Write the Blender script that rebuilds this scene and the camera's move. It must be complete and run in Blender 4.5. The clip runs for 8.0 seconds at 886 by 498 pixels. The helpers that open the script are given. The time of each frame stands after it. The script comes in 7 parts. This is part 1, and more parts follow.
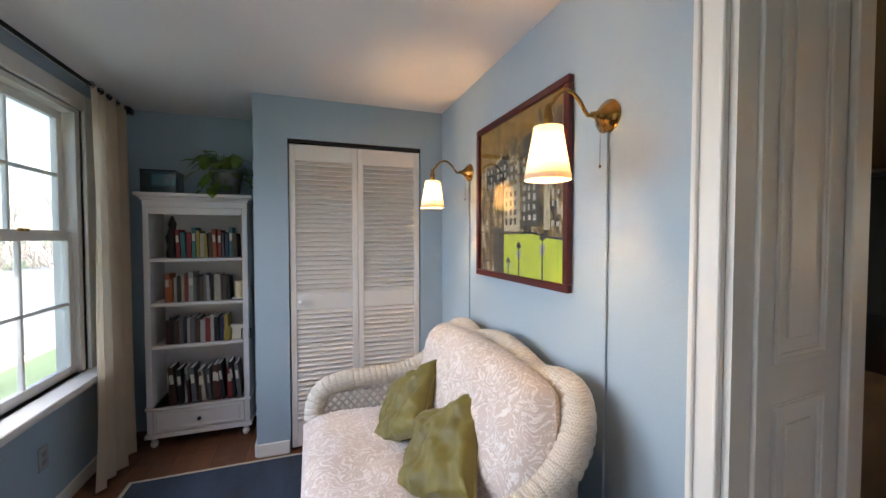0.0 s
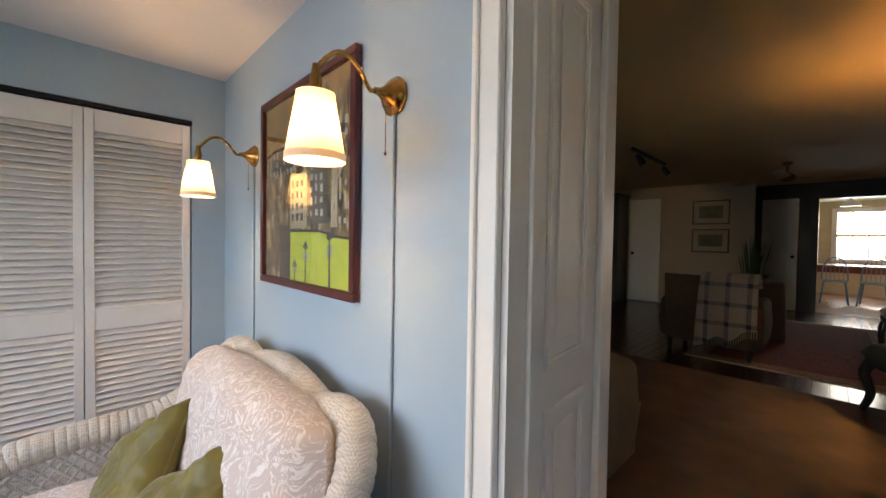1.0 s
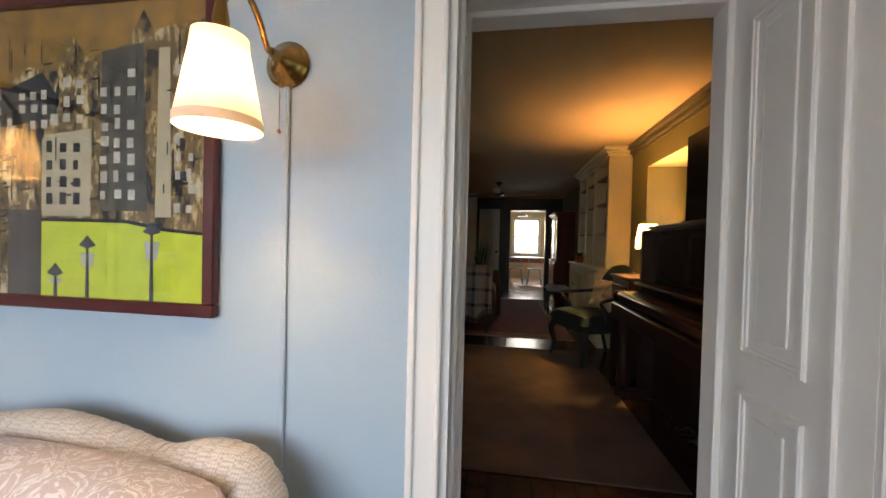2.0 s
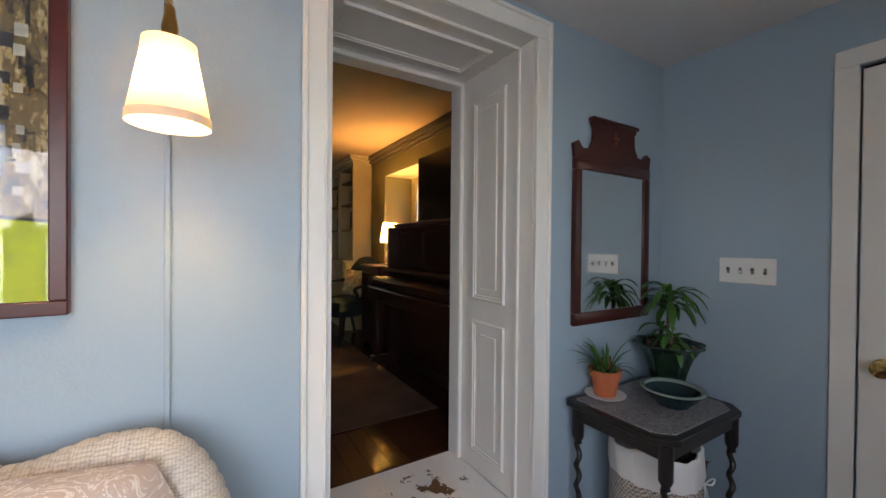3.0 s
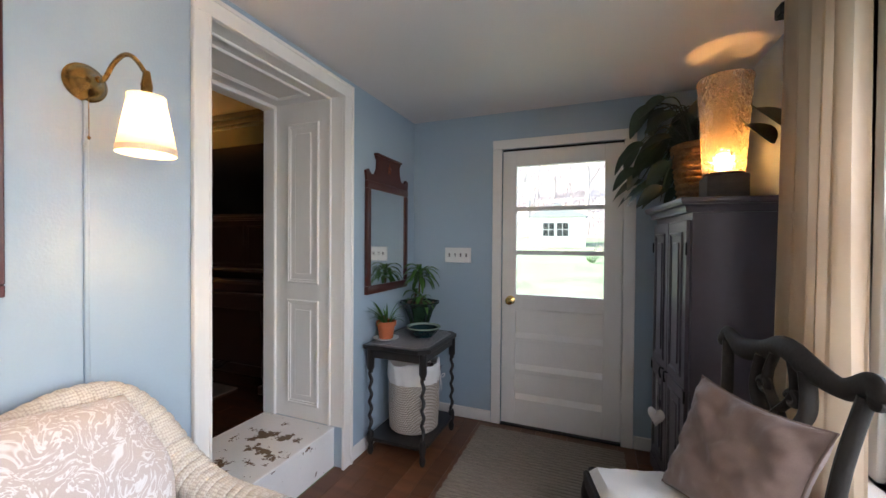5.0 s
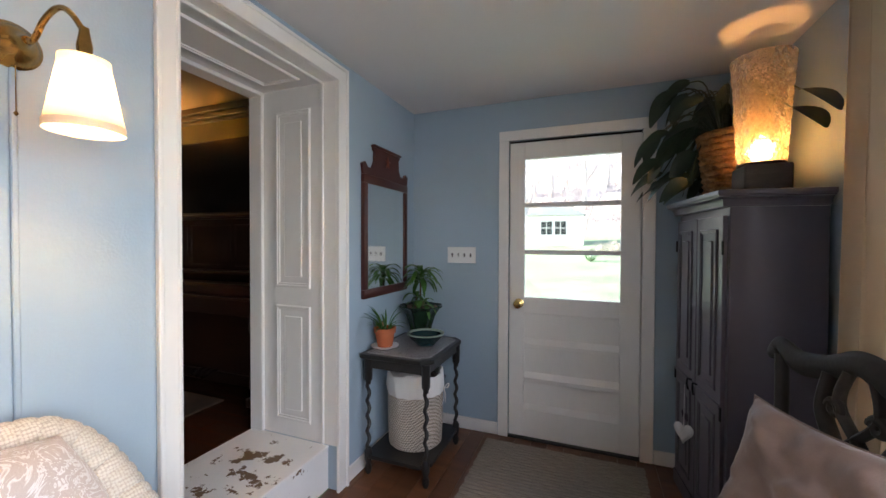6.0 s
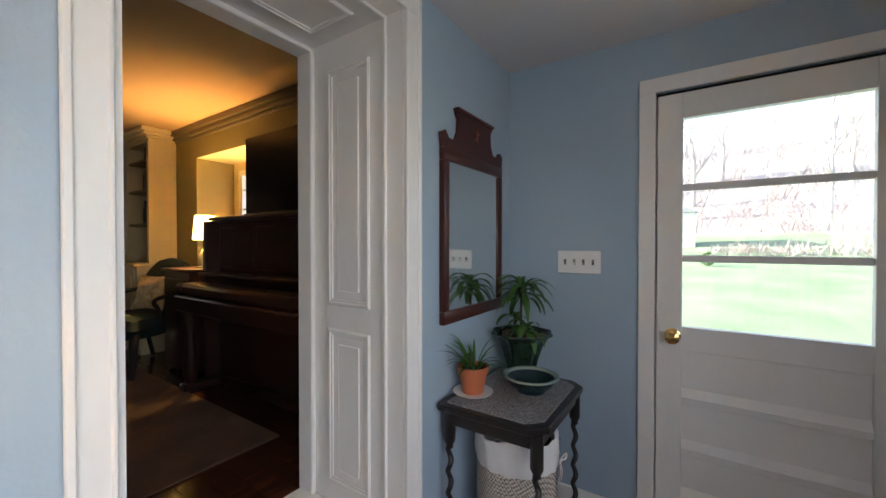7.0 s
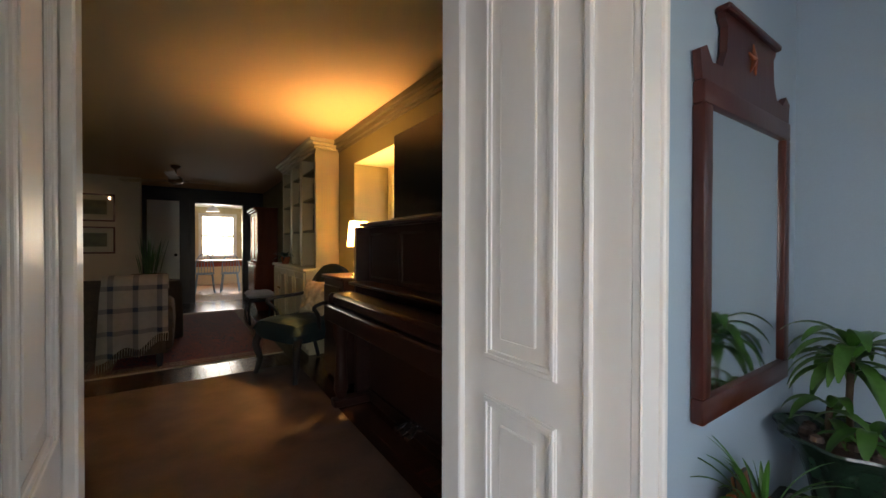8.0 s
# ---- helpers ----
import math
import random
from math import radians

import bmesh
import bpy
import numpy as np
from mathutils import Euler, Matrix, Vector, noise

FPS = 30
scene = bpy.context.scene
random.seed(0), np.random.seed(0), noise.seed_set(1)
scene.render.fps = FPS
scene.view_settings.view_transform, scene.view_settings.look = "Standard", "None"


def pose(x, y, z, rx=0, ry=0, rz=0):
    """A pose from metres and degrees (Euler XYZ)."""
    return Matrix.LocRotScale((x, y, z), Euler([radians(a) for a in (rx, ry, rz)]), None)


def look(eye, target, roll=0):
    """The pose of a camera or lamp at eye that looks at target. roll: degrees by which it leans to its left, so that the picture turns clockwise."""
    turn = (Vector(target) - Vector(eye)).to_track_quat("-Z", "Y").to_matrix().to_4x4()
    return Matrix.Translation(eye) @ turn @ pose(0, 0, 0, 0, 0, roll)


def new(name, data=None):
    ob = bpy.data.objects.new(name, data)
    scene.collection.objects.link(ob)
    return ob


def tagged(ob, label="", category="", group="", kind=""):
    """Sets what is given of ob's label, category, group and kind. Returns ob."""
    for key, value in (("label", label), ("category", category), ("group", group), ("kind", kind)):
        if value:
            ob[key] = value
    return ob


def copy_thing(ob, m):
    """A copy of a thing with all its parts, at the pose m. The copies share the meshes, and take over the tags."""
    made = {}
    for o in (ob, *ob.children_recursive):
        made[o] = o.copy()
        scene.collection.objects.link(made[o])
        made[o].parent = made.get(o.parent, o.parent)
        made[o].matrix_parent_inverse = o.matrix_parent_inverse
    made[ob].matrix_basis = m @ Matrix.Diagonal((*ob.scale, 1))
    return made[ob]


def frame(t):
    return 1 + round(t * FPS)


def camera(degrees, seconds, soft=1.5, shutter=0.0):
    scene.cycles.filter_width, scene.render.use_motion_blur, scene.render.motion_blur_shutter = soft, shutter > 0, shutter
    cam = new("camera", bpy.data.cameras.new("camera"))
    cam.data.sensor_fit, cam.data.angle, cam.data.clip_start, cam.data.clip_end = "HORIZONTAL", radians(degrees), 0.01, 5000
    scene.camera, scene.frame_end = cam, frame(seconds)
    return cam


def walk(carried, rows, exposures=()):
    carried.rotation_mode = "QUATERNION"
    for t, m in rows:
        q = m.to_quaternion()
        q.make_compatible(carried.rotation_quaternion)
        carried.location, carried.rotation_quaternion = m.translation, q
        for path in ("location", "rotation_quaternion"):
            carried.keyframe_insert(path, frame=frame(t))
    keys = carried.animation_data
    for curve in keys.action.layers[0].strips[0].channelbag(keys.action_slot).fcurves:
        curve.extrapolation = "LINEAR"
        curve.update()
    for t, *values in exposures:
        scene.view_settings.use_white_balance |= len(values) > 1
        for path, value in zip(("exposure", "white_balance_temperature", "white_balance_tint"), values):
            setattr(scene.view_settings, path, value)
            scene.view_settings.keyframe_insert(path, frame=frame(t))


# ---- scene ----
cam = camera(98.6, 8.0)
PATH = [
    (0, (-0.912, 1.145, 1.401), (-0.255, 3.033, 1.341), -0.0),
    (0.5, (-0.718, 1.174, 1.408), (0.306, 2.891, 1.356), 0.4),
    (1, (-0.647, 1.279, 1.395), (0.749, 2.71, 1.349), 0.9),
    (1.5, (-0.681, 1.449, 1.392), (1.075, 2.405, 1.352), 1.3),
    (1.7, (-0.733, 1.526, 1.399), (1.138, 2.231, 1.355), 1.5),
    (2.8, (-1.076, 1.958, 1.34), (0.766, 1.178, 1.331), 0.3),
    (3, (-1.13, 2.052, 1.35), (0.577, 1.01, 1.331), 0.5),
    (3.5, (-1.285, 2.256, 1.361), (0.022, 0.742, 1.333), 0.6),
    (4, (-1.317, 2.5, 1.337), (-0.378, 0.734, 1.325), 0.6),
    (4.5, (-1.356, 2.711, 1.339), (-0.6, 0.859, 1.32), 0.5),
    (4.7, (-1.375, 2.78, 1.336), (-0.626, 0.926, 1.312), 0.5),
    (6, (-1.259, 2.603, 1.338), (-0.529, 0.741, 1.304), 0.2),
    (6.5, (-1.082, 2.293, 1.33), (-0.228, 0.485, 1.305), 0.2),
    (7, (-0.891, 2.006, 1.338), (0.224, 0.345, 1.314), 0.0),
    (7.5, (-0.647, 1.788, 1.355), (0.746, 0.352, 1.331), -0.2),
    (8, (-0.383, 1.608, 1.385), (1.276, 0.492, 1.367), 0.1),
]
walk(cam, [(t, look(eye, target, roll)) for t, eye, target, roll in PATH], [(0, 2.3), (0.5, 2.22), (1.5, 2.3), (3, 2.1), (3.5, 2.3), (4.5, 2.48), (6.5, 2.5), (7, 2.28), (7.5, 2.2), (8, 2.6)])

# ---- world, sun, exposure ----
world = bpy.data.worlds.new("sky_world")
scene.world = world
world.use_nodes = True
wn = world.node_tree.nodes
wl = world.node_tree.links
sky = wn.new("ShaderNodeTexSky")
sky.sky_type = "NISHITA"
sky.sun_disc = False
sky.sun_elevation = radians(20)
sky.sun_rotation = radians(80)
wn["Background"].inputs["Strength"].default_value = 0.15
wl.new(sky.outputs["Color"], wn["Background"].inputs["Color"])
sun_data = bpy.data.lights.new("sun", "SUN")
sun_data.energy, sun_data.angle, sun_data.color = 5.0, radians(0.5), (1.0, 0.93, 0.82)
sun = new("sun", sun_data)
sun.matrix_world = look((30, 5, 11), (0, 0, 0))


def lamp(name, kind, at, power, colour, size=0.05, target=None, size_y=None):
    d = bpy.data.lights.new(name, kind)
    d.energy, d.color = power, colour
    if kind == "AREA":
        d.shape = "RECTANGLE"
        d.size, d.size_y = size, size_y or size
    else:
        d.shadow_soft_size = size
    ob = new(name, d)
    ob.matrix_world = look(at, target) if target else Matrix.Translation(at)
    return ob


# sky light through the window and the door's glass
window_sky = lamp("window_sky", "AREA", (-2.43, 2.45, 1.40), 7.4, (0.96, 0.92, 1.0), 2.3, (-0.6, 1.8, 0.15), 1.1)
window_sky.data.spread = radians(142)
lamp("door_sky", "AREA", (-1.12, -0.2, 1.45), 0.15, (0.95, 0.97, 1.0), 0.55, (-1.12, 2, 1.2), 0.9)
WARM = (1.0, 0.60, 0.26)
SCONCE_Y = (2.14, 3.27)
for yy in SCONCE_Y:
    lamp("sconce_bulb", "POINT", (-0.244, yy - 0.022, 1.655), 1.95, WARM, 0.025)
lamp("vase_bulb", "POINT", (-1.955, 0.5, 1.755), 1.9, (1.0, 0.47, 0.14), 0.06)
lamp("table_lamp_bulb", "POINT", (2.65, 0.42, 1.50), 23.0, (1.0, 0.57, 0.17), 0.04)
lamp("track_spot", "SPOT", (5.0, 2.92, 2.36), 2.0, (1.0, 0.62, 0.30), 0.03, (7.4, 3.4, 1.6))
lamp("kitchen_sky", "AREA", (12.62, 0.85, 1.66), 7, (1.0, 0.97, 0.92), 0.8, (9, 0.85, 0.9), 1.1)
lamp("recess_sky", "AREA", (2.56, -0.26, 1.7), 0.6, (0.9, 0.95, 1.0), 1.0, (2.56, 1.0, 1.6), 0.75)

# ---- materials ----
MATS = {}


def mat(name, col, rough=0.5, metal=0.0, var=0.12, scale=6.0, bump=0.15, bscale=80.0, spec=0.5, stretch=(1, 1, 1), sheen=0.0, rand=0.0):
    """A painted or natural surface: colour varied at two scales, fine relief."""
    if name in MATS:
        return MATS[name]
    m = bpy.data.materials.new(name)
    m.use_nodes = True
    n, l = m.node_tree.nodes, m.node_tree.links
    b = n["Principled BSDF"]
    b.inputs["Roughness"].default_value = rough
    b.inputs["Metallic"].default_value = metal
    b.inputs["Specular IOR Level"].default_value = spec
    if sheen:
        b.inputs["Sheen Weight"].default_value = sheen
    tc = n.new("ShaderNodeTexCoord")
    mp = n.new("ShaderNodeMapping")
    mp.inputs["Scale"].default_value = stretch
    l.new(tc.outputs["Object"], mp.inputs["Vector"])
    big = n.new("ShaderNodeTexNoise")
    big.inputs["Scale"].default_value, big.inputs["Detail"].default_value = scale, 5
    fine = n.new("ShaderNodeTexNoise")
    fine.inputs["Scale"].default_value, fine.inputs["Detail"].default_value = bscale, 4
    l.new(mp.outputs["Vector"], big.inputs["Vector"])
    l.new(mp.outputs["Vector"], fine.inputs["Vector"])
    mix = n.new("ShaderNodeMath")
    mix.operation = "MULTIPLY_ADD"
    mix.inputs[1].default_value = 0.35
    l.new(fine.outputs["Fac"], mix.inputs[0])
    l.new(big.outputs["Fac"], mix.inputs[2])
    ramp = n.new("ShaderNodeValToRGB")
    ramp.color_ramp.elements[0].position, ramp.color_ramp.elements[1].position = 0.4, 0.95
    c = Vector(col)
    lo, hi = c * (1 - var), c * (1 + var * 0.7)
    ramp.color_ramp.elements[0].color = (*lo, 1)
    ramp.color_ramp.elements[1].color = (min(hi[0], 0.95), min(hi[1], 0.95), min(hi[2], 0.95), 1)
    l.new(mix.outputs[0], ramp.inputs["Fac"])
    out = ramp.outputs["Color"]
    if rand:
        oi = n.new("ShaderNodeObjectInfo")
        hsv = n.new("ShaderNodeHueSaturation")
        mr = n.new("ShaderNodeMapRange")
        mr.inputs["To Min"].default_value, mr.inputs["To Max"].default_value = 1 - rand, 1 + rand
        l.new(oi.outputs["Random"], mr.inputs["Value"])
        l.new(mr.outputs["Result"], hsv.inputs["Value"])
        l.new(out, hsv.inputs["Color"])
        out = hsv.outputs["Color"]
    l.new(out, b.inputs["Base Color"])
    rr = n.new("ShaderNodeMapRange")
    rr.inputs["To Min"].default_value, rr.inputs["To Max"].default_value = max(rough - 0.08, 0.02), min(rough + 0.1, 1)
    l.new(big.outputs["Fac"], rr.inputs["Value"])
    l.new(rr.outputs["Result"], b.inputs["Roughness"])
    if bump:
        bp = n.new("ShaderNodeBump")
        bp.inputs["Strength"].default_value, bp.inputs["Distance"].default_value = bump, 0.004
        l.new(fine.outputs["Fac"], bp.inputs["Height"])
        l.new(bp.outputs["Normal"], b.inputs["Normal"])
    MATS[name] = m
    return m


BLUE = mat("blue_wall_paint", (0.352, 0.443, 0.522), 0.55, var=0.05, scale=1.5, bump=0.12, bscale=120)
CEIL = mat("ceiling_paint", (0.74, 0.70, 0.685), 0.8, var=0.04, scale=1.2, bump=0.15, bscale=90)
WHITE = mat("white_gloss_paint", (0.81, 0.78, 0.735), 0.42, var=0.05, scale=3, bump=0.12, bscale=40, stretch=(1, 1, 0.3))
OAK = mat("floor_wood", (0.16, 0.065, 0.03), 0.3, var=0.4, scale=5, bump=0.15, bscale=60, stretch=(0.25, 3, 1), rand=0.25)
DARKWOOD = mat("dark_floor_wood", (0.055, 0.020, 0.010), 0.2, var=0.4, scale=5, bump=0.12, bscale=60, stretch=(0.25, 3, 1), rand=0.25)
OLIVE = mat("olive_wall_paint", (0.20, 0.16, 0.06), 0.6, var=0.06, scale=2, bump=0.1, bscale=100)
CREAM = mat("cream_paint", (0.62, 0.51, 0.29), 0.5, var=0.05, scale=2, bump=0.1, bscale=90)
# cream ceiling, with the lamp's warm glow put into its base colour
WARMCEIL = mat("lamp_warmed_ceiling_paint", (0.52, 0.34, 0.18), 0.8, var=0.05, scale=1.2, bump=0.15, bscale=90)
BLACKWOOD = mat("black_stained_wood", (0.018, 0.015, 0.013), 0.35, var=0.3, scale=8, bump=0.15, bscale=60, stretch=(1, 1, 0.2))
MAHOG = mat("mahogany", (0.024, 0.007, 0.004), 0.38, var=0.35, scale=6, bump=0.06, bscale=50, stretch=(0.2, 2, 2))

# ---- mesh helpers ----


def box(bm, x0, y0, z0, x1, y1, z1, bev=0.0, seg=1, m=None):
    t = bmesh.new()
    bmesh.ops.create_cube(t, size=1)
    for v in t.verts:
        v.co = Vector(((x0 + x1) / 2 + v.co.x * (x1 - x0), (y0 + y1) / 2 + v.co.y * (y1 - y0), (z0 + z1) / 2 + v.co.z * (z1 - z0)))
    if bev:
        bmesh.ops.bevel(t, geom=list(t.edges), offset=bev, segments=seg, profile=0.5, affect="EDGES")
    join(bm, t, m)


def join(bm, t, m=None):
    if m is not None:
        t.transform(m)
    me = bpy.data.meshes.new("tmp")
    t.to_mesh(me)
    t.free()
    bm.from_mesh(me)
    bpy.data.meshes.remove(me)


def lathe(bm, prof, seg=24, at=(0, 0, 0), cap=True, m=None):
    """Turn a profile of (radius, height) round the z axis."""
    t = bmesh.new()
    rings = []
    for r, z in prof:
        rings.append([t.verts.new((at[0] + r * math.cos(2 * math.pi * i / seg), at[1] + r * math.sin(2 * math.pi * i / seg), at[2] + z)) for i in range(seg)])
    for a, b in zip(rings, rings[1:]):
        for i in range(seg):
            j = (i + 1) % seg
            t.faces.new((a[i], a[j], b[j], b[i]))
    if cap:
        t.faces.new(rings[0][::-1])
        t.faces.new(rings[-1])
    join(bm, t, m)


def tube(bm, pts, r, seg=10, taper=None, flat=1.0, m=None):
    """A bar along points, of radius r (or a list), its ends closed."""
    pts = [Vector(p) for p in pts]
    t = bmesh.new()
    rings = []
    up = Vector((0, 0, 1))
    last = None
    for i, p in enumerate(pts):
        d = (pts[min(i + 1, len(pts) - 1)] - pts[max(i - 1, 0)]).normalized()
        a = last - d * last.dot(d) if last is not None else d.cross(up if abs(d.z) < 0.9 else Vector((1, 0, 0)))
        a.normalize()
        b = d.cross(a)
        last = a
        rr = r[i] if isinstance(r, (list, tuple)) else r
        rings.append([t.verts.new(p + a * rr * math.cos(2 * math.pi * k / seg) + b * rr * flat * math.sin(2 * math.pi * k / seg)) for k in range(seg)])
    for a, b in zip(rings, rings[1:]):
        for k in range(seg):
            j = (k + 1) % seg
            t.faces.new((a[k], a[j], b[j], b[k]))
    t.faces.new(rings[0][::-1])
    t.faces.new(rings[-1])
    bmesh.ops.recalc_face_normals(t, faces=t.faces)
    join(bm, t, m)


def finish(bm, name, material, smooth=False):
    me = bpy.data.meshes.new(name)
    bm.to_mesh(me)
    bm.free()
    me.materials.append(material)
    if smooth:
        me.shade_smooth()
        me.set_sharp_from_angle(angle=radians(42))
    return me


def part(name, bm, material, parent, label="", smooth=True):
    ob = new(name, finish(bm, name, material, smooth))
    ob.parent = parent
    return tagged(ob, label)


def thing(name, label, category, at=(0, 0, 0), rz=0, group=""):
    ob = new(name)
    ob.empty_display_size = 0.1
    ob.matrix_basis = pose(*at, 0, 0, rz)
    return tagged(ob, label, category, group)


def structure(name, bm, material, label="", category="", smooth=False):
    return tagged(new(name, finish(bm, name, material, smooth)), label, category, "", "structure")


def boxes(*rows, bev=0.0):
    bm = bmesh.new()
    for r in rows:
        box(bm, *r, bev=bev)
    return bm



def nodes_of(m):
    return m.node_tree.nodes, m.node_tree.links, m.node_tree.nodes["Principled BSDF"]


def glass(name, tint=(1, 1, 1), rough=0.0, gloss=0.08):
    """A thin pane: clear with a sharp reflection."""
    m = bpy.data.materials.new(name)
    m.use_nodes = True
    n, l = m.node_tree.nodes, m.node_tree.links
    n.remove(n["Principled BSDF"])
    tr, gl, mx, fr = n.new("ShaderNodeBsdfTransparent"), n.new("ShaderNodeBsdfGlossy"), n.new("ShaderNodeMixShader"), n.new("ShaderNodeLayerWeight")
    pw, ma = n.new("ShaderNodeMath"), n.new("ShaderNodeMath")
    pw.operation, ma.operation = "POWER", "MULTIPLY_ADD"
    pw.inputs[1].default_value = 4.0
    ma.inputs[1].default_value, ma.inputs[2].default_value = 0.9, 0.045
    tr.inputs["Color"].default_value = (*tint, 1)
    gl.inputs["Roughness"].default_value = rough
    l.new(fr.outputs["Facing"], pw.inputs[0])
    l.new(pw.outputs[0], ma.inputs[0])
    l.new(ma.outputs[0], mx.inputs[0])
    l.new(tr.outputs[0], mx.inputs[1])
    l.new(gl.outputs[0], mx.inputs[2])
    l.new(mx.outputs[0], n["Material Output"].inputs[0])
    return m


def shade_mat(name, col, through_col, amount=0.6):
    """Lampshade cloth that lets the bulb's light through."""
    m = mat(name, col, 0.85, var=0.06, scale=20, bump=0.2, bscale=200)
    n, l, b = nodes_of(m)
    t, mx = n.new("ShaderNodeBsdfTranslucent"), n.new("ShaderNodeMixShader")
    t.inputs["Color"].default_value = (*through_col, 1)
    mx.inputs[0].default_value = amount
    l.new(b.outputs[0], mx.inputs[1])
    l.new(t.outputs[0], mx.inputs[2])
    l.new(mx.outputs[0], n["Material Output"].inputs[0])
    return m


def contour_mat(name, ground, line, scale, width, rough=0.8, warp=2.0, sheen=0.3, bands=6.0):
    """Woven cloth with scrolling leaf lines in a second colour."""
    m = mat(name, ground, rough, var=0.10, scale=7, bump=0.3, bscale=250, sheen=sheen)
    n, l, b = nodes_of(m)
    src = b.inputs["Base Color"].links[0].from_socket
    tc = n.new("ShaderNodeTexCoord")
    nz = n.new("ShaderNodeTexNoise")
    nz.inputs["Scale"].default_value, nz.inputs["Detail"].default_value = scale, 0.5
    nz.inputs["Distortion"].default_value = warp
    l.new(tc.outputs["Object"], nz.inputs["Vector"])
    vo = n.new("ShaderNodeTexVoronoi")
    vo.inputs["Scale"].default_value = scale * 1.3
    l.new(nz.outputs["Color"], vo.inputs["Vector"])
    add = n.new("ShaderNodeMath")
    add.operation = "MULTIPLY_ADD"
    add.inputs[1].default_value = bands
    l.new(nz.outputs["Fac"], add.inputs[0])
    l.new(vo.outputs["Distance"], add.inputs[2])
    fr = n.new("ShaderNodeMath")
    fr.operation = "PINGPONG"
    fr.inputs[1].default_value = 0.5
    l.new(add.outputs[0], fr.inputs[0])
    rp = n.new("ShaderNodeValToRGB")
    rp.color_ramp.elements[0].position, rp.color_ramp.elements[1].position = width * 0.7, width + 0.13
    rp.color_ramp.elements[0].color, rp.color_ramp.elements[1].color = (1, 1, 1, 1), (0, 0, 0, 1)
    l.new(fr.outputs[0], rp.inputs["Fac"])
    mx = n.new("ShaderNodeMix")
    mx.data_type = "RGBA"
    mx.inputs["B"].default_value = (*line, 1)
    l.new(rp.outputs["Color"], mx.inputs["Factor"])
    l.new(src, mx.inputs["A"])
    l.new(mx.outputs["Result"], b.inputs["Base Color"])
    return m


def patch_mat(name, paint, under, scale=9.0, cut=0.62, rough=0.35, centre=(0, 0, 0), reach=0.3):
    """Old paint flaked off in patches that bare the wood."""
    m = mat(name, paint, rough, var=0.06, scale=4, bump=0.15, bscale=60)
    n, l, b = nodes_of(m)
    src = b.inputs["Base Color"].links[0].from_socket
    tc, mp = n.new("ShaderNodeTexCoord"), n.new("ShaderNodeMapping")
    mp.inputs["Location"].default_value = (0.31, 0.12, 0.0)
    nz = n.new("ShaderNodeTexNoise")
    nz.inputs["Scale"].default_value, nz.inputs["Detail"].default_value, nz.inputs["Roughness"].default_value = scale, 8, 0.62
    away, worn, total = n.new("ShaderNodeVectorMath"), n.new("ShaderNodeMapRange"), n.new("ShaderNodeMath")
    away.operation = "DISTANCE"
    away.inputs[1].default_value = centre
    worn.inputs["From Max"].default_value = reach
    worn.inputs["To Min"].default_value, worn.inputs["To Max"].default_value = 0.13, -0.06
    l.new(tc.outputs["Object"], away.inputs[0])
    l.new(away.outputs["Value"], worn.inputs["Value"])
    l.new(nz.outputs["Fac"], total.inputs[0])
    l.new(worn.outputs["Result"], total.inputs[1])
    l.new(tc.outputs["Object"], mp.inputs["Vector"])
    l.new(mp.outputs["Vector"], nz.inputs["Vector"])
    rp = n.new("ShaderNodeValToRGB")
    rp.color_ramp.elements[0].position, rp.color_ramp.elements[1].position = cut, cut + 0.01
    l.new(total.outputs[0], rp.inputs["Fac"])
    mx = n.new("ShaderNodeMix")
    mx.data_type = "RGBA"
    mx.inputs["B"].default_value = (*under, 1)
    l.new(rp.outputs["Color"], mx.inputs["Factor"])
    l.new(src, mx.inputs["A"])
    l.new(mx.outputs["Result"], b.inputs["Base Color"])
    return m


def weave_mat(name, light, dark, scale, rough=0.7, bump=0.8, rot=0.0):
    """A plain basket weave in two tones."""
    m = mat(name, light, rough, var=0.15, scale=9, bump=0.2, bscale=150)
    n, l, b = nodes_of(m)
    src = b.inputs["Base Color"].links[0].from_socket
    tc, mp, ch = n.new("ShaderNodeTexCoord"), n.new("ShaderNodeMapping"), n.new("ShaderNodeTexVoronoi")
    ch.inputs["Scale"].default_value, ch.inputs["Randomness"].default_value = scale, 0.15
    mp.inputs["Rotation"].default_value = (rot, 0, rot)
    l.new(tc.outputs["Object"], mp.inputs["Vector"])
    l.new(mp.outputs["Vector"], ch.inputs["Vector"])
    rp = n.new("ShaderNodeValToRGB")
    rp.color_ramp.elements[0].position, rp.color_ramp.elements[1].position = 0.40, 0.62
    l.new(ch.outputs["Distance"], rp.inputs["Fac"])
    mx = n.new("ShaderNodeMix")
    mx.data_type = "RGBA"
    mx.inputs["B"].default_value = (*dark, 1)
    l.new(rp.outputs["Color"], mx.inputs["Factor"])
    l.new(src, mx.inputs["A"])
    l.new(mx.outputs["Result"], b.inputs["Base Color"])
    bp = n.new("ShaderNodeBump")
    bp.invert = True
    bp.inputs["Strength"].default_value, bp.inputs["Distance"].default_value = bump, 0.004
    l.new(ch.outputs["Distance"], bp.inputs["Height"])
    l.new(bp.outputs["Normal"], b.inputs["Normal"])
    return m


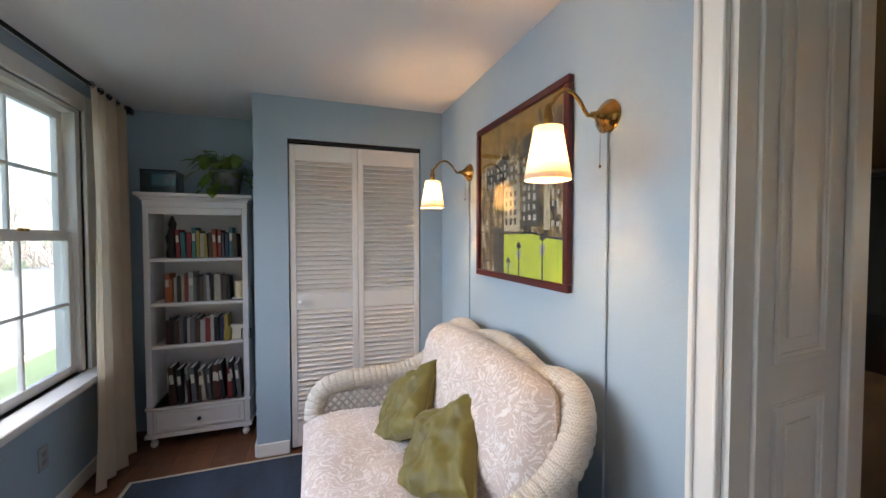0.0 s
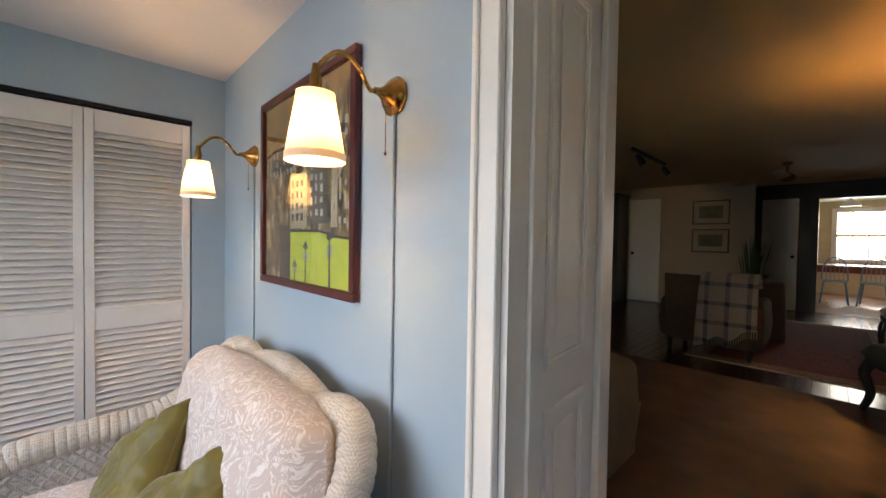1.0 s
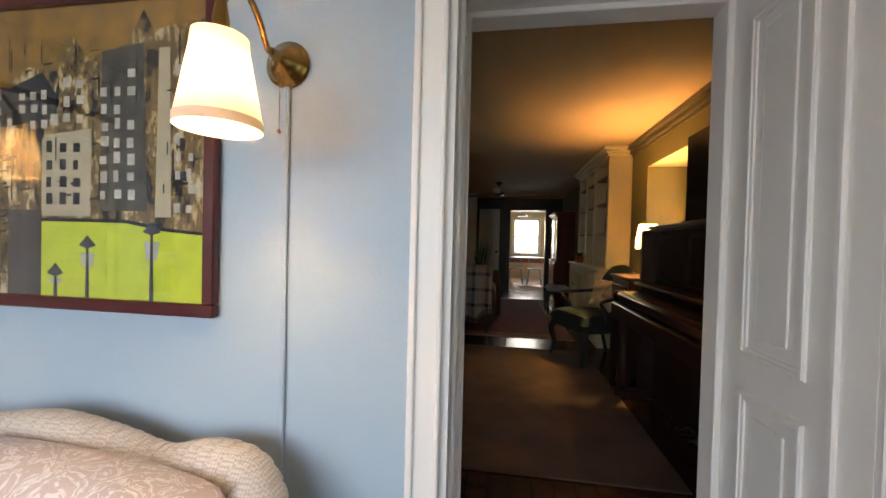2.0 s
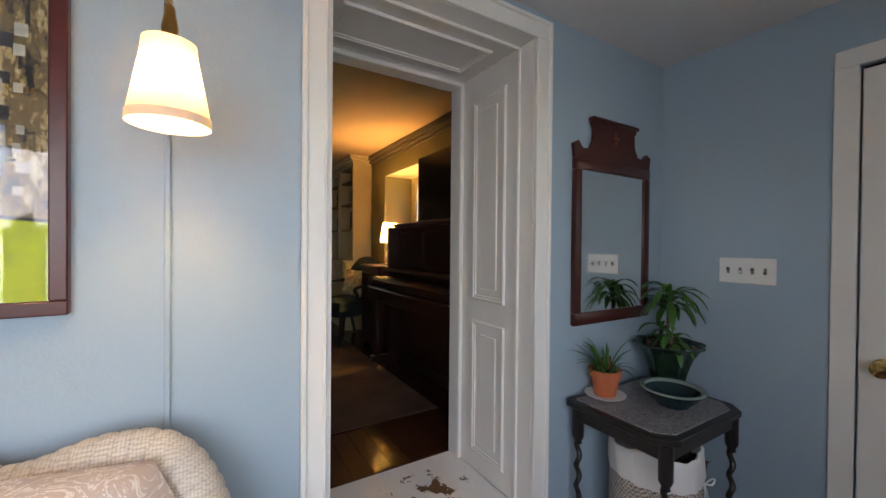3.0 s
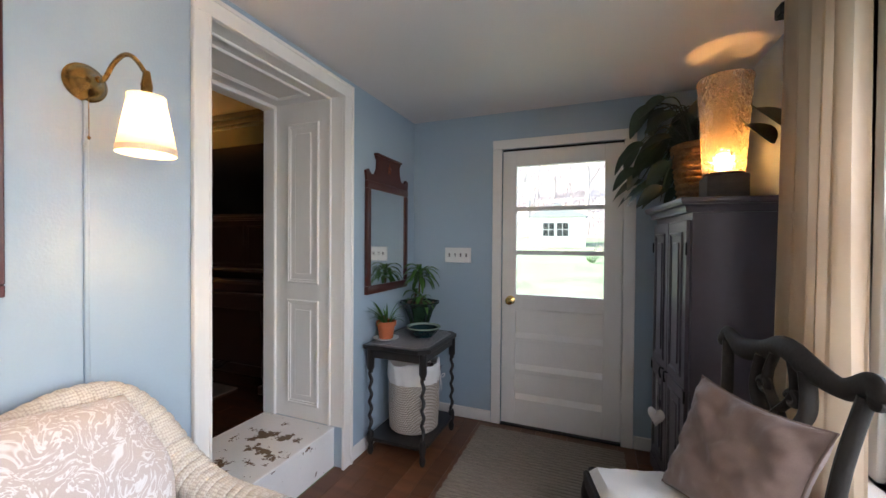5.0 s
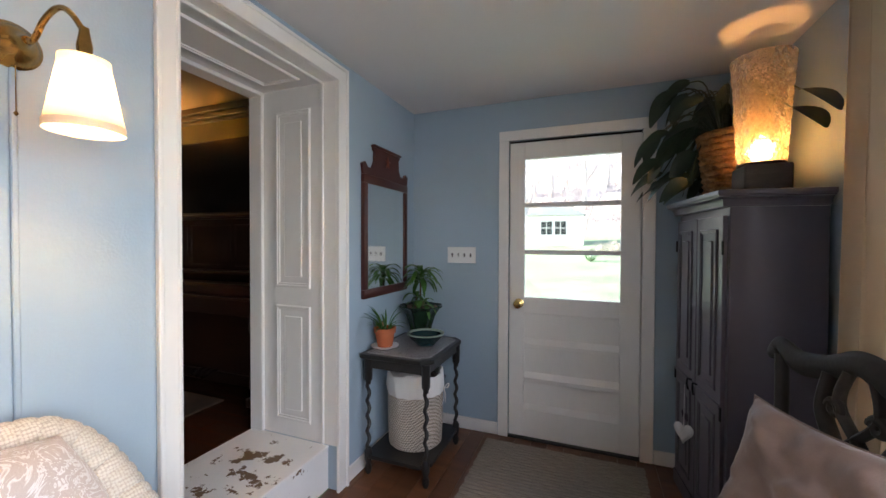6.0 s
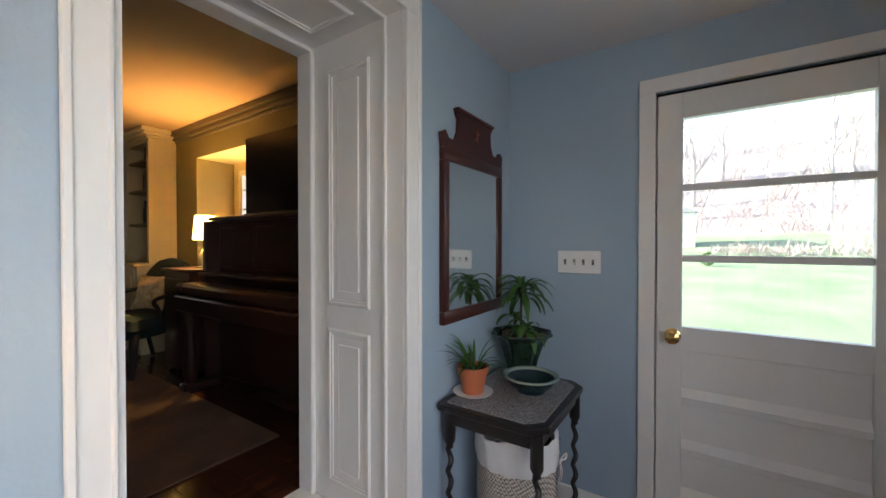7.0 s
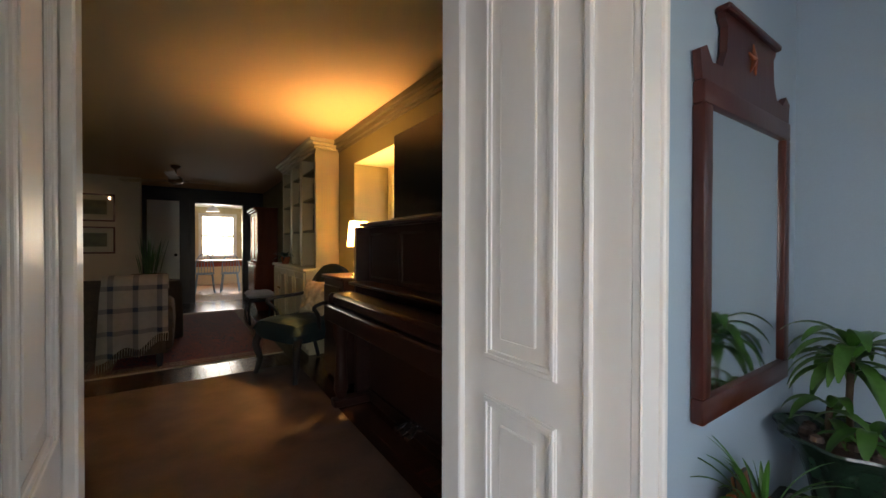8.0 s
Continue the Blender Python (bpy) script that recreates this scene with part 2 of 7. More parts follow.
GLASS = glass("window_glass")
BRASS = mat("aged_brass", (0.42, 0.24, 0.07), 0.24, 1.0, var=0.3, scale=25, bump=0.05)
GOLD = mat("polished_brass", (0.75, 0.50, 0.18), 0.12, 1.0, var=0.1, scale=25, bump=0.02)
STEEL = mat("bright_metal", (0.6, 0.6, 0.6), 0.2, 1.0, var=0.1, bump=0.02)
BLACKMETAL = mat("black_metal", (0.015, 0.015, 0.016), 0.4, 0.6, var=0.2, bump=0.05)
SHADE = shade_mat("pleated_shade_cloth", (0.74, 0.66, 0.54), (0.80, 0.64, 0.45), 0.17)
PAISLEY = contour_mat("paisley_cloth", (0.55, 0.46, 0.42), (0.74, 0.70, 0.68), 13, 0.10, bands=7.0, warp=0.7)
VELVET = mat("olive_velvet", (0.13, 0.105, 0.008), 0.55, var=0.35, scale=7, bump=0.15, bscale=300, sheen=0.25)
PINKVELVET = mat("dusty_pink_velvet", (0.21, 0.135, 0.105), 0.55, var=0.25, scale=6, bump=0.15, bscale=300, sheen=0.25)
WICKER = weave_mat("cream_wicker", (0.64, 0.60, 0.54), (0.46, 0.41, 0.35), 150, bump=0.3)
CURTAIN = shade_mat("cream_linen", (0.76, 0.66, 0.54), (0.84, 0.72, 0.57), 0.5)
GREYPAINT = mat("grey_violet_paint", (0.105, 0.09, 0.108), 0.30, var=0.12, scale=3, bump=0.12, bscale=40)
CARVED = mat("dark_carved_wood", (0.030, 0.026, 0.023), 0.6, var=0.35, scale=14, bump=0.3, bscale=90, spec=0.25)
JUTE = weave_mat("jute_braid", (0.31, 0.265, 0.215), (0.19, 0.155, 0.125), 140)
NAVY = mat("navy_rug_pile", (0.030, 0.045, 0.075), 0.95, var=0.5, scale=6, bump=0.6, bscale=160, stretch=(1, 0.3, 1))
CANVASWHITE = mat("white_canvas", (0.75, 0.73, 0.70), 0.85, var=0.06, scale=12, bump=0.4, bscale=300)
BASKETWEAVE = weave_mat("laundry_weave", (0.62, 0.54, 0.45), (0.16, 0.13, 0.11), 95, bump=0.5, rot=0.78)
HYACINTH = mat("water_hyacinth", (0.36, 0.19, 0.08), 0.7, var=0.5, scale=30, bump=0.5, bscale=120)
TERRA = mat("terracotta", (0.48, 0.13, 0.05), 0.75, var=0.15, scale=12, bump=0.2)
GREENGLAZE = mat("dark_green_glaze", (0.010, 0.028, 0.032), 0.14, var=0.4, scale=9, bump=0.04)
LEAF = mat("leaf_green", (0.05, 0.14, 0.02), 0.4, var=0.4, scale=16, bump=0.1)
DARKLEAF = mat("dark_leaf", (0.016, 0.035, 0.016), 0.35, var=0.4, scale=16, bump=0.1)
LIMELEAF = mat("lime_leaf", (0.13, 0.22, 0.025), 0.42, var=0.45, scale=14, bump=0.1)
SOIL = mat("soil", (0.035, 0.022, 0.014), 0.95, var=0.4, scale=40, bump=0.8)
BARK = mat("stem_bark", (0.10, 0.07, 0.045), 0.9, var=0.3, scale=40, bump=0.6)
PLASTIC = mat("white_plastic", (0.80, 0.79, 0.76), 0.3, var=0.03, bump=0.03)
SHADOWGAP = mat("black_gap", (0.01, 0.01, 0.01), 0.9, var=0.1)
REDWOOD = mat("red_stained_wood", (0.075, 0.010, 0.010), 0.3, var=0.25, scale=8, bump=0.08, bscale=60, stretch=(1, 0.3, 1))
MIRRORWOOD = mat("antique_mahogany", (0.060, 0.012, 0.007), 0.32, var=0.35, scale=9, bump=0.08, bscale=60, stretch=(1, 1, 0.25))
EBONY = mat("ebonised_wood", (0.014, 0.012, 0.011), 0.35, var=0.3, scale=14, bump=0.2, bscale=80)
TABLETOP = contour_mat("marbled_oilcloth", (0.34, 0.31, 0.30), (0.035, 0.03, 0.03), 17, 0.12, rough=0.3, sheen=0.0)
MIRROR = mat("mirror_silver", (0.86, 0.89, 0.88), 0.02, 1.0, var=0.01, bump=0.0)
WAX = mat("candle_wax", (0.70, 0.58, 0.36), 0.5, var=0.05)
PEELING = patch_mat("flaking_white_paint", (0.86, 0.85, 0.82), (0.14, 0.075, 0.03), 13.0, 0.60, centre=(0.28, 1.27, 0.25), reach=0.32)
LOUVREWHITE = mat("louvre_white_paint", (0.80, 0.74, 0.69), 0.4, var=0.05, scale=4, bump=0.08)
SHELFWHITE = mat("shelf_white_paint", (0.66, 0.62, 0.60), 0.4, var=0.05, scale=4, bump=0.08)


def ribbon_frame(bm, axis, at, a0, b0, a1, b1, w, d):
    """A mitred moulding round a rectangle on the wall axis=at; d stands off it, w is its width."""
    for k in range(2):
        ww, dd, e = (w, d * 0.6, 0.0) if k == 0 else (w * 0.45, d, w * 0.12)
        for (p, q, r, t) in ((a0 + e, b0 + e, a1 - e, b0 + e + ww), (a0 + e, b1 - e - ww, a1 - e, b1 - e), (a0 + e, b0 + e + ww, a0 + e + ww, b1 - e - ww), (a1 - e - ww, b0 + e + ww, a1 - e, b1 - e - ww)):
            if axis == "x":
                box(bm, min(at, at + dd), p, q, max(at, at + dd), r, t, 0.0015)
            elif axis == "y":
                box(bm, p, min(at, at + dd), q, r, max(at, at + dd), t, 0.0015)
            else:
                box(bm, p, q, min(at, at + dd), r, t, max(at, at + dd), 0.0015)


# ---- sunroom structure ----
H = 2.30
structure("ceiling", boxes((-2.4, -0.2, H, 0.0, 4.6, H + 0.1)), CEIL, "matt white plastered sunroom ceiling", "ceiling")
structure("wall_house", boxes((0, 1.815, 0, 0.59, 4.6, H + 0.3), (0, -0.2, 0, 0.59, 0.92, H + 0.3), (0, 0.92, 2.205, 0.59, 1.815, H + 0.3)), BLUE, "smooth pale blue painted wall of the sunroom", "wall")
structure("wall_door_end", boxes((-0.72, -0.2, 0, 0, 0, H), (-2.4, -0.2, 0, -1.545, 0, H), (-1.545, -0.2, 2.035, -0.72, 0, H)), BLUE, "pale blue painted end wall", "wall")
structure("wall_closet", boxes((-1.245, 3.785, 0, -1.045, 4.5, H), (-0.163, 3.785, 0, 0, 4.5, H), (-1.045, 3.785, 2.035, -0.163, 4.5, H), (-1.045, 4.3, 0, -0.163, 4.5, 2.035)), BLUE, "pale blue closet wall beside the bookcase niche", "wall")
structure("wall_niche", boxes((-2.4, 4.42, 0, -1.245, 4.6, H)), BLUE, "blue back wall of the bookcase niche", "wall")
WY0, WY1, WZ0, WZ1 = 1.2, 3.92, 0.63, 2.13
structure("wall_window", boxes((-2.27, 0, 0, -2.15, WY0, H), (-2.27, WY1, 0, -2.15, 4.42, H), (-2.27, WY0, 0, -2.15, WY1, WZ0), (-2.27, WY0, WZ1, -2.15, WY1, H)), BLUE, "pale blue wall with the wide window", "wall")

# skirting boards, each its own run
def baseboard(x0, y0, x1, y1):
    bm = boxes((x0, y0, 0, x1, y1, 0.085), bev=0.004)
    structure("baseboard", bm, WHITE, "white painted skirting board", "baseboard")


baseboard(-0.652, 0.0, -0.002, 0.014)
baseboard(-2.148, 0.0, -1.615, 0.014)
baseboard(-0.014, 0.016, -0.0, 0.855)
baseboard(-0.014, 1.84, -0.0, 3.783)
baseboard(-1.245, 3.771, -1.05, 3.785)
baseboard(-0.16, 3.771, -0.016, 3.785)
baseboard(-1.259, 3.787, -1.245, 4.418)
baseboard(-2.15, 0.2, -2.136, 4.418)

# casing of the deep doorway: flat board, raised back band and inner bead
def casing(name, label, rects):
    bm = bmesh.new()
    for r in rects:
        box(bm, *r, bev=0.003)
    return structure(name, bm, WHITE, label, "trim")


casing("trim_doorway", "cream white doorway casing with a raised outer band",
       [(-0.018, 0.862, 0, 0, 0.938, 2.186), (-0.018, 1.764, 0, 0, 1.832, 2.186), (-0.018, 0.862, 2.186, 0, 1.832, 2.257),
        (-0.028, 0.858, 0, -0.016, 0.874, 2.262), (-0.028, 1.820, 0, -0.016, 1.836, 2.262), (-0.028, 0.874, 2.246, -0.016, 1.820, 2.262),
        (-0.023, 0.928, 0.252, -0.016, 0.941, 2.186), (-0.023, 1.7635, 0.252, -0.016, 1.774, 2.186)])
# panelled linings of both jambs and the head
def lining(name, side):
    bm = bmesh.new()
    y = 0.92 if side > 0 else 1.765
    f = y + side * 0.018
    box(bm, 0.0, min(y, f), 0.25, 0.588, max(y, f), 2.186)
    for z0, z1 in ((1.085, 2.06), (0.34, 0.985)):
        ribbon_frame(bm, "y", f, 0.165, z0, 0.405, z1, 0.026, side * 0.011)
        box(bm, 0.225, min(f, f + side * 0.005), z0 + 0.06, 0.345, max(f, f + side * 0.005), z1 - 0.06, 0.004)
    box(bm, 0.075, min(f, f + side * 0.012), 0.25, 0.095, max(f, f + side * 0.012), 2.184, 0.004)
    box(bm, 0.495, min(f, f + side * 0.022), 0.25, 0.588, max(f, f + side * 0.022), 2.184, 0.004)
    if side < 0:
        # this jamb splays outwards into the house
        for v in bm.verts:
            v.co.y += 0.075 * v.co.x
    structure(name, bm, WHITE, "white panelled wooden door lining", "trim")


lining("trim_jamb_piano", 1)
lining("trim_jamb_sofa", -1)
bm = bmesh.new()
box(bm, 0.0, 0.92, 2.186, 0.588, 1.812, 2.204)
ribbon_frame(bm, "z", 2.186, 0.165, 1.02, 0.405, 1.665, 0.026, -0.011)
box(bm, 0.075, 0.94, 2.174, 0.095, 1.745, 2.186, 0.004)
box(bm, 0.495, 0.94, 2.164, 0.588, 1.77, 2.186, 0.004)
structure("trim_doorway_head", bm, WHITE, "white panelled head of the doorway", "trim")
structure("door_step", boxes((0.062, 0.922, 0.0, 0.588, 1.812, 0.236), (0.045, 0.939, 0.236, 0.588, 1.812, 0.2495), bev=0.004), PEELING, "white painted doorway step with flaked paint", "step")

# casing and threshold of the garden door
casing("trim_garden_door", "cream white casing of the garden door",
       [(-0.725, 0, 0, -0.656, 0.016, 2.03), (-1.612, 0, 0, -1.540, 0.016, 2.03), (-1.612, 0, 2.03, -0.656, 0.016, 2.097)])
structure("threshold", boxes((-1.54, -0.2, -0.002, -0.725, 0.012, 0.014), bev=0.003), EBONY, "worn dark door threshold", "threshold")
# solid black strip in the joint over the door, drawn as its shade
structure("door_top_gap", boxes((-1.54, -0.07, 2.016, -0.725, -0.035, 2.034)), SHADOWGAP, "black strip standing in for the shade above the garden door", "gap")


def garden_door():
    d = tagged(new("door_1"), "white half-glazed door with three panes and recessed panels", "door", "", "structure")
    x0, x1, y0, y1 = -1.535, -0.73, -0.045, -0.004
    gx0, gx1 = -1.423, -0.83
    part("stile", boxes((x0, y0, 0.018, gx0, y1, 2.014), bev=0.002), WHITE, d)
    part("stile", boxes((gx1, y0, 0.018, x1, y1, 2.014), bev=0.002), WHITE, d)
    for z0, z1 in ((1.902, 2.014), (0.862, 0.968), (0.018, 0.205)):
        part("rail", boxes((gx0, y0, z0, gx1, y1, z1), bev=0.002), WHITE, d)
    for z0, z1 in ((0.625, 0.655), (0.393, 0.423)):
        part("rail", boxes((gx0, y0, z0, gx1, y1, z1), bev=0.002), WHITE, d)
    for z in (1.592, 1.275):
        part("muntin", boxes((gx0, y0 + 0.006, z - 0.015, gx1, y1 - 0.002, z + 0.015), bev=0.004), WHITE, d)
    for z0, z1 in ((0.655, 0.862), (0.423, 0.625), (0.205, 0.393)):
        bm = bmesh.new()
        box(bm, gx0, y0 + 0.004, z0, gx1, y0 + 0.022, z1)
        t = bmesh.new()
        a = [t.verts.new(v) for v in ((gx0, y1 - 0.001, z0), (gx1, y1 - 0.001, z0), (gx1, y0 + 0.022, z0 + 0.035), (gx0, y0 + 0.022, z0 + 0.035))]
        t.faces.new(a)
        join(bm, t)
        part("panel", bm, WHITE, d, smooth=False)
    for z0, z1 in ((0.968, 1.26), (1.29, 1.577), (1.607, 1.902)):
        p = part("pane", boxes((gx0, -0.028, z0, gx1, -0.024, z1)), GLASS, d, "clear window pane")
        p.visible_shadow = False
    bm = bmesh.new()
    ry = Matrix.Translation((-0.796, -0.004, 0.926)) @ Matrix.Rotation(radians(-90), 4, "X")
    lathe(bm, [(0.030, 0.0), (0.032, 0.004), (0.022, 0.008), (0.011, 0.012), (0.010, 0.03), (0.024, 0.038), (0.030, 0.050), (0.028, 0.062), (0.012, 0.068), (0.001, 0.069)], 24, m=ry)
    part("knob", bm, GOLD, d, "polished brass door knob")
    for z in (0.28, 1.08, 1.83):
        bm = bmesh.new()
        lathe(bm, [(0.006, -0.045), (0.006, 0.045)], 10, (-1.541, 0.012, z))
        part("hinge", bm, WHITE, d)


garden_door()
# added strips behind the slab that keep daylight from leaking round it
structure("door_stop", boxes((-1.546, -0.075, 0.0, -1.522, -0.047, 2.034), (-0.742, -0.075, 0.0, -0.718, -0.047, 2.034)), WHITE, "unseen white strips added behind the garden door to block light leaks", "trim")


def louvre_leaf(d, x0, x1):
    """One bifold leaf: stiles, rails and every slat."""
    y0, y1 = 3.795, 3.825
    leaf = part("leaf", boxes((x0, y0, 0.02, x0 + 0.036, y1, 2.005), (x1 - 0.036, y0, 0.02, x1, y1, 2.005), bev=0.002), LOUVREWHITE, d)
    for z0, z1 in ((1.90, 2.005), (0.925, 1.03), (0.02, 0.17)):
        part("rail", boxes((x0 + 0.036, y0 + 0.002, z0, x1 - 0.036, y1 - 0.002, z1), bev=0.002), LOUVREWHITE, leaf)
    bm = bmesh.new()
    box(bm, x0 + 0.036, -0.003, -0.021, x1 - 0.036, 0.003, 0.021, 0.001)
    me = finish(bm, "slat", LOUVREWHITE)
    for z0, z1 in ((1.03, 1.90), (0.17, 0.925)):
        n = round((z1 - z0) / 0.0315)
        for i in range(n):
            ob = new("slat", me)
            ob.parent = leaf
            ob.matrix_basis = pose(0, 3.811, z0 + (i + 0.5) * (z1 - z0) / n, -46)


bif = tagged(new("door_2"), "white louvred bifold closet doors, closed", "door", "", "structure")
louvre_leaf(bif, -1.037, -0.6055)
louvre_leaf(bif, -0.6025, -0.171)
bm = bmesh.new()
lathe(bm, [(0.008, 0), (0.008, 0.015), (0.016, 0.02), (0.018, 0.03), (0.012, 0.038), (0.001, 0.04)], 16, m=Matrix.Translation((-0.976, 3.795, 0.98)) @ Matrix.Rotation(radians(90), 4, "X"))
part("knob", bm, PLASTIC, bif, "small white round knob")
part("track", boxes((-1.045, 3.789, 2.012, -0.163, 3.83, 2.034)), BLACKMETAL, bif, "dark metal top track")

# ---- window ----
def window():
    w = tagged(new("window_1"), "wide white double-hung sash window over a deep sill", "window", "", "structure")
    bm = bmesh.new()
    for r in ((-2.168, WY0 - 0.09, WZ0 - 0.0, -2.132, WY0, WZ1 + 0.09), (-2.168, WY1, WZ0 - 0.0, -2.132, WY1 + 0.09, WZ1 + 0.09), (-2.168, WY0, WZ1, -2.132, WY1, WZ1 + 0.09)):
        box(bm, *r, bev=0.004)
    part("casing", bm, WHITE, w)
    part("sill", boxes((-2.30, WY0 - 0.12, WZ0 - 0.032, -2.045, WY1 + 0.12, WZ0), (-2.148, WY0 - 0.09, WZ0 - 0.10, -2.128, WY1 + 0.09, WZ0 - 0.032), bev=0.005), WHITE, w)
    n = 3
    step = (WY1 - WY0) / n
    for i in range(n):
        a, b = WY0 + i * step, WY0 + (i + 1) * step
        bm = bmesh.new()
        for r in ((-2.275, a, WZ0, -2.16, a + 0.045, WZ1), (-2.275, b - 0.045, WZ0, -2.16, b, WZ1), (-2.275, a + 0.045, WZ1 - 0.03, -2.16, b - 0.045, WZ1)):
            box(bm, *r, bev=0.003)
        part("window_frame", bm, WHITE, w)
        zm = 1.41
        for x, z0, z1 in ((-2.235, zm - 0.02, WZ1 - 0.03), (-2.20, WZ0, zm + 0.02)):
            a1, b1 = a + 0.045, b - 0.045
            bm = bmesh.new()
            for r in ((x - 0.016, a1, z0, x + 0.016, a1 + 0.045, z1), (x - 0.016, b1 - 0.045, z0, x + 0.016, b1, z1), (x - 0.016, a1 + 0.045, z0, x + 0.016, b1 - 0.045, z0 + 0.05), (x - 0.016, a1 + 0.045, z1 - 0.045, x + 0.016, b1 - 0.045, z1)):
                box(bm, *r, bev=0.003)
            sash = part("sash", bm, WHITE, w)
            zc, yc = (z0 + z1) / 2, (a1 + b1) / 2
            part("muntin", boxes((x - 0.012, a1 + 0.045, zc - 0.009, x + 0.012, b1 - 0.045, zc + 0.009), bev=0.003), WHITE, sash)
            part("muntin", boxes((x - 0.011, yc - 0.009, z0 + 0.05, x + 0.011, yc + 0.009, z1 - 0.045), bev=0.003), WHITE, sash)
            p = part("pane", boxes((x - 0.002, a1 + 0.045, z0 + 0.05, x + 0.002, b1 - 0.045, z1 - 0.045)), GLASS, sash)
            p.visible_shadow = False
        part("latch", boxes((-2.185, (a + b) / 2 - 0.03, zm + 0.02, -2.165, (a + b) / 2 + 0.03, zm + 0.035), bev=0.004), BRASS, w)


window()


def curtain(y0, y1, folds, seed, spread):
    """A gathered linen panel hung from the rod, fuller at the hem."""
    rnd = random.Random(seed)
    c = thing("curtain", "cream linen curtain hanging in loose folds from a dark rod", "curtain", (-2.02, (y0 + y1) / 2, 0), group="window curtains")
    t = bmesh.new()
    nu, nv = folds * 12, 26
    half = (y1 - y0) / 2
    ph = [rnd.uniform(-0.5, 0.5) for _ in range(folds + 2)]
    grid = []
    for j in range(nv + 1):
        v = j / nv
        row = []
        for i in range(nu + 1):
            u = i / nu
            k = u * folds
            amp = 0.022 + 0.014 * (1 - v) + 0.008 * math.sin(7 * u + seed)
            wob = 0.10 * math.sin(2.2 * v + ph[int(k)])
            x = amp * math.sin(2 * math.pi * (k + wob * (1 - v)) + 0.5 * math.sin(3 * v + 5 * u))
            y = (u - 0.5) * 2 * half * (1 + spread * (1 - v) ** 1.5) + 0.010 * math.sin(4 * math.pi * k)
            z = 0.012 + v * 2.215 + 0.012 * math.sin(9 * u) * (1 - v)
            row.append(t.verts.new((x, y, z)))
        grid.append(row)
    for j in range(nv):
        for i in range(nu):
            t.faces.new((grid[j][i], grid[j][i + 1], grid[j + 1][i + 1], grid[j + 1][i]))
    bmesh.ops.solidify(t, geom=list(t.faces), thickness=0.003)
    part("panel", t, CURTAIN, c)
    for i in range(folds + 1):
        bm = bmesh.new()
        yy = (i / folds - 0.5) * 2 * half * 0.96
        tube(bm, [(0.017 * math.cos(a * math.pi / 8), yy, 2.222 + 0.017 * math.sin(a * math.pi / 8)) for a in range(17)], 0.002, 6)
        part("ring", bm, BLACKMETAL, c)


curtain(3.72, 4.12, 4, 3, 0.22)
curtain(1.02, 1.42, 5, 8, 0.10)
rod = thing("curtain_rod", "black metal curtain rod with square end caps", "curtain rod", (-2.02, 2.45, 2.222))
bm = bmesh.new()
tube(bm, [(0, -1.47, 0), (0, 1.70, 0)], 0.010, 12)
part("pole", bm, BLACKMETAL, rod)
for yy in (-1.49, 1.72):
    part("finial", boxes((-0.022, yy - 0.03, -0.022, 0.022, yy + 0.03, 0.022), bev=0.005), BLACKMETAL, rod)
for yy in (-1.32, 0.0, 1.69):
    part("bracket", boxes((-0.128, yy - 0.008, -0.012, 0.0, yy + 0.008, -0.002), (-0.128, yy - 0.015, -0.05, -0.122, yy + 0.015, 0.03), bev=0.002), BLACKMETAL, rod)

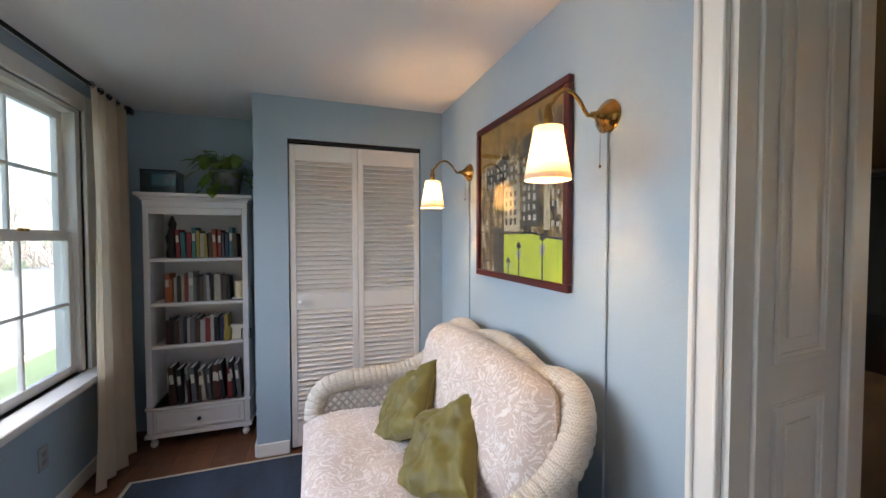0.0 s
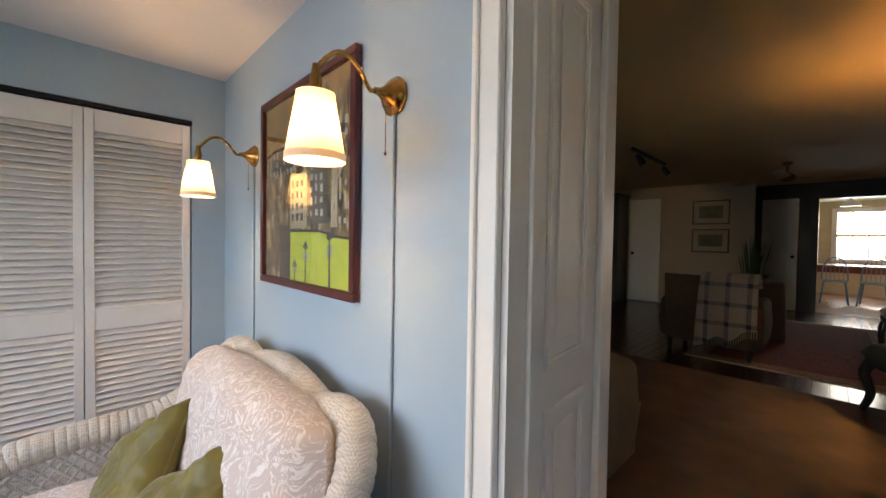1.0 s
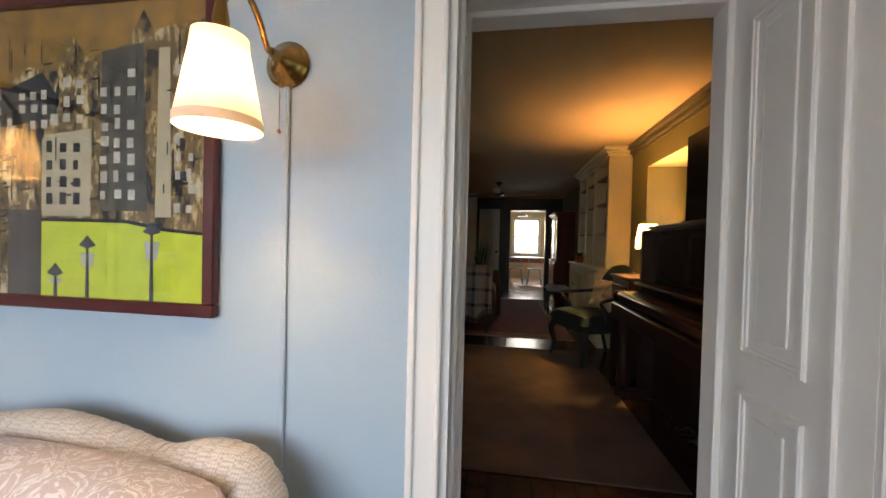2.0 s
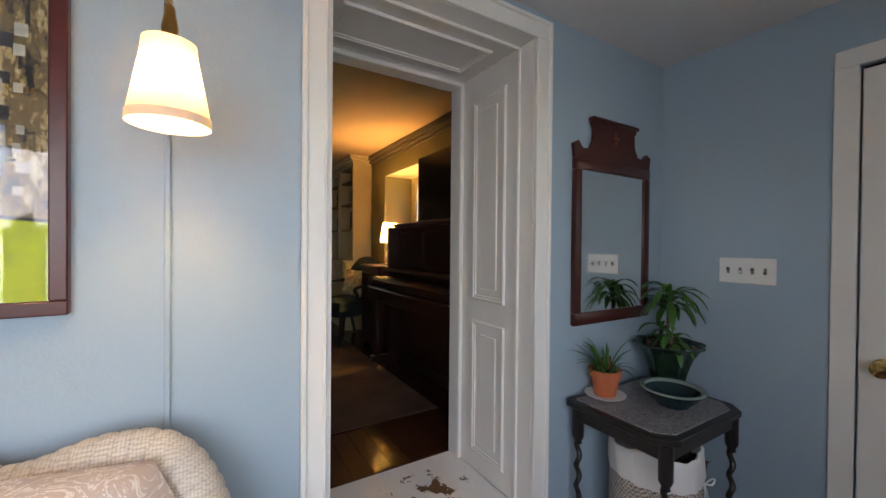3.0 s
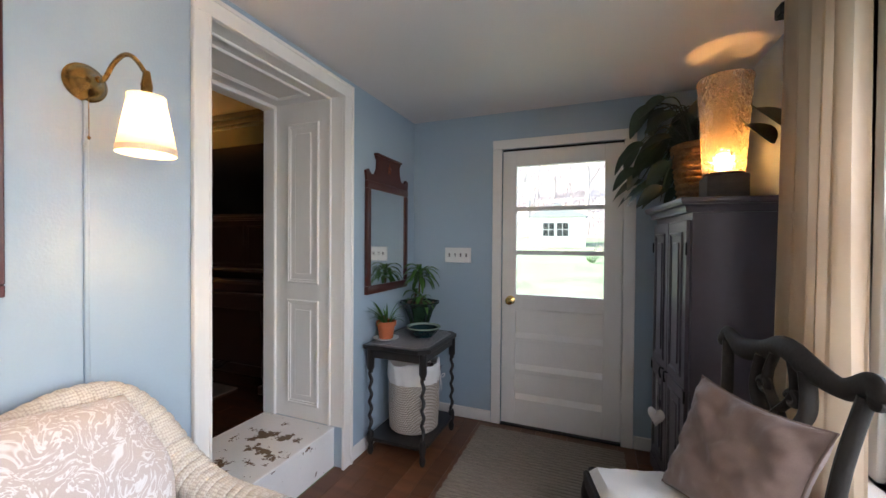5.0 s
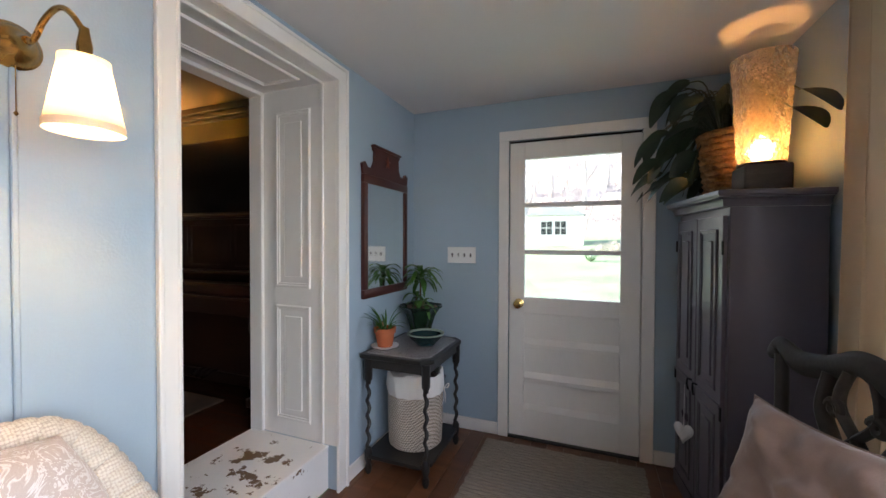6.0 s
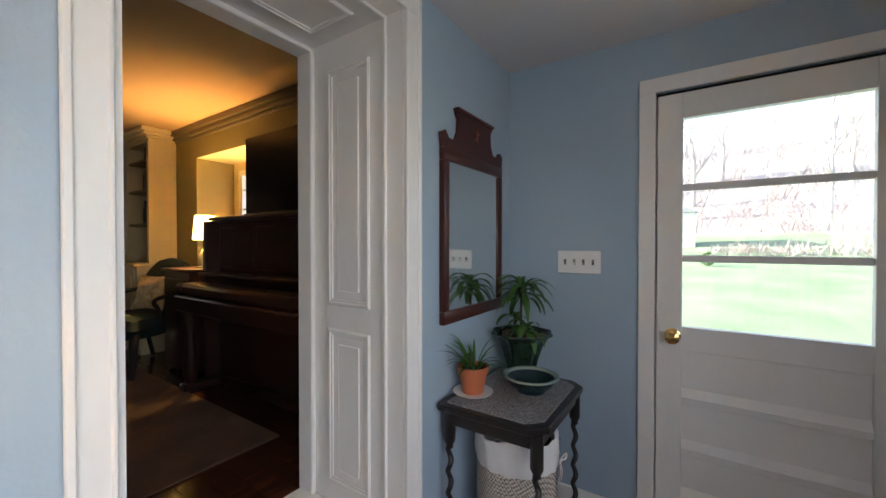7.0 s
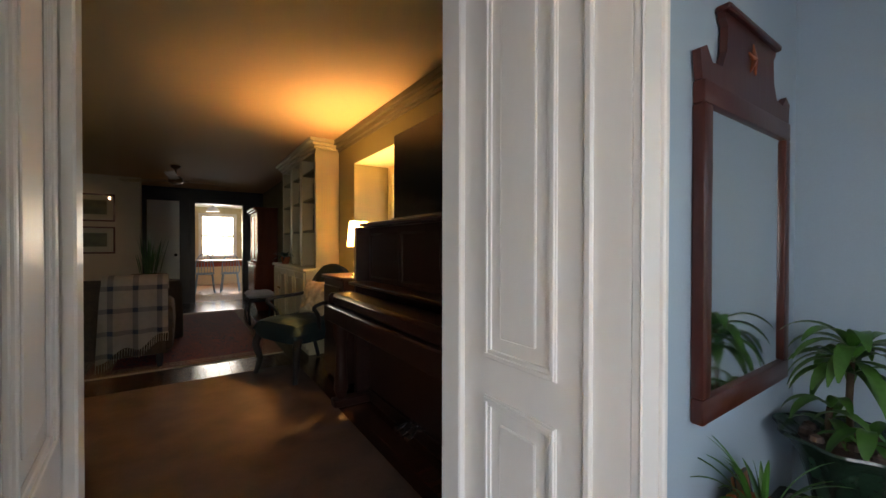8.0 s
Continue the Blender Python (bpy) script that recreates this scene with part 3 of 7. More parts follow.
# ---- wall lights ----
def sconce(y):
    s = thing("wall_sconce", "brass swan-neck wall light with a lit cream pleated shade", "wall lamp", (0, y, 1.79), group="wall lights beside the picture")
    bm = bmesh.new()
    lathe(bm, [(0.052, 0), (0.054, 0.006), (0.046, 0.012), (0.044, 0.018), (0.034, 0.026), (0.020, 0.040), (0.011, 0.055), (0.009, 0.07)], 28, m=Matrix.Rotation(radians(-90), 4, "Y"))
    part("backplate", bm, BRASS, s)
    pts = []
    for i in range(25):
        a = i / 24
        x = -0.06 - 0.184 * a
        z = 0.005 + 0.0 * a + 0.060 * math.sin(math.pi * min(1, max(0, (a - 0.12) / 0.88)) ** 1.15) - 0.010 * math.sin(math.pi * min(1, a / 0.3)) - 0.012 * a
        pts.append((x, -0.022 * a, z))
    bm = bmesh.new()
    tube(bm, pts, 0.0062, 10)
    part("arm", bm, BRASS, s)
    bm = bmesh.new()
    lathe(bm, [(0.012, -0.062), (0.014, -0.035), (0.010, -0.012), (0.008, 0.004)], 16, (-0.244, -0.022, 0))
    part("lamp_holder", bm, BRASS, s)
    # pleated cloth shade, open above and below
    t = bmesh.new()
    seg = 120
    rings = []
    for r, z in ((0.0665, -0.217), (0.0665, -0.203), (0.0652, -0.201), (0.043, -0.076), (0.0442, -0.074), (0.0435, -0.064)):
        ple = 0.0 if z < -0.202 or z > -0.075 else 0.0008
        rings.append([t.verts.new((-0.244 + (r + ple * (-1) ** k) * math.cos(2 * math.pi * k / seg), -0.022 + (r + ple * (-1) ** k) * math.sin(2 * math.pi * k / seg), z)) for k in range(seg)])
    for a, b in zip(rings, rings[1:]):
        for k in range(seg):
            t.faces.new((a[k], a[(k + 1) % seg], b[(k + 1) % seg], b[k]))
    sh = part("shade", t, SHADE, s, "cream pleated cloth shade, glowing")
    bm = bmesh.new()
    lathe(bm, [(0.0677, -0.219), (0.0680, -0.202)], 60, (-0.244, -0.022, 0), cap=False)
    part("hem_band", bm, SHADE, sh)
    bm = bmesh.new()
    tube(bm, [(-0.03, 0.004, -0.04), (-0.03, 0.004, -0.155)], 0.0010, 6)
    lathe(bm, [(0.001, -0.006), (0.005, 0.0), (0.001, 0.006)], 10, (-0.03, 0.004, -0.16))
    part("pull_chain", bm, BRASS, s)
    part("cord_cover", boxes((-0.011, -0.0065, -1.70, -0.0005, 0.0065, -0.05), bev=0.003), BLUE, s, "cord cover painted like the wall")


for yy in SCONCE_Y:
    sconce(yy)

# ---- framed painting ----
def painting():
    p = thing("framed_picture", "ochre, grey and lime townscape painting in a dark red frame", "painting", (-0.002, 2.716, 1.195))
    w, h, f = 0.406, 0.80, 0.031
    bm = bmesh.new()
    for r in ((-0.024, -w, 0, 0, w, f), (-0.024, -w, h - f, 0, w, h), (-0.024, -w, f, 0, -w + f, h - f), (-0.024, w - f, f, 0, w, h - f)):
        box(bm, *r, bev=0.003)
    part("frame", bm, REDWOOD, p)
    m = mat("painting_ground", (0.30, 0.20, 0.07), 0.6, var=0.3, scale=6, bump=0.2)
    n, l, b = nodes_of(m)
    tc, mp, nz, nz2 = n.new("ShaderNodeTexCoord"), n.new("ShaderNodeMapping"), n.new("ShaderNodeTexNoise"), n.new("ShaderNodeTexNoise")
    mp.inputs["Scale"].default_value = (1, 1, 0.45)
    l.new(tc.outputs["Object"], mp.inputs["Vector"])
    nz.inputs["Scale"].default_value, nz.inputs["Detail"].default_value, nz.inputs["Roughness"].default_value = 22, 9, 0.75
    l.new(mp.outputs["Vector"], nz.inputs["Vector"])
    rp = n.new("ShaderNodeValToRGB")
    cr = rp.color_ramp
    cr.elements[0].position, cr.elements[0].color = 0.40, (0.010, 0.010, 0.010, 1)
    cr.elements[1].position, cr.elements[1].color = 0.62, (0.62, 0.55, 0.38, 1)
    for pos, col in ((0.44, (0.018, 0.016, 0.014)), (0.475, (0.30, 0.18, 0.05)), (0.505, (0.030, 0.028, 0.026)), (0.54, (0.38, 0.25, 0.07))):
        e = cr.elements.new(pos)
        e.color = (*col, 1)
    l.new(nz.outputs["Fac"], rp.inputs["Fac"])
    l.new(rp.outputs["Color"], b.inputs["Base Color"])
    part("canvas", boxes((-0.008, -w + f, f, -0.004, w - f, h - f)), m, p, smooth=False)

    def flat(name, poly, col, lift, label=""):
        t = bmesh.new()
        t.faces.new([t.verts.new((-0.008 - lift, w - f - u * 2 * (w - f), f + v * (h - 2 * f))) for u, v in poly])
        part(name, t, mat("paint_" + name, col, 0.6, var=0.55 if max(col) < 0.4 else 0.15, scale=22, bump=0.25, bscale=90), p, label, smooth=False)

    flat("ochre_sky", [(0, 1), (1, 1), (1, 0.93), (0.8, 0.9), (0.76, 0.97), (0.7, 0.86), (0.55, 0.82), (0.48, 0.9), (0.42, 0.78), (0.3, 0.8), (0.2, 0.73), (0.1, 0.76), (0, 0.7)], (0.31, 0.17, 0.022), 0.0006)
    flat("lime_field", [(0.36, 0.0), (1, 0.0), (1, 0.225), (0.85, 0.235), (0.7, 0.26), (0.55, 0.262), (0.36, 0.262)], (0.52, 0.60, 0.035), 0.0006, "lime green field")
    flat("black_line", [(0.36, 0.26), (0.55, 0.26), (0.7, 0.258), (0.85, 0.233), (1, 0.222), (1, 0.232), (0.85, 0.245), (0.7, 0.27), (0.55, 0.272), (0.36, 0.272)], (0.012, 0.012, 0.015), 0.0010)
    flat("dark_tower", [(0.1, 0.74), (0.2, 0.72), (0.36, 0.78), (0.42, 0.7), (0.42, 0.62), (0.1, 0.58)], (0.022, 0.022, 0.022), 0.0010)
    flat("pale_facade", [(0.36, 0.56), (0.56, 0.58), (0.56, 0.28), (0.36, 0.28)], (0.46, 0.40, 0.27), 0.0008)
    flat("grey_facade", [(0.60, 0.84), (0.76, 0.86), (0.78, 0.3), (0.6, 0.3)], (0.09, 0.08, 0.06), 0.0008)
    flat("pale_tower", [(0.82, 0.84), (0.86, 0.84), (0.87, 0.28), (0.81, 0.28)], (0.48, 0.42, 0.28), 0.0009)
    flat("dark_bricks", [(0.22, 0.3), (0.36, 0.3), (0.36, 0.0), (0.22, 0.0)], (0.055, 0.045, 0.037), 0.0007)
    strokes = bmesh.new()
    rnd = random.Random(6)
    for i in range(150):
        u, v = (rnd.uniform(0.01, 0.21), rnd.uniform(0.02, 0.62)) if i < 80 else (rnd.uniform(0.22, 0.96), rnd.uniform(0.3, 0.85))
        du, dv = (rnd.uniform(0.02, 0.05), rnd.uniform(0.004, 0.009)) if i < 80 or i % 3 == 0 else (rnd.uniform(0.003, 0.008), rnd.uniform(0.03, 0.12))
        strokes.faces.new([strokes.verts.new((-0.0096, w - f - a * 2 * (w - f), f + c * (h - 2 * f))) for a, c in ((u, v), (u + du, v + 0.004), (u + du, v + dv + 0.004), (u, v + dv))])
    tagged(part("brush_work", strokes, mat("black_strokes", (0.02, 0.018, 0.016), 0.6, var=0.3), p, "black brush strokes", smooth=False), kind="stuff")
    panes = bmesh.new()
    rnd = random.Random(19)
    for u0, v0, nu, nv, du, dv in ((0.12, 0.585, 6, 3, 0.048, 0.052), (0.60, 0.34, 3, 8, 0.052, 0.058), (0.885, 0.30, 2, 9, 0.045, 0.055), (0.02, 0.62, 2, 3, 0.045, 0.035), (0.40, 0.60, 3, 3, 0.05, 0.06)):
        for i in range(nu):
            for j in range(nv):
                if rnd.random() < 0.78:
                    u, v = u0 + i * du + rnd.uniform(-0.004, 0.004), v0 + j * dv + rnd.uniform(-0.005, 0.005)
                    a, c = du * rnd.uniform(0.35, 0.6), dv * rnd.uniform(0.45, 0.7)
                    panes.faces.new([panes.verts.new((-0.0098, w - f - q * 2 * (w - f), f + r * (h - 2 * f))) for q, r in ((u, v), (u + a, v), (u + a, v + c), (u, v + c))])
    tagged(part("pale_panes", panes, mat("chalky_paint", (0.50, 0.47, 0.40), 0.6, var=0.35, scale=30), p, "chalky painted windows", smooth=False), kind="stuff")
    rnd = random.Random(5)
    for i in range(16):
        u, v = 0.38 + 0.055 * (i % 3), 0.32 + 0.06 * (i // 3 % 4)
        if i >= 12:
            u, v = 0.9, 0.4 + 0.1 * (i - 12)
        du, dv = rnd.uniform(0.02, 0.03), rnd.uniform(0.03, 0.042)
        flat("painted_window", [(u, v), (u + du, v), (u + du, v + dv), (u, v + dv)], (0.03, 0.03, 0.035), 0.0013)
    for u, v1 in ((0.42, 0.07), (0.55, 0.17), (0.80, 0.22)):
        flat("painted_lamp_post", [(u - 0.008, 0), (u + 0.008, 0), (u + 0.005, v1), (u + 0.035, v1 + 0.01), (u, v1 + 0.045), (u - 0.035, v1 + 0.01), (u - 0.005, v1)], (0.05, 0.05, 0.07), 0.0014)
        flat("painted_lantern", [(u - 0.02, v1 * 0.62), (u + 0.02, v1 * 0.62), (u + 0.03, v1 * 0.9), (u - 0.03, v1 * 0.9)], (0.42, 0.42, 0.36), 0.0011)
    g = part("glazing", boxes((-0.014, -w + f, f, -0.012, w - f, h - f)), GLASS, p, "reflecting picture glass", smooth=False)
    g.visible_shadow = False


painting()

# ---- wicker loveseat ----
def cushion(bm, sx, sy, sz, p=0.35, n=16, puff=0.0, seed=0, m=None, wrinkle=0.004, round_off=0.0):
    """A soft pillow or pad: a rounded box that swells in the middle."""
    t = bmesh.new()
    bmesh.ops.create_grid(t, x_segments=n, y_segments=n, size=1)
    top = list(t.verts)
    lower = {}
    edge = lambda v: abs(abs(v.co.x) - 1) < 1e-5 or abs(abs(v.co.y) - 1) < 1e-5
    faces = list(t.faces)
    for v in top:
        lower[v] = v if edge(v) else t.verts.new((v.co.x, v.co.y, 0))
    for f in faces:
        t.faces.new([lower[v] for v in reversed(f.verts)])
    rnd = random.Random(seed)
    off = Vector((rnd.uniform(0, 50), rnd.uniform(0, 50), 0))
    for v in top:
        x, y = v.co.x, v.co.y
        prof = (max(0, 1 - x ** 4) * max(0, 1 - y ** 4)) ** p
        k = 1 - puff * (abs(x * y)) + puff * 0.5 * (x * x * y * y)
        inx = 1 - puff * 0.16 * (1 - y * y) if puff else 1
        iny = 1 - puff * 0.16 * (1 - x * x) if puff else 1
        wr = noise.noise(Vector((x * 2.3, y * 2.3, 0)) + off) * wrinkle * 3 + noise.noise(Vector((x * 7, y * 7, 3)) + off) * wrinkle
        w = lower[v]
        if round_off:
            # draw the square's corners in towards an oval
            q = 1 - round_off * (1 - 1 / math.sqrt(1 + min(x * x, y * y) / max(x * x, y * y, 1e-9))) * max(abs(x), abs(y))
            x, y = x * q, y * q
        v.co = Vector((x * sx * inx, y * sy * iny, sz * prof + (wr if w is not v else 0)))
        if w is not v:
            w.co = Vector((x * sx * inx, y * sy * iny, -sz * prof + wr * 0.5))
    bmesh.ops.recalc_face_normals(t, faces=t.faces)
    join(bm, t, m)


def catmull(pts, n=10):
    pts = [Vector(p) for p in pts]
    out = []
    for i in range(len(pts) - 1):
        p0, p1, p2, p3 = pts[max(i - 1, 0)], pts[i], pts[i + 1], pts[min(i + 2, len(pts) - 1)]
        for k in range(n):
            t = k / n
            out.append(0.5 * ((2 * p1) + (p2 - p0) * t + (2 * p0 - 5 * p1 + 4 * p2 - p3) * t * t + (3 * p1 - p0 - 3 * p2 + p3) * t ** 3))
    out.append(pts[-1])
    return out


def loveseat():
    s = thing("wicker_loveseat", "cream painted wicker loveseat with scalloped rolled back and paisley cushions", "sofa", (-0.02, 2.655, 0))
    # rolled rim: front of one arm, along the back, to the front of the other arm
    half = [(-0.88, 0.58, 0.44), (-0.87, 0.61, 0.53), (-0.80, 0.62, 0.60), (-0.60, 0.62, 0.625), (-0.40, 0.615, 0.635), (-0.26, 0.61, 0.69), (-0.15, 0.585, 0.80), (-0.10, 0.52, 0.885), (-0.08, 0.42, 0.90), (-0.08, 0.29, 0.875), (-0.08, 0.15, 0.905), (-0.08, 0.0, 0.925)]
    path = catmull(half + [(x, -y, z) for x, y, z in half[-2::-1]], 14)
    t = bmesh.new()
    seg, rings, last = 36, [], None
    dist = 0.0
    fine = []
    for a, b in zip(path, path[1:]):
        fine += [a.lerp(b, k / 3) for k in range(3)]
    fine.append(path[-1])
    for i, p in enumerate(fine):
        d = (fine[min(i + 1, len(fine) - 1)] - fine[max(i - 1, 0)]).normalized()
        a = last - d * last.dot(d) if last is not None else d.cross(Vector((0, 0, 1)))
        a.normalize()
        last = a
        b = d.cross(a)
        # flat strands wound in bands round the roll, with sunk joints
        if i:
            dist += (p - fine[i - 1]).length
        u = dist / 0.030 % 1.0
        band = 0.0045 * (1 - abs(2 * u - 1) ** 4) - 0.0025
        rings.append([t.verts.new(p + (a * math.cos(2 * math.pi * k / seg) + b * math.sin(2 * math.pi * k / seg)) * (0.050 + band + 0.0007 * (1 if (int(dist / 0.030) + k) % 2 else -1))) for k in range(seg)])
    for r0, r1 in zip(rings, rings[1:]):
        for k in range(seg):
            t.faces.new((r0[k], r0[(k + 1) % seg], r1[(k + 1) % seg], r1[k]))
    t.faces.new(rings[0][::-1])
    t.faces.new(rings[-1])
    bmesh.ops.recalc_face_normals(t, faces=t.faces)
    part("rolled_rim", t, WICKER, s)
    # woven back panel below the rim
    t = bmesh.new()
    back = [p for p in path if p.x > -0.25]
    up = [t.verts.new((p.x + 0.0, p.y, p.z)) for p in back]
    dn = [t.verts.new((p.x + 0.02, p.y * 0.95, 0.12)) for p in back]
    for i in range(len(back) - 1):
        t.faces.new((up[i], up[i + 1], dn[i + 1], dn[i]))
    bmesh.ops.solidify(t, geom=list(t.faces), thickness=0.02)
    part("back_panel", t, WICKER, s)
    # arms: open diamond lattice between the rim and the seat
    for sg in (1, -1):
        bm = bmesh.new()
        for k in range(-8, 24):
            for dr in (1, -1):
                pts = []
                for q in range(13):
                    z = 0.36 + 0.33 * q / 12
                    x = -0.86 + k * 0.042 + dr * (z - 0.36) * 0.9
                    top = 0.62 if x > -0.78 else 0.60 - (-0.78 - x) * 1.2
                    if -0.88 < x < -0.12 and z < top:
                        pts.append((x, sg * (0.60 + 0.02 * (z - 0.36) / 0.33), z))
                if len(pts) > 2:
                    tube(bm, pts, 0.0055, 6)
        part("arm_lattice", bm, WICKER, s)
        part("arm_panel", boxes((-0.88, min(sg * 0.58, sg * 0.61), 0.12, -0.12, max(sg * 0.58, sg * 0.61), 0.40), bev=0.01), WICKER, s)
    part("seat_apron", boxes((-0.90, -0.60, 0.14, -0.86, 0.60, 0.36), bev=0.012), WICKER, s)
    part("seat_deck", boxes((-0.88, -0.61, 0.32, -0.06, 0.61, 0.36), bev=0.008), WICKER, s)
    for x in (-0.85, -0.10):
        for y in (-0.58, 0.58):
            bm = bmesh.new()
            lathe(bm, [(0.022, 0), (0.026, 0.02), (0.03, 0.16)], 14, (x, y, 0))
            part("leg", bm, WICKER, s)
    bm = bmesh.new()
    cushion(bm, 0.375, 0.565, 0.075, p=0.22, n=30, seed=2, m=pose(-0.56, 0, 0.435), wrinkle=0.006)
    part("seat_cushion", bm, PAISLEY, s, "pink and white paisley seat cushion")
    bm = bmesh.new()
    cushion(bm, 0.275, 0.585, 0.125, p=0.40, n=36, puff=0.0, seed=7, m=pose(-0.235, 0, 0.69, 0, -75, 0), wrinkle=0.007, round_off=0.45)
    part("back_cushion", bm, PAISLEY, s, "plump pink and white paisley back cushion")


loveseat()


def throw_pillow(label, at, size, angles, material, group, seed, piping=True):
    p = thing("throw_pillow", label, "pillow", at, group=group)
    tilt, turn, heading = angles
    p.matrix_basis = pose(*at, tilt, 0, heading) @ pose(0, 0, 0, 0, 0, turn)
    bm = bmesh.new()
    cushion(bm, size, size, size * 0.33, p=0.42, n=34, puff=0.75, seed=seed, wrinkle=0.009)
    part("cover", bm, material, p)
    if piping:
        bm = bmesh.new()
        pts = []
        for k in range(81):
            a = k / 80 * 4
            side, f = int(a) % 4, (a % 1) * 2 - 1
            inn = 1 - 0.75 * 0.16 * (1 - f * f)
            pts.append([(f, -inn), (inn, f), (-f, inn), (-inn, -f)][side])
        tube(bm, [(x * size, y * size, 0) for x, y in pts], 0.0035, 6)
        part("piping", bm, material, p)


throw_pillow("olive green velvet throw pillow on the loveseat", (-0.49, 2.87, 0.612), 0.19, (52, 42, -88), VELVET, "velvet pillows", 4)
throw_pillow("olive green velvet throw pillow leaning on another pillow", (-0.455, 2.46, 0.615), 0.20, (48, 40, -86), VELVET, "velvet pillows", 9)

# ---- bookcase in the niche ----
def bookcase():
    b = thing("bookcase", "white painted bookcase with a bottom drawer, filled with books", "bookcase", (-1.635, 4.26, 0))
    w, d = 0.305, 0.14
    part("side", boxes((-w, -d, 0.07, -w + 0.034, d, 1.60), bev=0.002), SHELFWHITE, b)
    part("side", boxes((w - 0.034, -d, 0.07, w, d, 1.60), bev=0.002), SHELFWHITE, b)
    part("back", boxes((-w + 0.034, d - 0.012, 0.07, w - 0.034, d, 1.60)), SHELFWHITE, b)
    for z in SHELF_Z:
        part("shelf", boxes((-w + 0.034, -d + 0.004, z - 0.022, w - 0.034, d - 0.012, z), bev=0.002), SHELFWHITE, b)
    part("frieze", boxes((-w + 0.034, -d + 0.001, 1.555, w - 0.034, -d + 0.02, 1.5995), (-w, -d, 1.60, w, d, 1.645), bev=0.002), SHELFWHITE, b)
    bm = bmesh.new()
    for k, (o, z0, z1) in enumerate(((0.010, 1.645, 1.662), (0.022, 1.662, 1.672), (0.036, 1.672, 1.694))):
        box(bm, -w - o, -d - o, z0, w + o, d, z1, 0.003)
    part("crown", bm, SHELFWHITE, b)
    part("base", boxes((-w - 0.012, -d - 0.012, 0.07, w + 0.012, d, 0.10), (-w - 0.010, -d - 0.010, 0.255, w + 0.010, d, 0.272), bev=0.003), SHELFWHITE, b)
    bm = bmesh.new()
    box(bm, -w + 0.036, -d - 0.004, 0.104, w - 0.036, d - 0.02, 0.250, 0.003)
    ribbon_frame(bm, "y", -d - 0.004, -w + 0.055, 0.12, w - 0.055, 0.236, 0.016, -0.008)
    dr = part("drawer", bm, SHELFWHITE, b)
    bm = bmesh.new()
    lathe(bm, [(0.006, 0), (0.006, 0.01), (0.013, 0.016), (0.012, 0.024), (0.001, 0.027)], 16, m=Matrix.Translation((0.0, -d - 0.008, 0.176)) @ Matrix.Rotation(radians(90), 4, "X"))
    part("knob", bm, BLACKMETAL, dr)
    for x in (-w + 0.03, w - 0.03):
        for y in (-d + 0.03, d - 0.03):
            bm = bmesh.new()
            lathe(bm, [(0.014, 0), (0.022, 0.015), (0.024, 0.03), (0.014, 0.045), (0.022, 0.06), (0.024, 0.07)], 16, (x, y, 0))
            part("foot", bm, SHELFWHITE, b)


SHELF_Z = (1.262, 0.965, 0.682, 0.272)
bookcase()


def cloth(col):
    return mat("book_cloth_%d_%d_%d" % tuple(int(c * 255) for c in col), col, 0.55, var=0.12, scale=20, bump=0.15)


def book(x, z, w, h, d, col, tilt, words):
    b = thing("book", words, "book", (x, 4.14 + d / 2, z), group="books on the shelves")
    b.matrix_basis = pose(x, 4.14 + d / 2, z, 0, tilt, 0)
    m = cloth(col)
    t = 0.0022
    part("cover", boxes((0, -d / 2, 0, t, d / 2, h), (w - t, -d / 2, 0, w, d / 2, h), (t, -d / 2, 0, w - t, -d / 2 + t, h), bev=0.0006), m, b)
    part("pages", boxes((t, -d / 2 + t, 0.003, w - t, d / 2 - 0.003, h - 0.004)), MATS["white_canvas"], b)
    if w > 0.018 and h > 0.19:
        part("spine_label", boxes((0.004, -d / 2 - 0.0006, h * 0.55, w - 0.004, -d / 2, h * 0.8)), mat("spine_print", (0.6, 0.55, 0.45), 0.5, var=0.1), b)


COLS = {"red": (0.205, 0.015, 0.012), "teal": (0.019, 0.105, 0.112), "mustard": (0.260, 0.186, 0.025), "black": (0.009, 0.009, 0.009), "white": (0.341, 0.322, 0.291), "orange": (0.298, 0.068, 0.012), "navy": (0.012, 0.019, 0.050), "brown": (0.056, 0.025, 0.012), "grey": (0.099, 0.099, 0.099), "green": (0.031, 0.087, 0.031), "maroon": (0.062, 0.007, 0.009), "cream": (0.341, 0.285, 0.186)}
ROWS = ((1.262, -1.76, 0.20, "red teal red teal mustard cream mustard brown orange red black navy teal brown red grey"),
        (0.965, -1.83, 0.19, "orange orange white black cream red white grey black brown grey white black cream white brown black teal"),
        (0.682, -1.83, 0.185, "maroon black brown grey black white grey brown white red white black navy mustard"),
        (0.272, -1.82, 0.245, "maroon brown black white maroon grey brown white grey brown maroon black red black grey brown"))
rnd = random.Random(11)
for z, x, hh, cols in ROWS:
    lean = 4 if z < 0.5 else 0
    for i, c in enumerate(cols.split()):
        w = rnd.uniform(0.015, 0.031)
        h = hh * rnd.uniform(0.82, 1.06)
        if x + w > (-1.42 if 0.5 < z < 1.1 else -1.375):
            break
        tilt = -rnd.uniform(2, 7) if lean and i % 3 else (rnd.choice((0, 0, 0, -2.5)))
        book(x, z + 0.001, w, h, rnd.uniform(0.13, 0.16), COLS[c], tilt, c + " clothbound book standing on a white shelf")
        x += w + 0.0015 + abs(math.sin(radians(tilt))) * h * 0.35
can = thing("candle", "cream pillar candle on a small glass plate", "candle", (-1.39, 4.18, 0.966))
bm = bmesh.new()
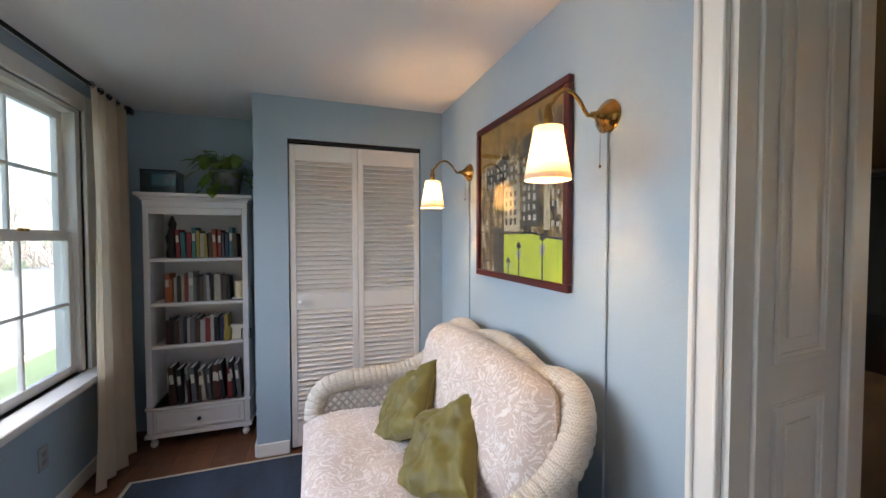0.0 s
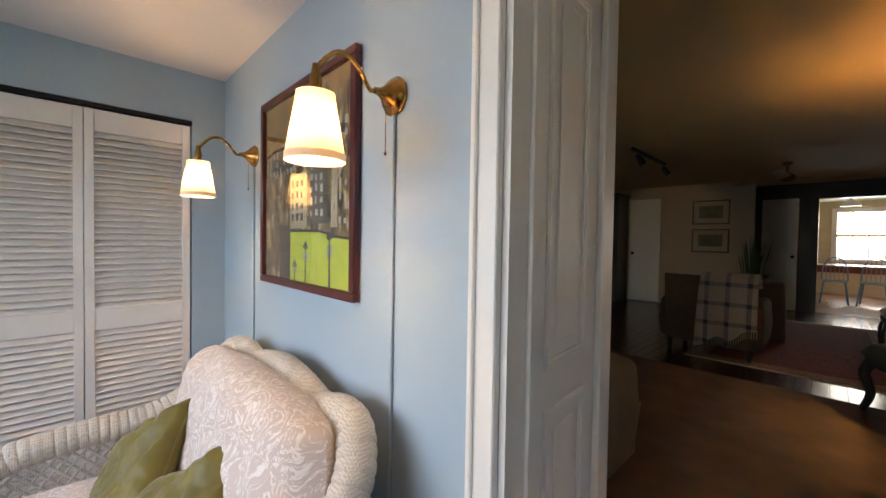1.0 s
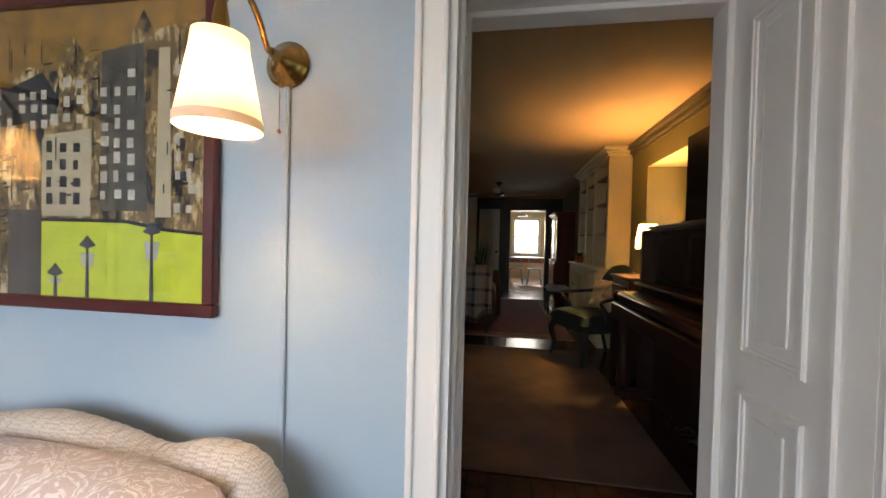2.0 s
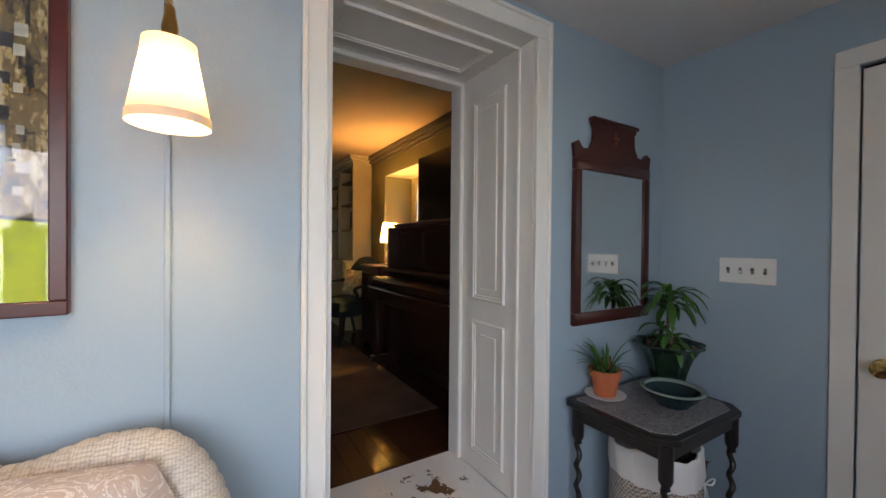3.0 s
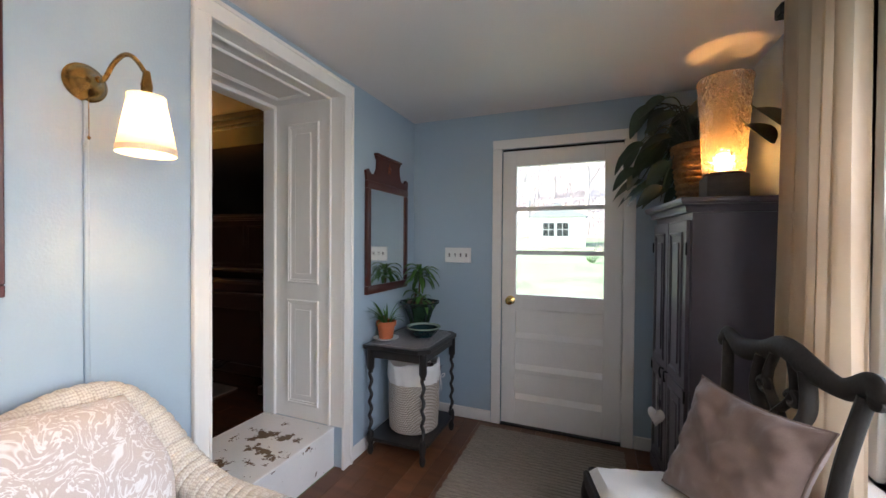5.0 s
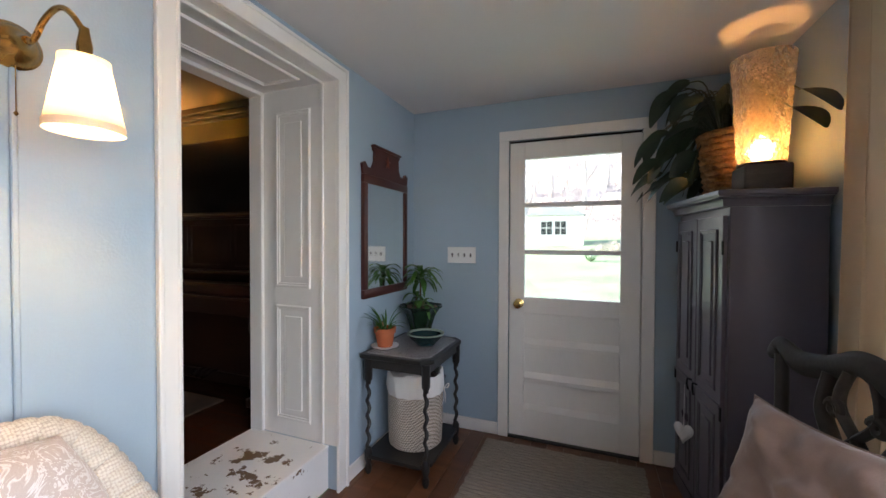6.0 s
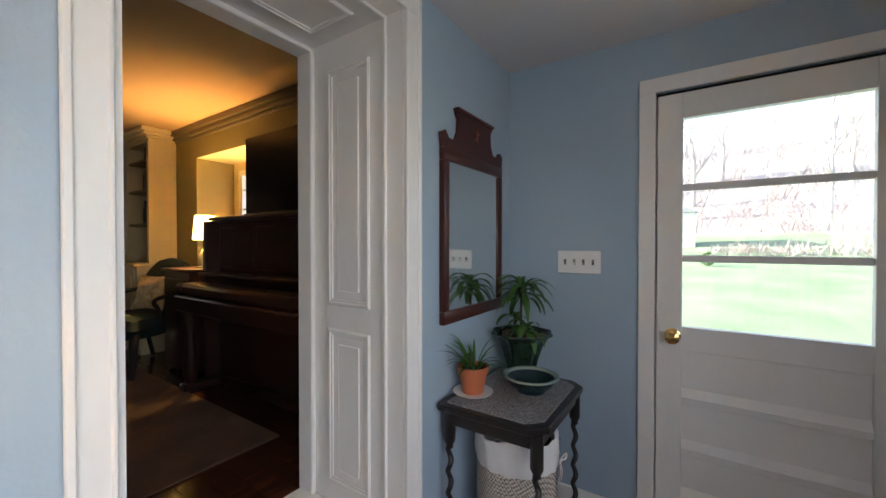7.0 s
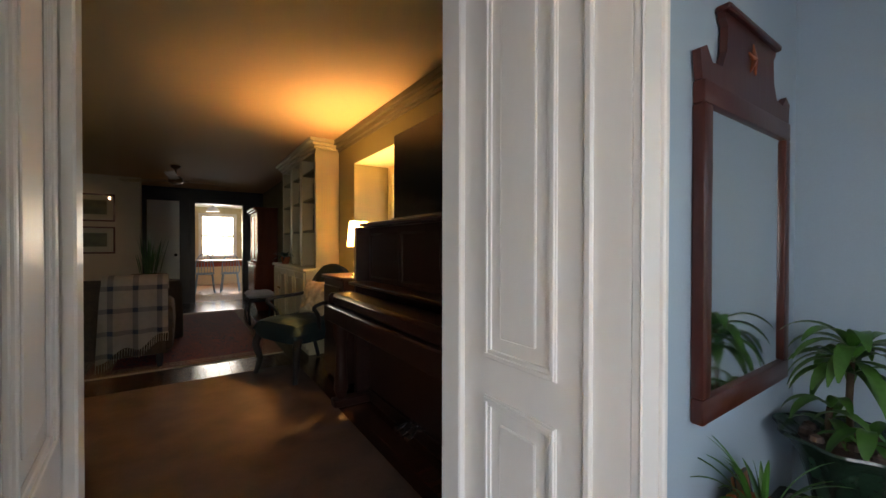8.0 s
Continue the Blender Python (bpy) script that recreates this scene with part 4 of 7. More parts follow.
lathe(bm, [(0.032, 0.012), (0.033, 0.02), (0.033, 0.125), (0.030, 0.128), (0.0, 0.122)], 24, cap=False)
part("wax", bm, WAX, can)
bm = bmesh.new()
lathe(bm, [(0.03, 0), (0.05, 0.006), (0.052, 0.010), (0.03, 0.012), (0.0, 0.012)], 24)
part("plate", bm, PLASTIC, can)
bm = bmesh.new()
tube(bm, [(0, 0, 0.12), (0.001, 0, 0.135)], 0.0012, 6)
part("wick", bm, BLACKMETAL, can)
dec = thing("figurine", "dark carved wooden figurine on the top shelf", "ornament", (-1.80, 4.21, 1.263))
bm = bmesh.new()
lathe(bm, [(0.035, 0), (0.04, 0.03), (0.03, 0.08), (0.042, 0.14), (0.02, 0.2), (0.026, 0.23), (0.012, 0.27), (0.001, 0.29)], 14)
part("carving", bm, CARVED, dec)
for x, c, s_ in ((-1.405, "white", 0.11), (-1.35, "black", 0.075)):
    fr = thing("framed_photo", "small framed photo with a " + c + " frame before the books", "photo", (x, 4.135, 0.683))
    fr.matrix_basis = pose(x, 4.135, 0.684, -10, 0, 0)
    bm = bmesh.new()
    ww = s_ * 0.42
    for r in ((-ww, 0, 0, ww, 0.01, 0.008), (-ww, 0, s_ - 0.008, ww, 0.01, s_), (-ww, 0, 0.008, -ww + 0.008, 0.01, s_ - 0.008), (ww - 0.008, 0, 0.008, ww, 0.01, s_ - 0.008)):
        box(bm, *r, bev=0.001)
    part("frame", bm, cloth(COLS[c]), fr)
    part("photo", boxes((-ww + 0.008, 0.004, 0.008, ww - 0.008, 0.006, s_ - 0.008)), MATS["spine_print"], fr)
jar = thing("jar", "small mustard yellow jar before the books", "jar", (-1.465, 4.15, 0.683))
bm = bmesh.new()
lathe(bm, [(0.022, 0), (0.026, 0.005), (0.026, 0.075), (0.02, 0.085), (0.02, 0.095)], 18)
part("body", bm, cloth(COLS["mustard"]), jar)

# ---- leaves ----
def leaf(bm, base, direction, length, width, droop=0.5, fold=0.25, n=7, tip=1.0, up=(0, 0, 1)):
    """One arching leaf, folded along its midrib."""
    base, d = Vector(base), Vector(direction).normalized()
    side = d.cross(Vector(up))
    if side.length < 0.05:
        side = Vector((1, 0, 0))
    side.normalize()
    p = base.copy()
    v = d.copy()
    rows = []
    for i in range(n + 1):
        t = i / n
        w = width * (math.sin(math.pi * min(1, t * 0.93 + 0.05)) ** 0.7) * (1 - t * 0.25 * tip)
        nrm = side.cross(v)
        rows.append((bm.verts.new(p - side * w + nrm * w * fold), bm.verts.new(p), bm.verts.new(p + side * w + nrm * w * fold)))
        v = (v + Vector((0, 0, -droop * 1.6 / n))).normalized()
        p = p + v * (length / n)
    for a, b in zip(rows, rows[1:]):
        bm.faces.new((a[0], a[1], b[1], b[0]))
        bm.faces.new((a[1], a[2], b[2], b[1]))


def tank_on_bookcase():
    k = thing("glass_tank", "lidded glass storage jar box with a blue band on the bookcase", "storage box", (-1.865, 4.26, 1.694))
    gm = glass("smoky_tank_glass", (0.55, 0.66, 0.68), 0.05)
    part("glass_wall", boxes((-0.10, -0.09, 0.008, 0.10, -0.085, 0.155), (-0.10, 0.085, 0.008, 0.10, 0.09, 0.155), (-0.10, -0.085, 0.008, -0.095, 0.085, 0.155), (0.095, -0.085, 0.008, 0.10, 0.085, 0.155)), gm, k, "smoky glass walls", smooth=False)
    part("blue_box", boxes((-0.055, -0.06, 0.05, 0.085, 0.06, 0.135), bev=0.012), mat("sky_blue_tin", (0.10, 0.38, 0.52), 0.35, var=0.2), k, "sky blue tin inside")
    for z in (0.002, 0.155):
        bm = bmesh.new()
        tube(bm, [(-0.1, -0.09, z), (0.1, -0.09, z), (0.1, 0.09, z), (-0.1, 0.09, z), (-0.1, -0.09, z)], 0.004, 6)
        part("rim", bm, BLACKMETAL, k)
    part("tray", boxes((-0.094, -0.084, 0.004, 0.094, 0.084, 0.05), bev=0.004), mat("grey_shells", (0.2, 0.21, 0.2), 0.7, var=0.5, scale=60), k)


tank_on_bookcase()


def pothos():
    p = thing("potted_pothos", "trailing lime green pothos in a grey pot on the bookcase", "potted plant", (-1.47, 4.24, 1.694))
    bm = bmesh.new()
    lathe(bm, [(0.07, 0), (0.075, 0.01), (0.10, 0.16), (0.11, 0.165), (0.11, 0.185), (0.098, 0.185), (0.092, 0.165), (0.0, 0.16)], 28, cap=False)
    part("pot", bm, mat("grey_stone_pot", (0.12, 0.12, 0.12), 0.7, var=0.3, scale=14), p)
    rnd = random.Random(21)
    st, lv = bmesh.new(), bmesh.new()
    for i in range(44):
        a = rnd.uniform(0, 2 * math.pi)
        if math.sin(a) > 0.6:
            a += math.pi
        reach, fall = rnd.uniform(0.05, 0.19), rnd.uniform(-0.12, 0.22)
        top = Vector((math.cos(a) * 0.05, math.sin(a) * 0.04, 0.175))
        end = Vector((math.cos(a) * reach * 1.15, min(math.sin(a) * reach * 0.7, 0.12), max(0.03, 0.20 - fall * 0.8)))
        mid = (top + end) / 2 + Vector((0, 0, 0.06))
        pts = catmull([top, mid, end], 4)
        tube(st, pts, 0.0022, 5)
        d = Vector((math.cos(a) + rnd.uniform(-0.6, 0.6), math.sin(a) - 0.3, rnd.uniform(-0.9, 0.3)))
        leaf(lv, end, d, rnd.uniform(0.085, 0.13), rnd.uniform(0.028, 0.044), 0.5, 0.2, 6)
    tagged(part("vine_growth", st, LEAF, p), kind="stuff")
    part("foliage", lv, LIMELEAF, p, "lime and green heart-shaped leaves")


pothos()

# ---- mirror ----
def mirror():
    m = thing("wall_mirror", "antique mahogany wall mirror with a scrolled crest", "mirror", (-0.001, 0.432, 1.003))
    w, h = 0.278, 0.735
    t = 0.042
    bm = bmesh.new()
    for r in ((-0.026, -w, 0, 0, w, 0.055), (-0.026, -w, 0.685, 0, w, h), (-0.026, -w, 0.055, 0, -w + t, 0.685), (-0.026, w - t, 0.055, 0, w, 0.685)):
        box(bm, *r, bev=0.005, seg=2)
    part("frame", bm, MIRRORWOOD, m)
    part("mirror_glass", boxes((-0.016, -w + t, 0.055, -0.013, w - t, 0.685)), MIRROR, m, "clear silvered mirror glass", smooth=False)
    # crest: ears, scrolls and the raised middle
    out = [(-w, h), (-w - 0.01, h + 0.06), (-w + 0.02, h + 0.075), (-w + 0.05, h + 0.045), (-w + 0.10, h + 0.05), (-0.155, h + 0.09), (-0.15, h + 0.15), (-0.165, h + 0.165), (-0.165, h + 0.185), (0.165, h + 0.185), (0.165, h + 0.165), (0.15, h + 0.15), (0.155, h + 0.09), (w - 0.10, h + 0.05), (w - 0.05, h + 0.045), (w - 0.02, h + 0.075), (w + 0.01, h + 0.06), (w, h)]
    t2 = bmesh.new()
    f = t2.faces.new([t2.verts.new((-0.004, y, z)) for y, z in out])
    r = bmesh.ops.extrude_face_region(t2, geom=[f])
    for v in r["geom"]:
        if isinstance(v, bmesh.types.BMVert):
            v.co.x -= 0.016
    bmesh.ops.recalc_face_normals(t2, faces=t2.faces)
    part("crest", t2, MIRRORWOOD, m, smooth=False)
    part("crest_cap", boxes((-0.032, -0.172, h + 0.178, 0, 0.172, h + 0.194), bev=0.004), MIRRORWOOD, m)
    bm = bmesh.new()
    for k in range(5):
        a = radians(90 + 72 * k)
        tube(bm, [(-0.021, 0.03 * math.cos(a), h + 0.11 + 0.04 * math.sin(a)), (-0.024, 0, h + 0.11)], [0.002, 0.007], 6)
    part("inlay", bm, mat("inlay_wood", (0.22, 0.06, 0.025), 0.3, var=0.2), m, "lighter star inlay")


mirror()
sw = thing("switch_plate", "white four-gang light switch plate", "light switch", (-0.383, 0.0, 1.248))
part("plate", boxes((-0.107, 0.0005, -0.058, 0.107, 0.007, 0.058), bev=0.003, ), PLASTIC, sw)
for i in range(4):
    x = -0.069 + i * 0.046
    part("slot", boxes((x - 0.006, 0.006, -0.014, x + 0.006, 0.0078, 0.014)), mat("slot_shadow", (0.25, 0.24, 0.22), 0.6), sw)
    bm = boxes((-0.004, 0, -0.005, 0.004, 0.014, 0.005), bev=0.0015)
    bm.transform(pose(x, 0.006, 0.002 if i % 2 else -0.002, 28 if i % 2 else -28))
    part("toggle", bm, PLASTIC if i == 2 else mat("ivory_toggle", (0.12, 0.11, 0.10), 0.4), sw)

# ---- barley-twist side table ----
def side_table():
    t = thing("side_table", "ebonised barley-twist side table with a patterned top", "side table", (-0.242, 0.475, 0))
    X, Y, c = 0.222, 0.285, 0.055

    def slab(z0, z1, o, mt, nm, lab=""):
        b = bmesh.new()
        pts = [(-X - o + c, -Y - o), (X + o - c * 0.2, -Y - o), (X + o, -Y - o + c * 0.2), (X + o, Y + o - c * 0.2), (X + o - c * 0.2, Y + o), (-X - o + c, Y + o), (-X - o, Y + o - c), (-X - o, -Y - o + c)]
        f = b.faces.new([b.verts.new((x, y, z0)) for x, y in pts])
        r = bmesh.ops.extrude_face_region(b, geom=[f])
        for v in r["geom"]:
            if isinstance(v, bmesh.types.BMVert):
                v.co.z = z1
        bmesh.ops.recalc_face_normals(b, faces=b.faces)
        bmesh.ops.bevel(b, geom=list(b.edges), offset=0.003, segments=1, affect="EDGES")
        part(nm, b, mt, t, lab, smooth=False)

    slab(0.675, 0.700, 0.0, EBONY, "tabletop")
    slab(0.7002, 0.7035, -0.028, TABLETOP, "top_cover", "grey and black marbled table cover")
    part("apron", boxes((-X + 0.03, -Y + 0.03, 0.615, X - 0.02, Y - 0.03, 0.675), bev=0.003), EBONY, t)
    slab(0.095, 0.115, -0.02, EBONY, "lower_shelf")
    for sx in (-1, 1):
        for sy in (-1, 1):
            x, y = sx * (X - 0.04), sy * (Y - 0.04)
            bm = bmesh.new()
            lathe(bm, [(0.012, 0), (0.020, 0.02), (0.020, 0.04), (0.014, 0.06), (0.022, 0.085), (0.022, 0.13), (0.014, 0.15)], 14, (x, y, 0))
            lathe(bm, [(0.016, 0.52), (0.014, 0.53), (0.024, 0.55), (0.024, 0.675)], 14, (x, y, 0))
            b = bmesh.new()
            rings = []
            for i in range(61):
                z = 0.15 + 0.37 * i / 60
                ph = i / 60 * 2 * math.pi * 4.2
                rings.append([b.verts.new((x + 0.006 * math.cos(ph) + (0.0115) * math.cos(2 * math.pi * k / 10), y + 0.006 * math.sin(ph) + 0.0115 * math.sin(2 * math.pi * k / 10), z)) for k in range(10)])
            for r0, r1 in zip(rings, rings[1:]):
                for k in range(10):
                    b.faces.new((r0[k], r0[(k + 1) % 10], r1[(k + 1) % 10], r1[k]))
            join(bm, b)
            part("leg", bm, EBONY, t)


side_table()


def laundry_basket():
    b = thing("laundry_basket", "woven laundry basket with a white canvas liner and a tied bow", "basket", (-0.245, 0.475, 0.1155))
    bm = bmesh.new()
    lathe(bm, [(0.0, 0.004), (0.155, 0.0), (0.163, 0.008), (0.170, 0.15), (0.170, 0.33), (0.160, 0.335), (0.160, 0.02), (0.0, 0.015)], 56, cap=False)
    part("body", bm, BASKETWEAVE, b)
    t = bmesh.new()
    rnd = random.Random(4)
    seg, rings = 72, []
    prof = [(0.173, 0.315), (0.178, 0.34), (0.175, 0.40), (0.171, 0.432), (0.163, 0.44), (0.156, 0.42), (0.150, 0.34), (0.12, 0.30), (0.0, 0.30)]
    for j, (r, z) in enumerate(prof):
        rings.append([t.verts.new(((r + (0.004 * math.sin(k * 1.7 + j) + 0.003 * math.sin(k * 0.6)) * (j < 7)) * math.cos(2 * math.pi * k / seg), (r + 0.004 * math.sin(k * 1.3 + j) * (j < 7)) * math.sin(2 * math.pi * k / seg), z + (0.012 * math.sin(k * 0.35) if 2 < j < 6 else 0))) for k in range(seg)])
    for r0, r1 in zip(rings, rings[1:]):
        for k in range(seg):
            t.faces.new((r0[k], r0[(k + 1) % seg], r1[(k + 1) % seg], r1[k]))
    part("liner", t, CANVASWHITE, b, "rumpled white canvas liner")
    bm = bmesh.new()
    o = Vector((-0.178, -0.03, 0.335))
    for sg in (1, -1):
        pts = [o, o + Vector((-0.012, sg * 0.02, 0.018)), o + Vector((-0.014, sg * 0.045, 0.012)), o + Vector((-0.012, sg * 0.03, -0.006)), o]
        tube(bm, catmull(pts, 5), 0.004, 6, flat=0.4)
        tube(bm, catmull([o, o + Vector((-0.006, sg * 0.012, -0.05)), o + Vector((0.004, sg * 0.03, -0.10))], 6), 0.004, 6, flat=0.4)
    part("bow", bm, CANVASWHITE, b)
    for k in range(3):
        bm = bmesh.new()
        cushion(bm, 0.09, 0.07, 0.03, n=12, puff=0.5, seed=30 + k, m=pose(0.03 - 0.05 * k, 0.04 - 0.05 * k, 0.325 + 0.014 * k, 10, 8, 40 * k), wrinkle=0.012)
        part("laundry", bm, mat(("blue_cloth", "dark_cloth", "brown_cloth")[k], ((0.12, 0.17, 0.25), (0.03, 0.03, 0.035), (0.07, 0.05, 0.045))[k], 0.9, var=0.2, scale=20), b)


laundry_basket()

# ---- things on the side table ----
TZ = 0.704
jd = thing("potted_dracaena", "dracaena with arching striped leaves in a dark green ribbed planter", "potted plant", (-0.165, 0.225, TZ))
t = bmesh.new()
seg, rings = 48, []
for r, z in ((0.062, 0), (0.066, 0.008), (0.078, 0.07), (0.100, 0.14), (0.128, 0.185), (0.148, 0.198), (0.146, 0.204), (0.122, 0.190), (0.09, 0.17), (0.0, 0.168)):
    flute = 0.0 if r < 0.05 else (0.05 if z > 0.18 else 0.06)
    rings.append([t.verts.new((r * (1 + flute * math.cos(2 * math.pi * 8 * k / seg)) * math.cos(2 * math.pi * k / seg), r * (1 + flute * math.cos(2 * math.pi * 8 * k / seg)) * math.sin(2 * math.pi * k / seg), z)) for k in range(seg)])
for r0, r1 in zip(rings, rings[1:]):
    for k in range(seg):
        t.faces.new((r0[k], r0[(k + 1) % seg], r1[(k + 1) % seg], r1[k]))
part("planter", t, mat("mottled_green_glaze", (0.016, 0.036, 0.020), 0.2, var=0.6, scale=12, bump=0.1), jd)
bm = bmesh.new()
lathe(bm, [(0.0, 0.186), (0.06, 0.184), (0.10, 0.174)], 24, cap=False)
for k in range(16):
    a, r = k * 2.4, 0.03 + 0.07 * (k % 5) / 4
    lathe(bm, [(0.001, -0.01), (0.016, 0), (0.013, 0.012), (0.001, 0.018)], 7, (r * math.cos(a), r * math.sin(a), 0.19))
tagged(part("mulch", bm, mat("bark_chips", (0.10, 0.065, 0.05), 0.9, var=0.5, scale=30, bump=0.6), jd, "bark chips"), kind="stuff")
rnd = random.Random(8)
st, lv = bmesh.new(), bmesh.new()
for sx, sy, hgt, n in ((0.0, 0.0, 0.23, 30), (-0.035, 0.04, 0.05, 9), (0.04, -0.01, 0.07, 8)):
    tube(st, [(sx, sy, 0.17), (sx + 0.004, sy, 0.18 + hgt * 0.5), (sx, sy, 0.19 + hgt)], 0.007, 8)
    for k in range(n):
        a = k * 2.4 + rnd.uniform(-0.3, 0.3)
        el = rnd.uniform(0.15, 1.5) if k < n * 0.7 else 2.5
        d = Vector((math.cos(a), math.sin(a), el))
        L = rnd.uniform(0.15, 0.21) if hgt > 0.1 else rnd.uniform(0.10, 0.14)
        leaf(lv, (sx, sy, 0.19 + hgt - 0.03 * (k % 3)), d, L, rnd.uniform(0.015, 0.021), 1.5, 0.3, 10)
tagged(part("cane", st, BARK, jd), kind="stuff")
part("foliage", lv, LEAF, jd, "arching green leaves")

bw = thing("ceramic_bowl", "wide dark green glazed bowl with a pale rim", "bowl", (-0.29, 0.425, TZ))
bm = bmesh.new()
lathe(bm, [(0.0, 0.0), (0.06, 0.0), (0.062, 0.008), (0.09, 0.03), (0.112, 0.062), (0.116, 0.066)], 44, cap=False)
lathe(bm, [(0.101, 0.060), (0.085, 0.036), (0.055, 0.016), (0.0, 0.012)], 44, cap=False)
part("body", bm, GREENGLAZE, bw)
bm = bmesh.new()
lathe(bm, [(0.115, 0.062), (0.119, 0.066), (0.116, 0.071), (0.104, 0.069), (0.099, 0.060)], 44, cap=False)
part("rim", bm, mat("pale_green_glaze", (0.24, 0.30, 0.25), 0.2, var=0.25), bw, "pale grey-green glazed rim")

tp = thing("potted_spider_grass", "small terracotta pot of grassy leaves on a white saucer", "potted plant", (-0.10, 0.60, TZ))
bm = bmesh.new()
lathe(bm, [(0.034, 0.008), (0.036, 0.012), (0.046, 0.072), (0.052, 0.074), (0.054, 0.098), (0.047, 0.098), (0.044, 0.082), (0.0, 0.080)], 28, cap=False)
part("pot", bm, TERRA, tp)
tp.matrix_basis = pose(-0.10, 0.60, TZ) @ Matrix.Scale(1.25, 4)
bm = bmesh.new()
lathe(bm, [(0.0, 0.0), (0.04, 0.0), (0.066, 0.010), (0.068, 0.013), (0.04, 0.008), (0.0, 0.008)], 32, cap=False)
part("saucer", bm, PLASTIC, tp)
bm = bmesh.new()
lathe(bm, [(0.0, 0.09), (0.03, 0.088), (0.046, 0.084)], 18, cap=False)
part("soil", bm, SOIL, tp)
lv = bmesh.new()
rnd = random.Random(15)
for k in range(34):
    a = rnd.uniform(0, 6.28)
    leaf(lv, (0.02 * math.cos(a), 0.02 * math.sin(a), 0.085), (math.cos(a) * rnd.uniform(0.3, 1.0) - 0.25, math.sin(a) * rnd.uniform(0.3, 1.0) + 0.5, rnd.uniform(0.9, 2.2)), rnd.uniform(0.08, 0.15), 0.0055, 0.8, 0.4, 8)
part("foliage", lv, LEAF, tp)

cf = thing("photo_stand", "small copper coloured card stand against the wall", "ornament", (-0.05, 0.50, TZ))
cf.matrix_basis = pose(-0.045, 0.50, TZ, 0, 10, 0)
part("card", boxes((-0.004, -0.04, 0, 0.004, 0.04, 0.135), bev=0.002), mat("copper_card", (0.22, 0.09, 0.03), 0.5, var=0.3), cf)
part("edge", boxes((-0.006, -0.044, 0.0, -0.004, -0.036, 0.14), (-0.006, 0.036, 0.0, -0.004, 0.044, 0.14), (-0.006, -0.044, 0.132, -0.004, 0.044, 0.14), bev=0.0008), EBONY, cf)

# ---- armoire ----
def armoire():
    a = thing("armoire", "tall grey-violet painted armoire with panelled doors", "wardrobe", (-1.728, 0.43, 0), rz=7)
    W, D = 0.29, 0.36
    part("carcass", boxes((-D, -W, 0.06, -0.022, W, 1.49), bev=0.003), GREYPAINT, a)
    part("plinth", boxes((-D, -W, 0.0, -0.03, W, 0.06), (-0.03, -W - 0.006, 0.0, -0.004, W + 0.006, 0.075), bev=0.003), GREYPAINT, a)
    bm = bmesh.new()
    cove = [(0.0, 1.488), (0.006, 1.489), (0.006, 1.497)] + [(0.008 + 0.022 * (1 - math.cos(q * math.pi / 12)), 1.499 + 0.028 * math.sin(q * math.pi / 12)) for q in range(7)] + [(0.031, 1.532), (0.036, 1.535), (0.038, 1.545), (0.036, 1.554), (0.032, 1.556)]
    loops = [[bm.verts.new(c) for c in ((-D, -W - o, z), (o, -W - o, z), (o, W + o, z), (-D, W + o, z))] for o, z in cove]
    for lo, hi in zip(loops, loops[1:]):
        for q in range(4):
            bm.faces.new((lo[q], lo[(q + 1) % 4], hi[(q + 1) % 4], hi[q]))
    bm.faces.new(loops[-1])
    bm.faces.new(loops[0][::-1])
    part("crown", bm, GREYPAINT, a)
    for sg in (-1, 1):
        y0, y1 = (-W + 0.02, -0.003) if sg < 0 else (0.003, W - 0.02)
        bm = bmesh.new()
        box(bm, -0.022, y0, 0.085, -0.004, y1, 1.455, 0.002)
        dr = part("door", bm, GREYPAINT, a)
        for z0, z1 in ((0.70, 1.40), (0.14, 0.60)):
            bm = bmesh.new()
            ribbon_frame(bm, "x", -0.004, y0 + 0.045, z0, y1 - 0.045, z1, 0.018, 0.008)
            part("moulding", bm, GREYPAINT, dr)
            part("panel", boxes((-0.006, y0 + 0.09, z0 + 0.05, 0.003, y1 - 0.09, z1 - 0.05), bev=0.004), GREYPAINT, dr)
        part("rail", boxes((-0.005, y0, 0.642, 0.004, y1, 0.658), bev=0.002), GREYPAINT, dr)
        bm = bmesh.new()
        yy = y1 - 0.03 if sg < 0 else y0 + 0.03
        tube(bm, [(0, yy, 0.66), (0.018, yy, 0.665), (0.02, yy + 0.006 * sg, 0.64), (0.014, yy, 0.61)], 0.005, 8)
        part("handle", bm, BLACKMETAL, dr, "black iron drop handle")
        for z in (0.62, 1.32):
            yh = y0 - 0.004 if sg < 0 else y1 + 0.004
            part("hinge", boxes((-0.006, yh - 0.006, z - 0.03, 0.002, yh + 0.006, z + 0.03), bev=0.002), BLACKMETAL, dr)
    h = thing("heart_ornament", "cream padded heart hanging from the armoire handle", "ornament", (0, 0, 0))
    h.matrix_basis = a.matrix_basis @ pose(0.036, -0.02, 0.40, 0, 0, 48)
    bm = bmesh.new()
    t = bmesh.new()
    n = 40
    ctr = [t.verts.new((dx, 0, -0.01)) for dx in (0.022, -0.016)]
    ring = []
    for k in range(n):
        q = 2 * math.pi * k / n
        ring.append(t.verts.new((0, 0.0029 * 16 * math.sin(q) ** 3, 0.0036 * (13 * math.cos(q) - 5 * math.cos(2 * q) - 2 * math.cos(3 * q) - math.cos(4 * q)))))
    mid = [[t.verts.new((dx, v.co.y * 0.62, v.co.z * 0.62 - 0.004)) for v in ring] for dx in (0.018, -0.013)]
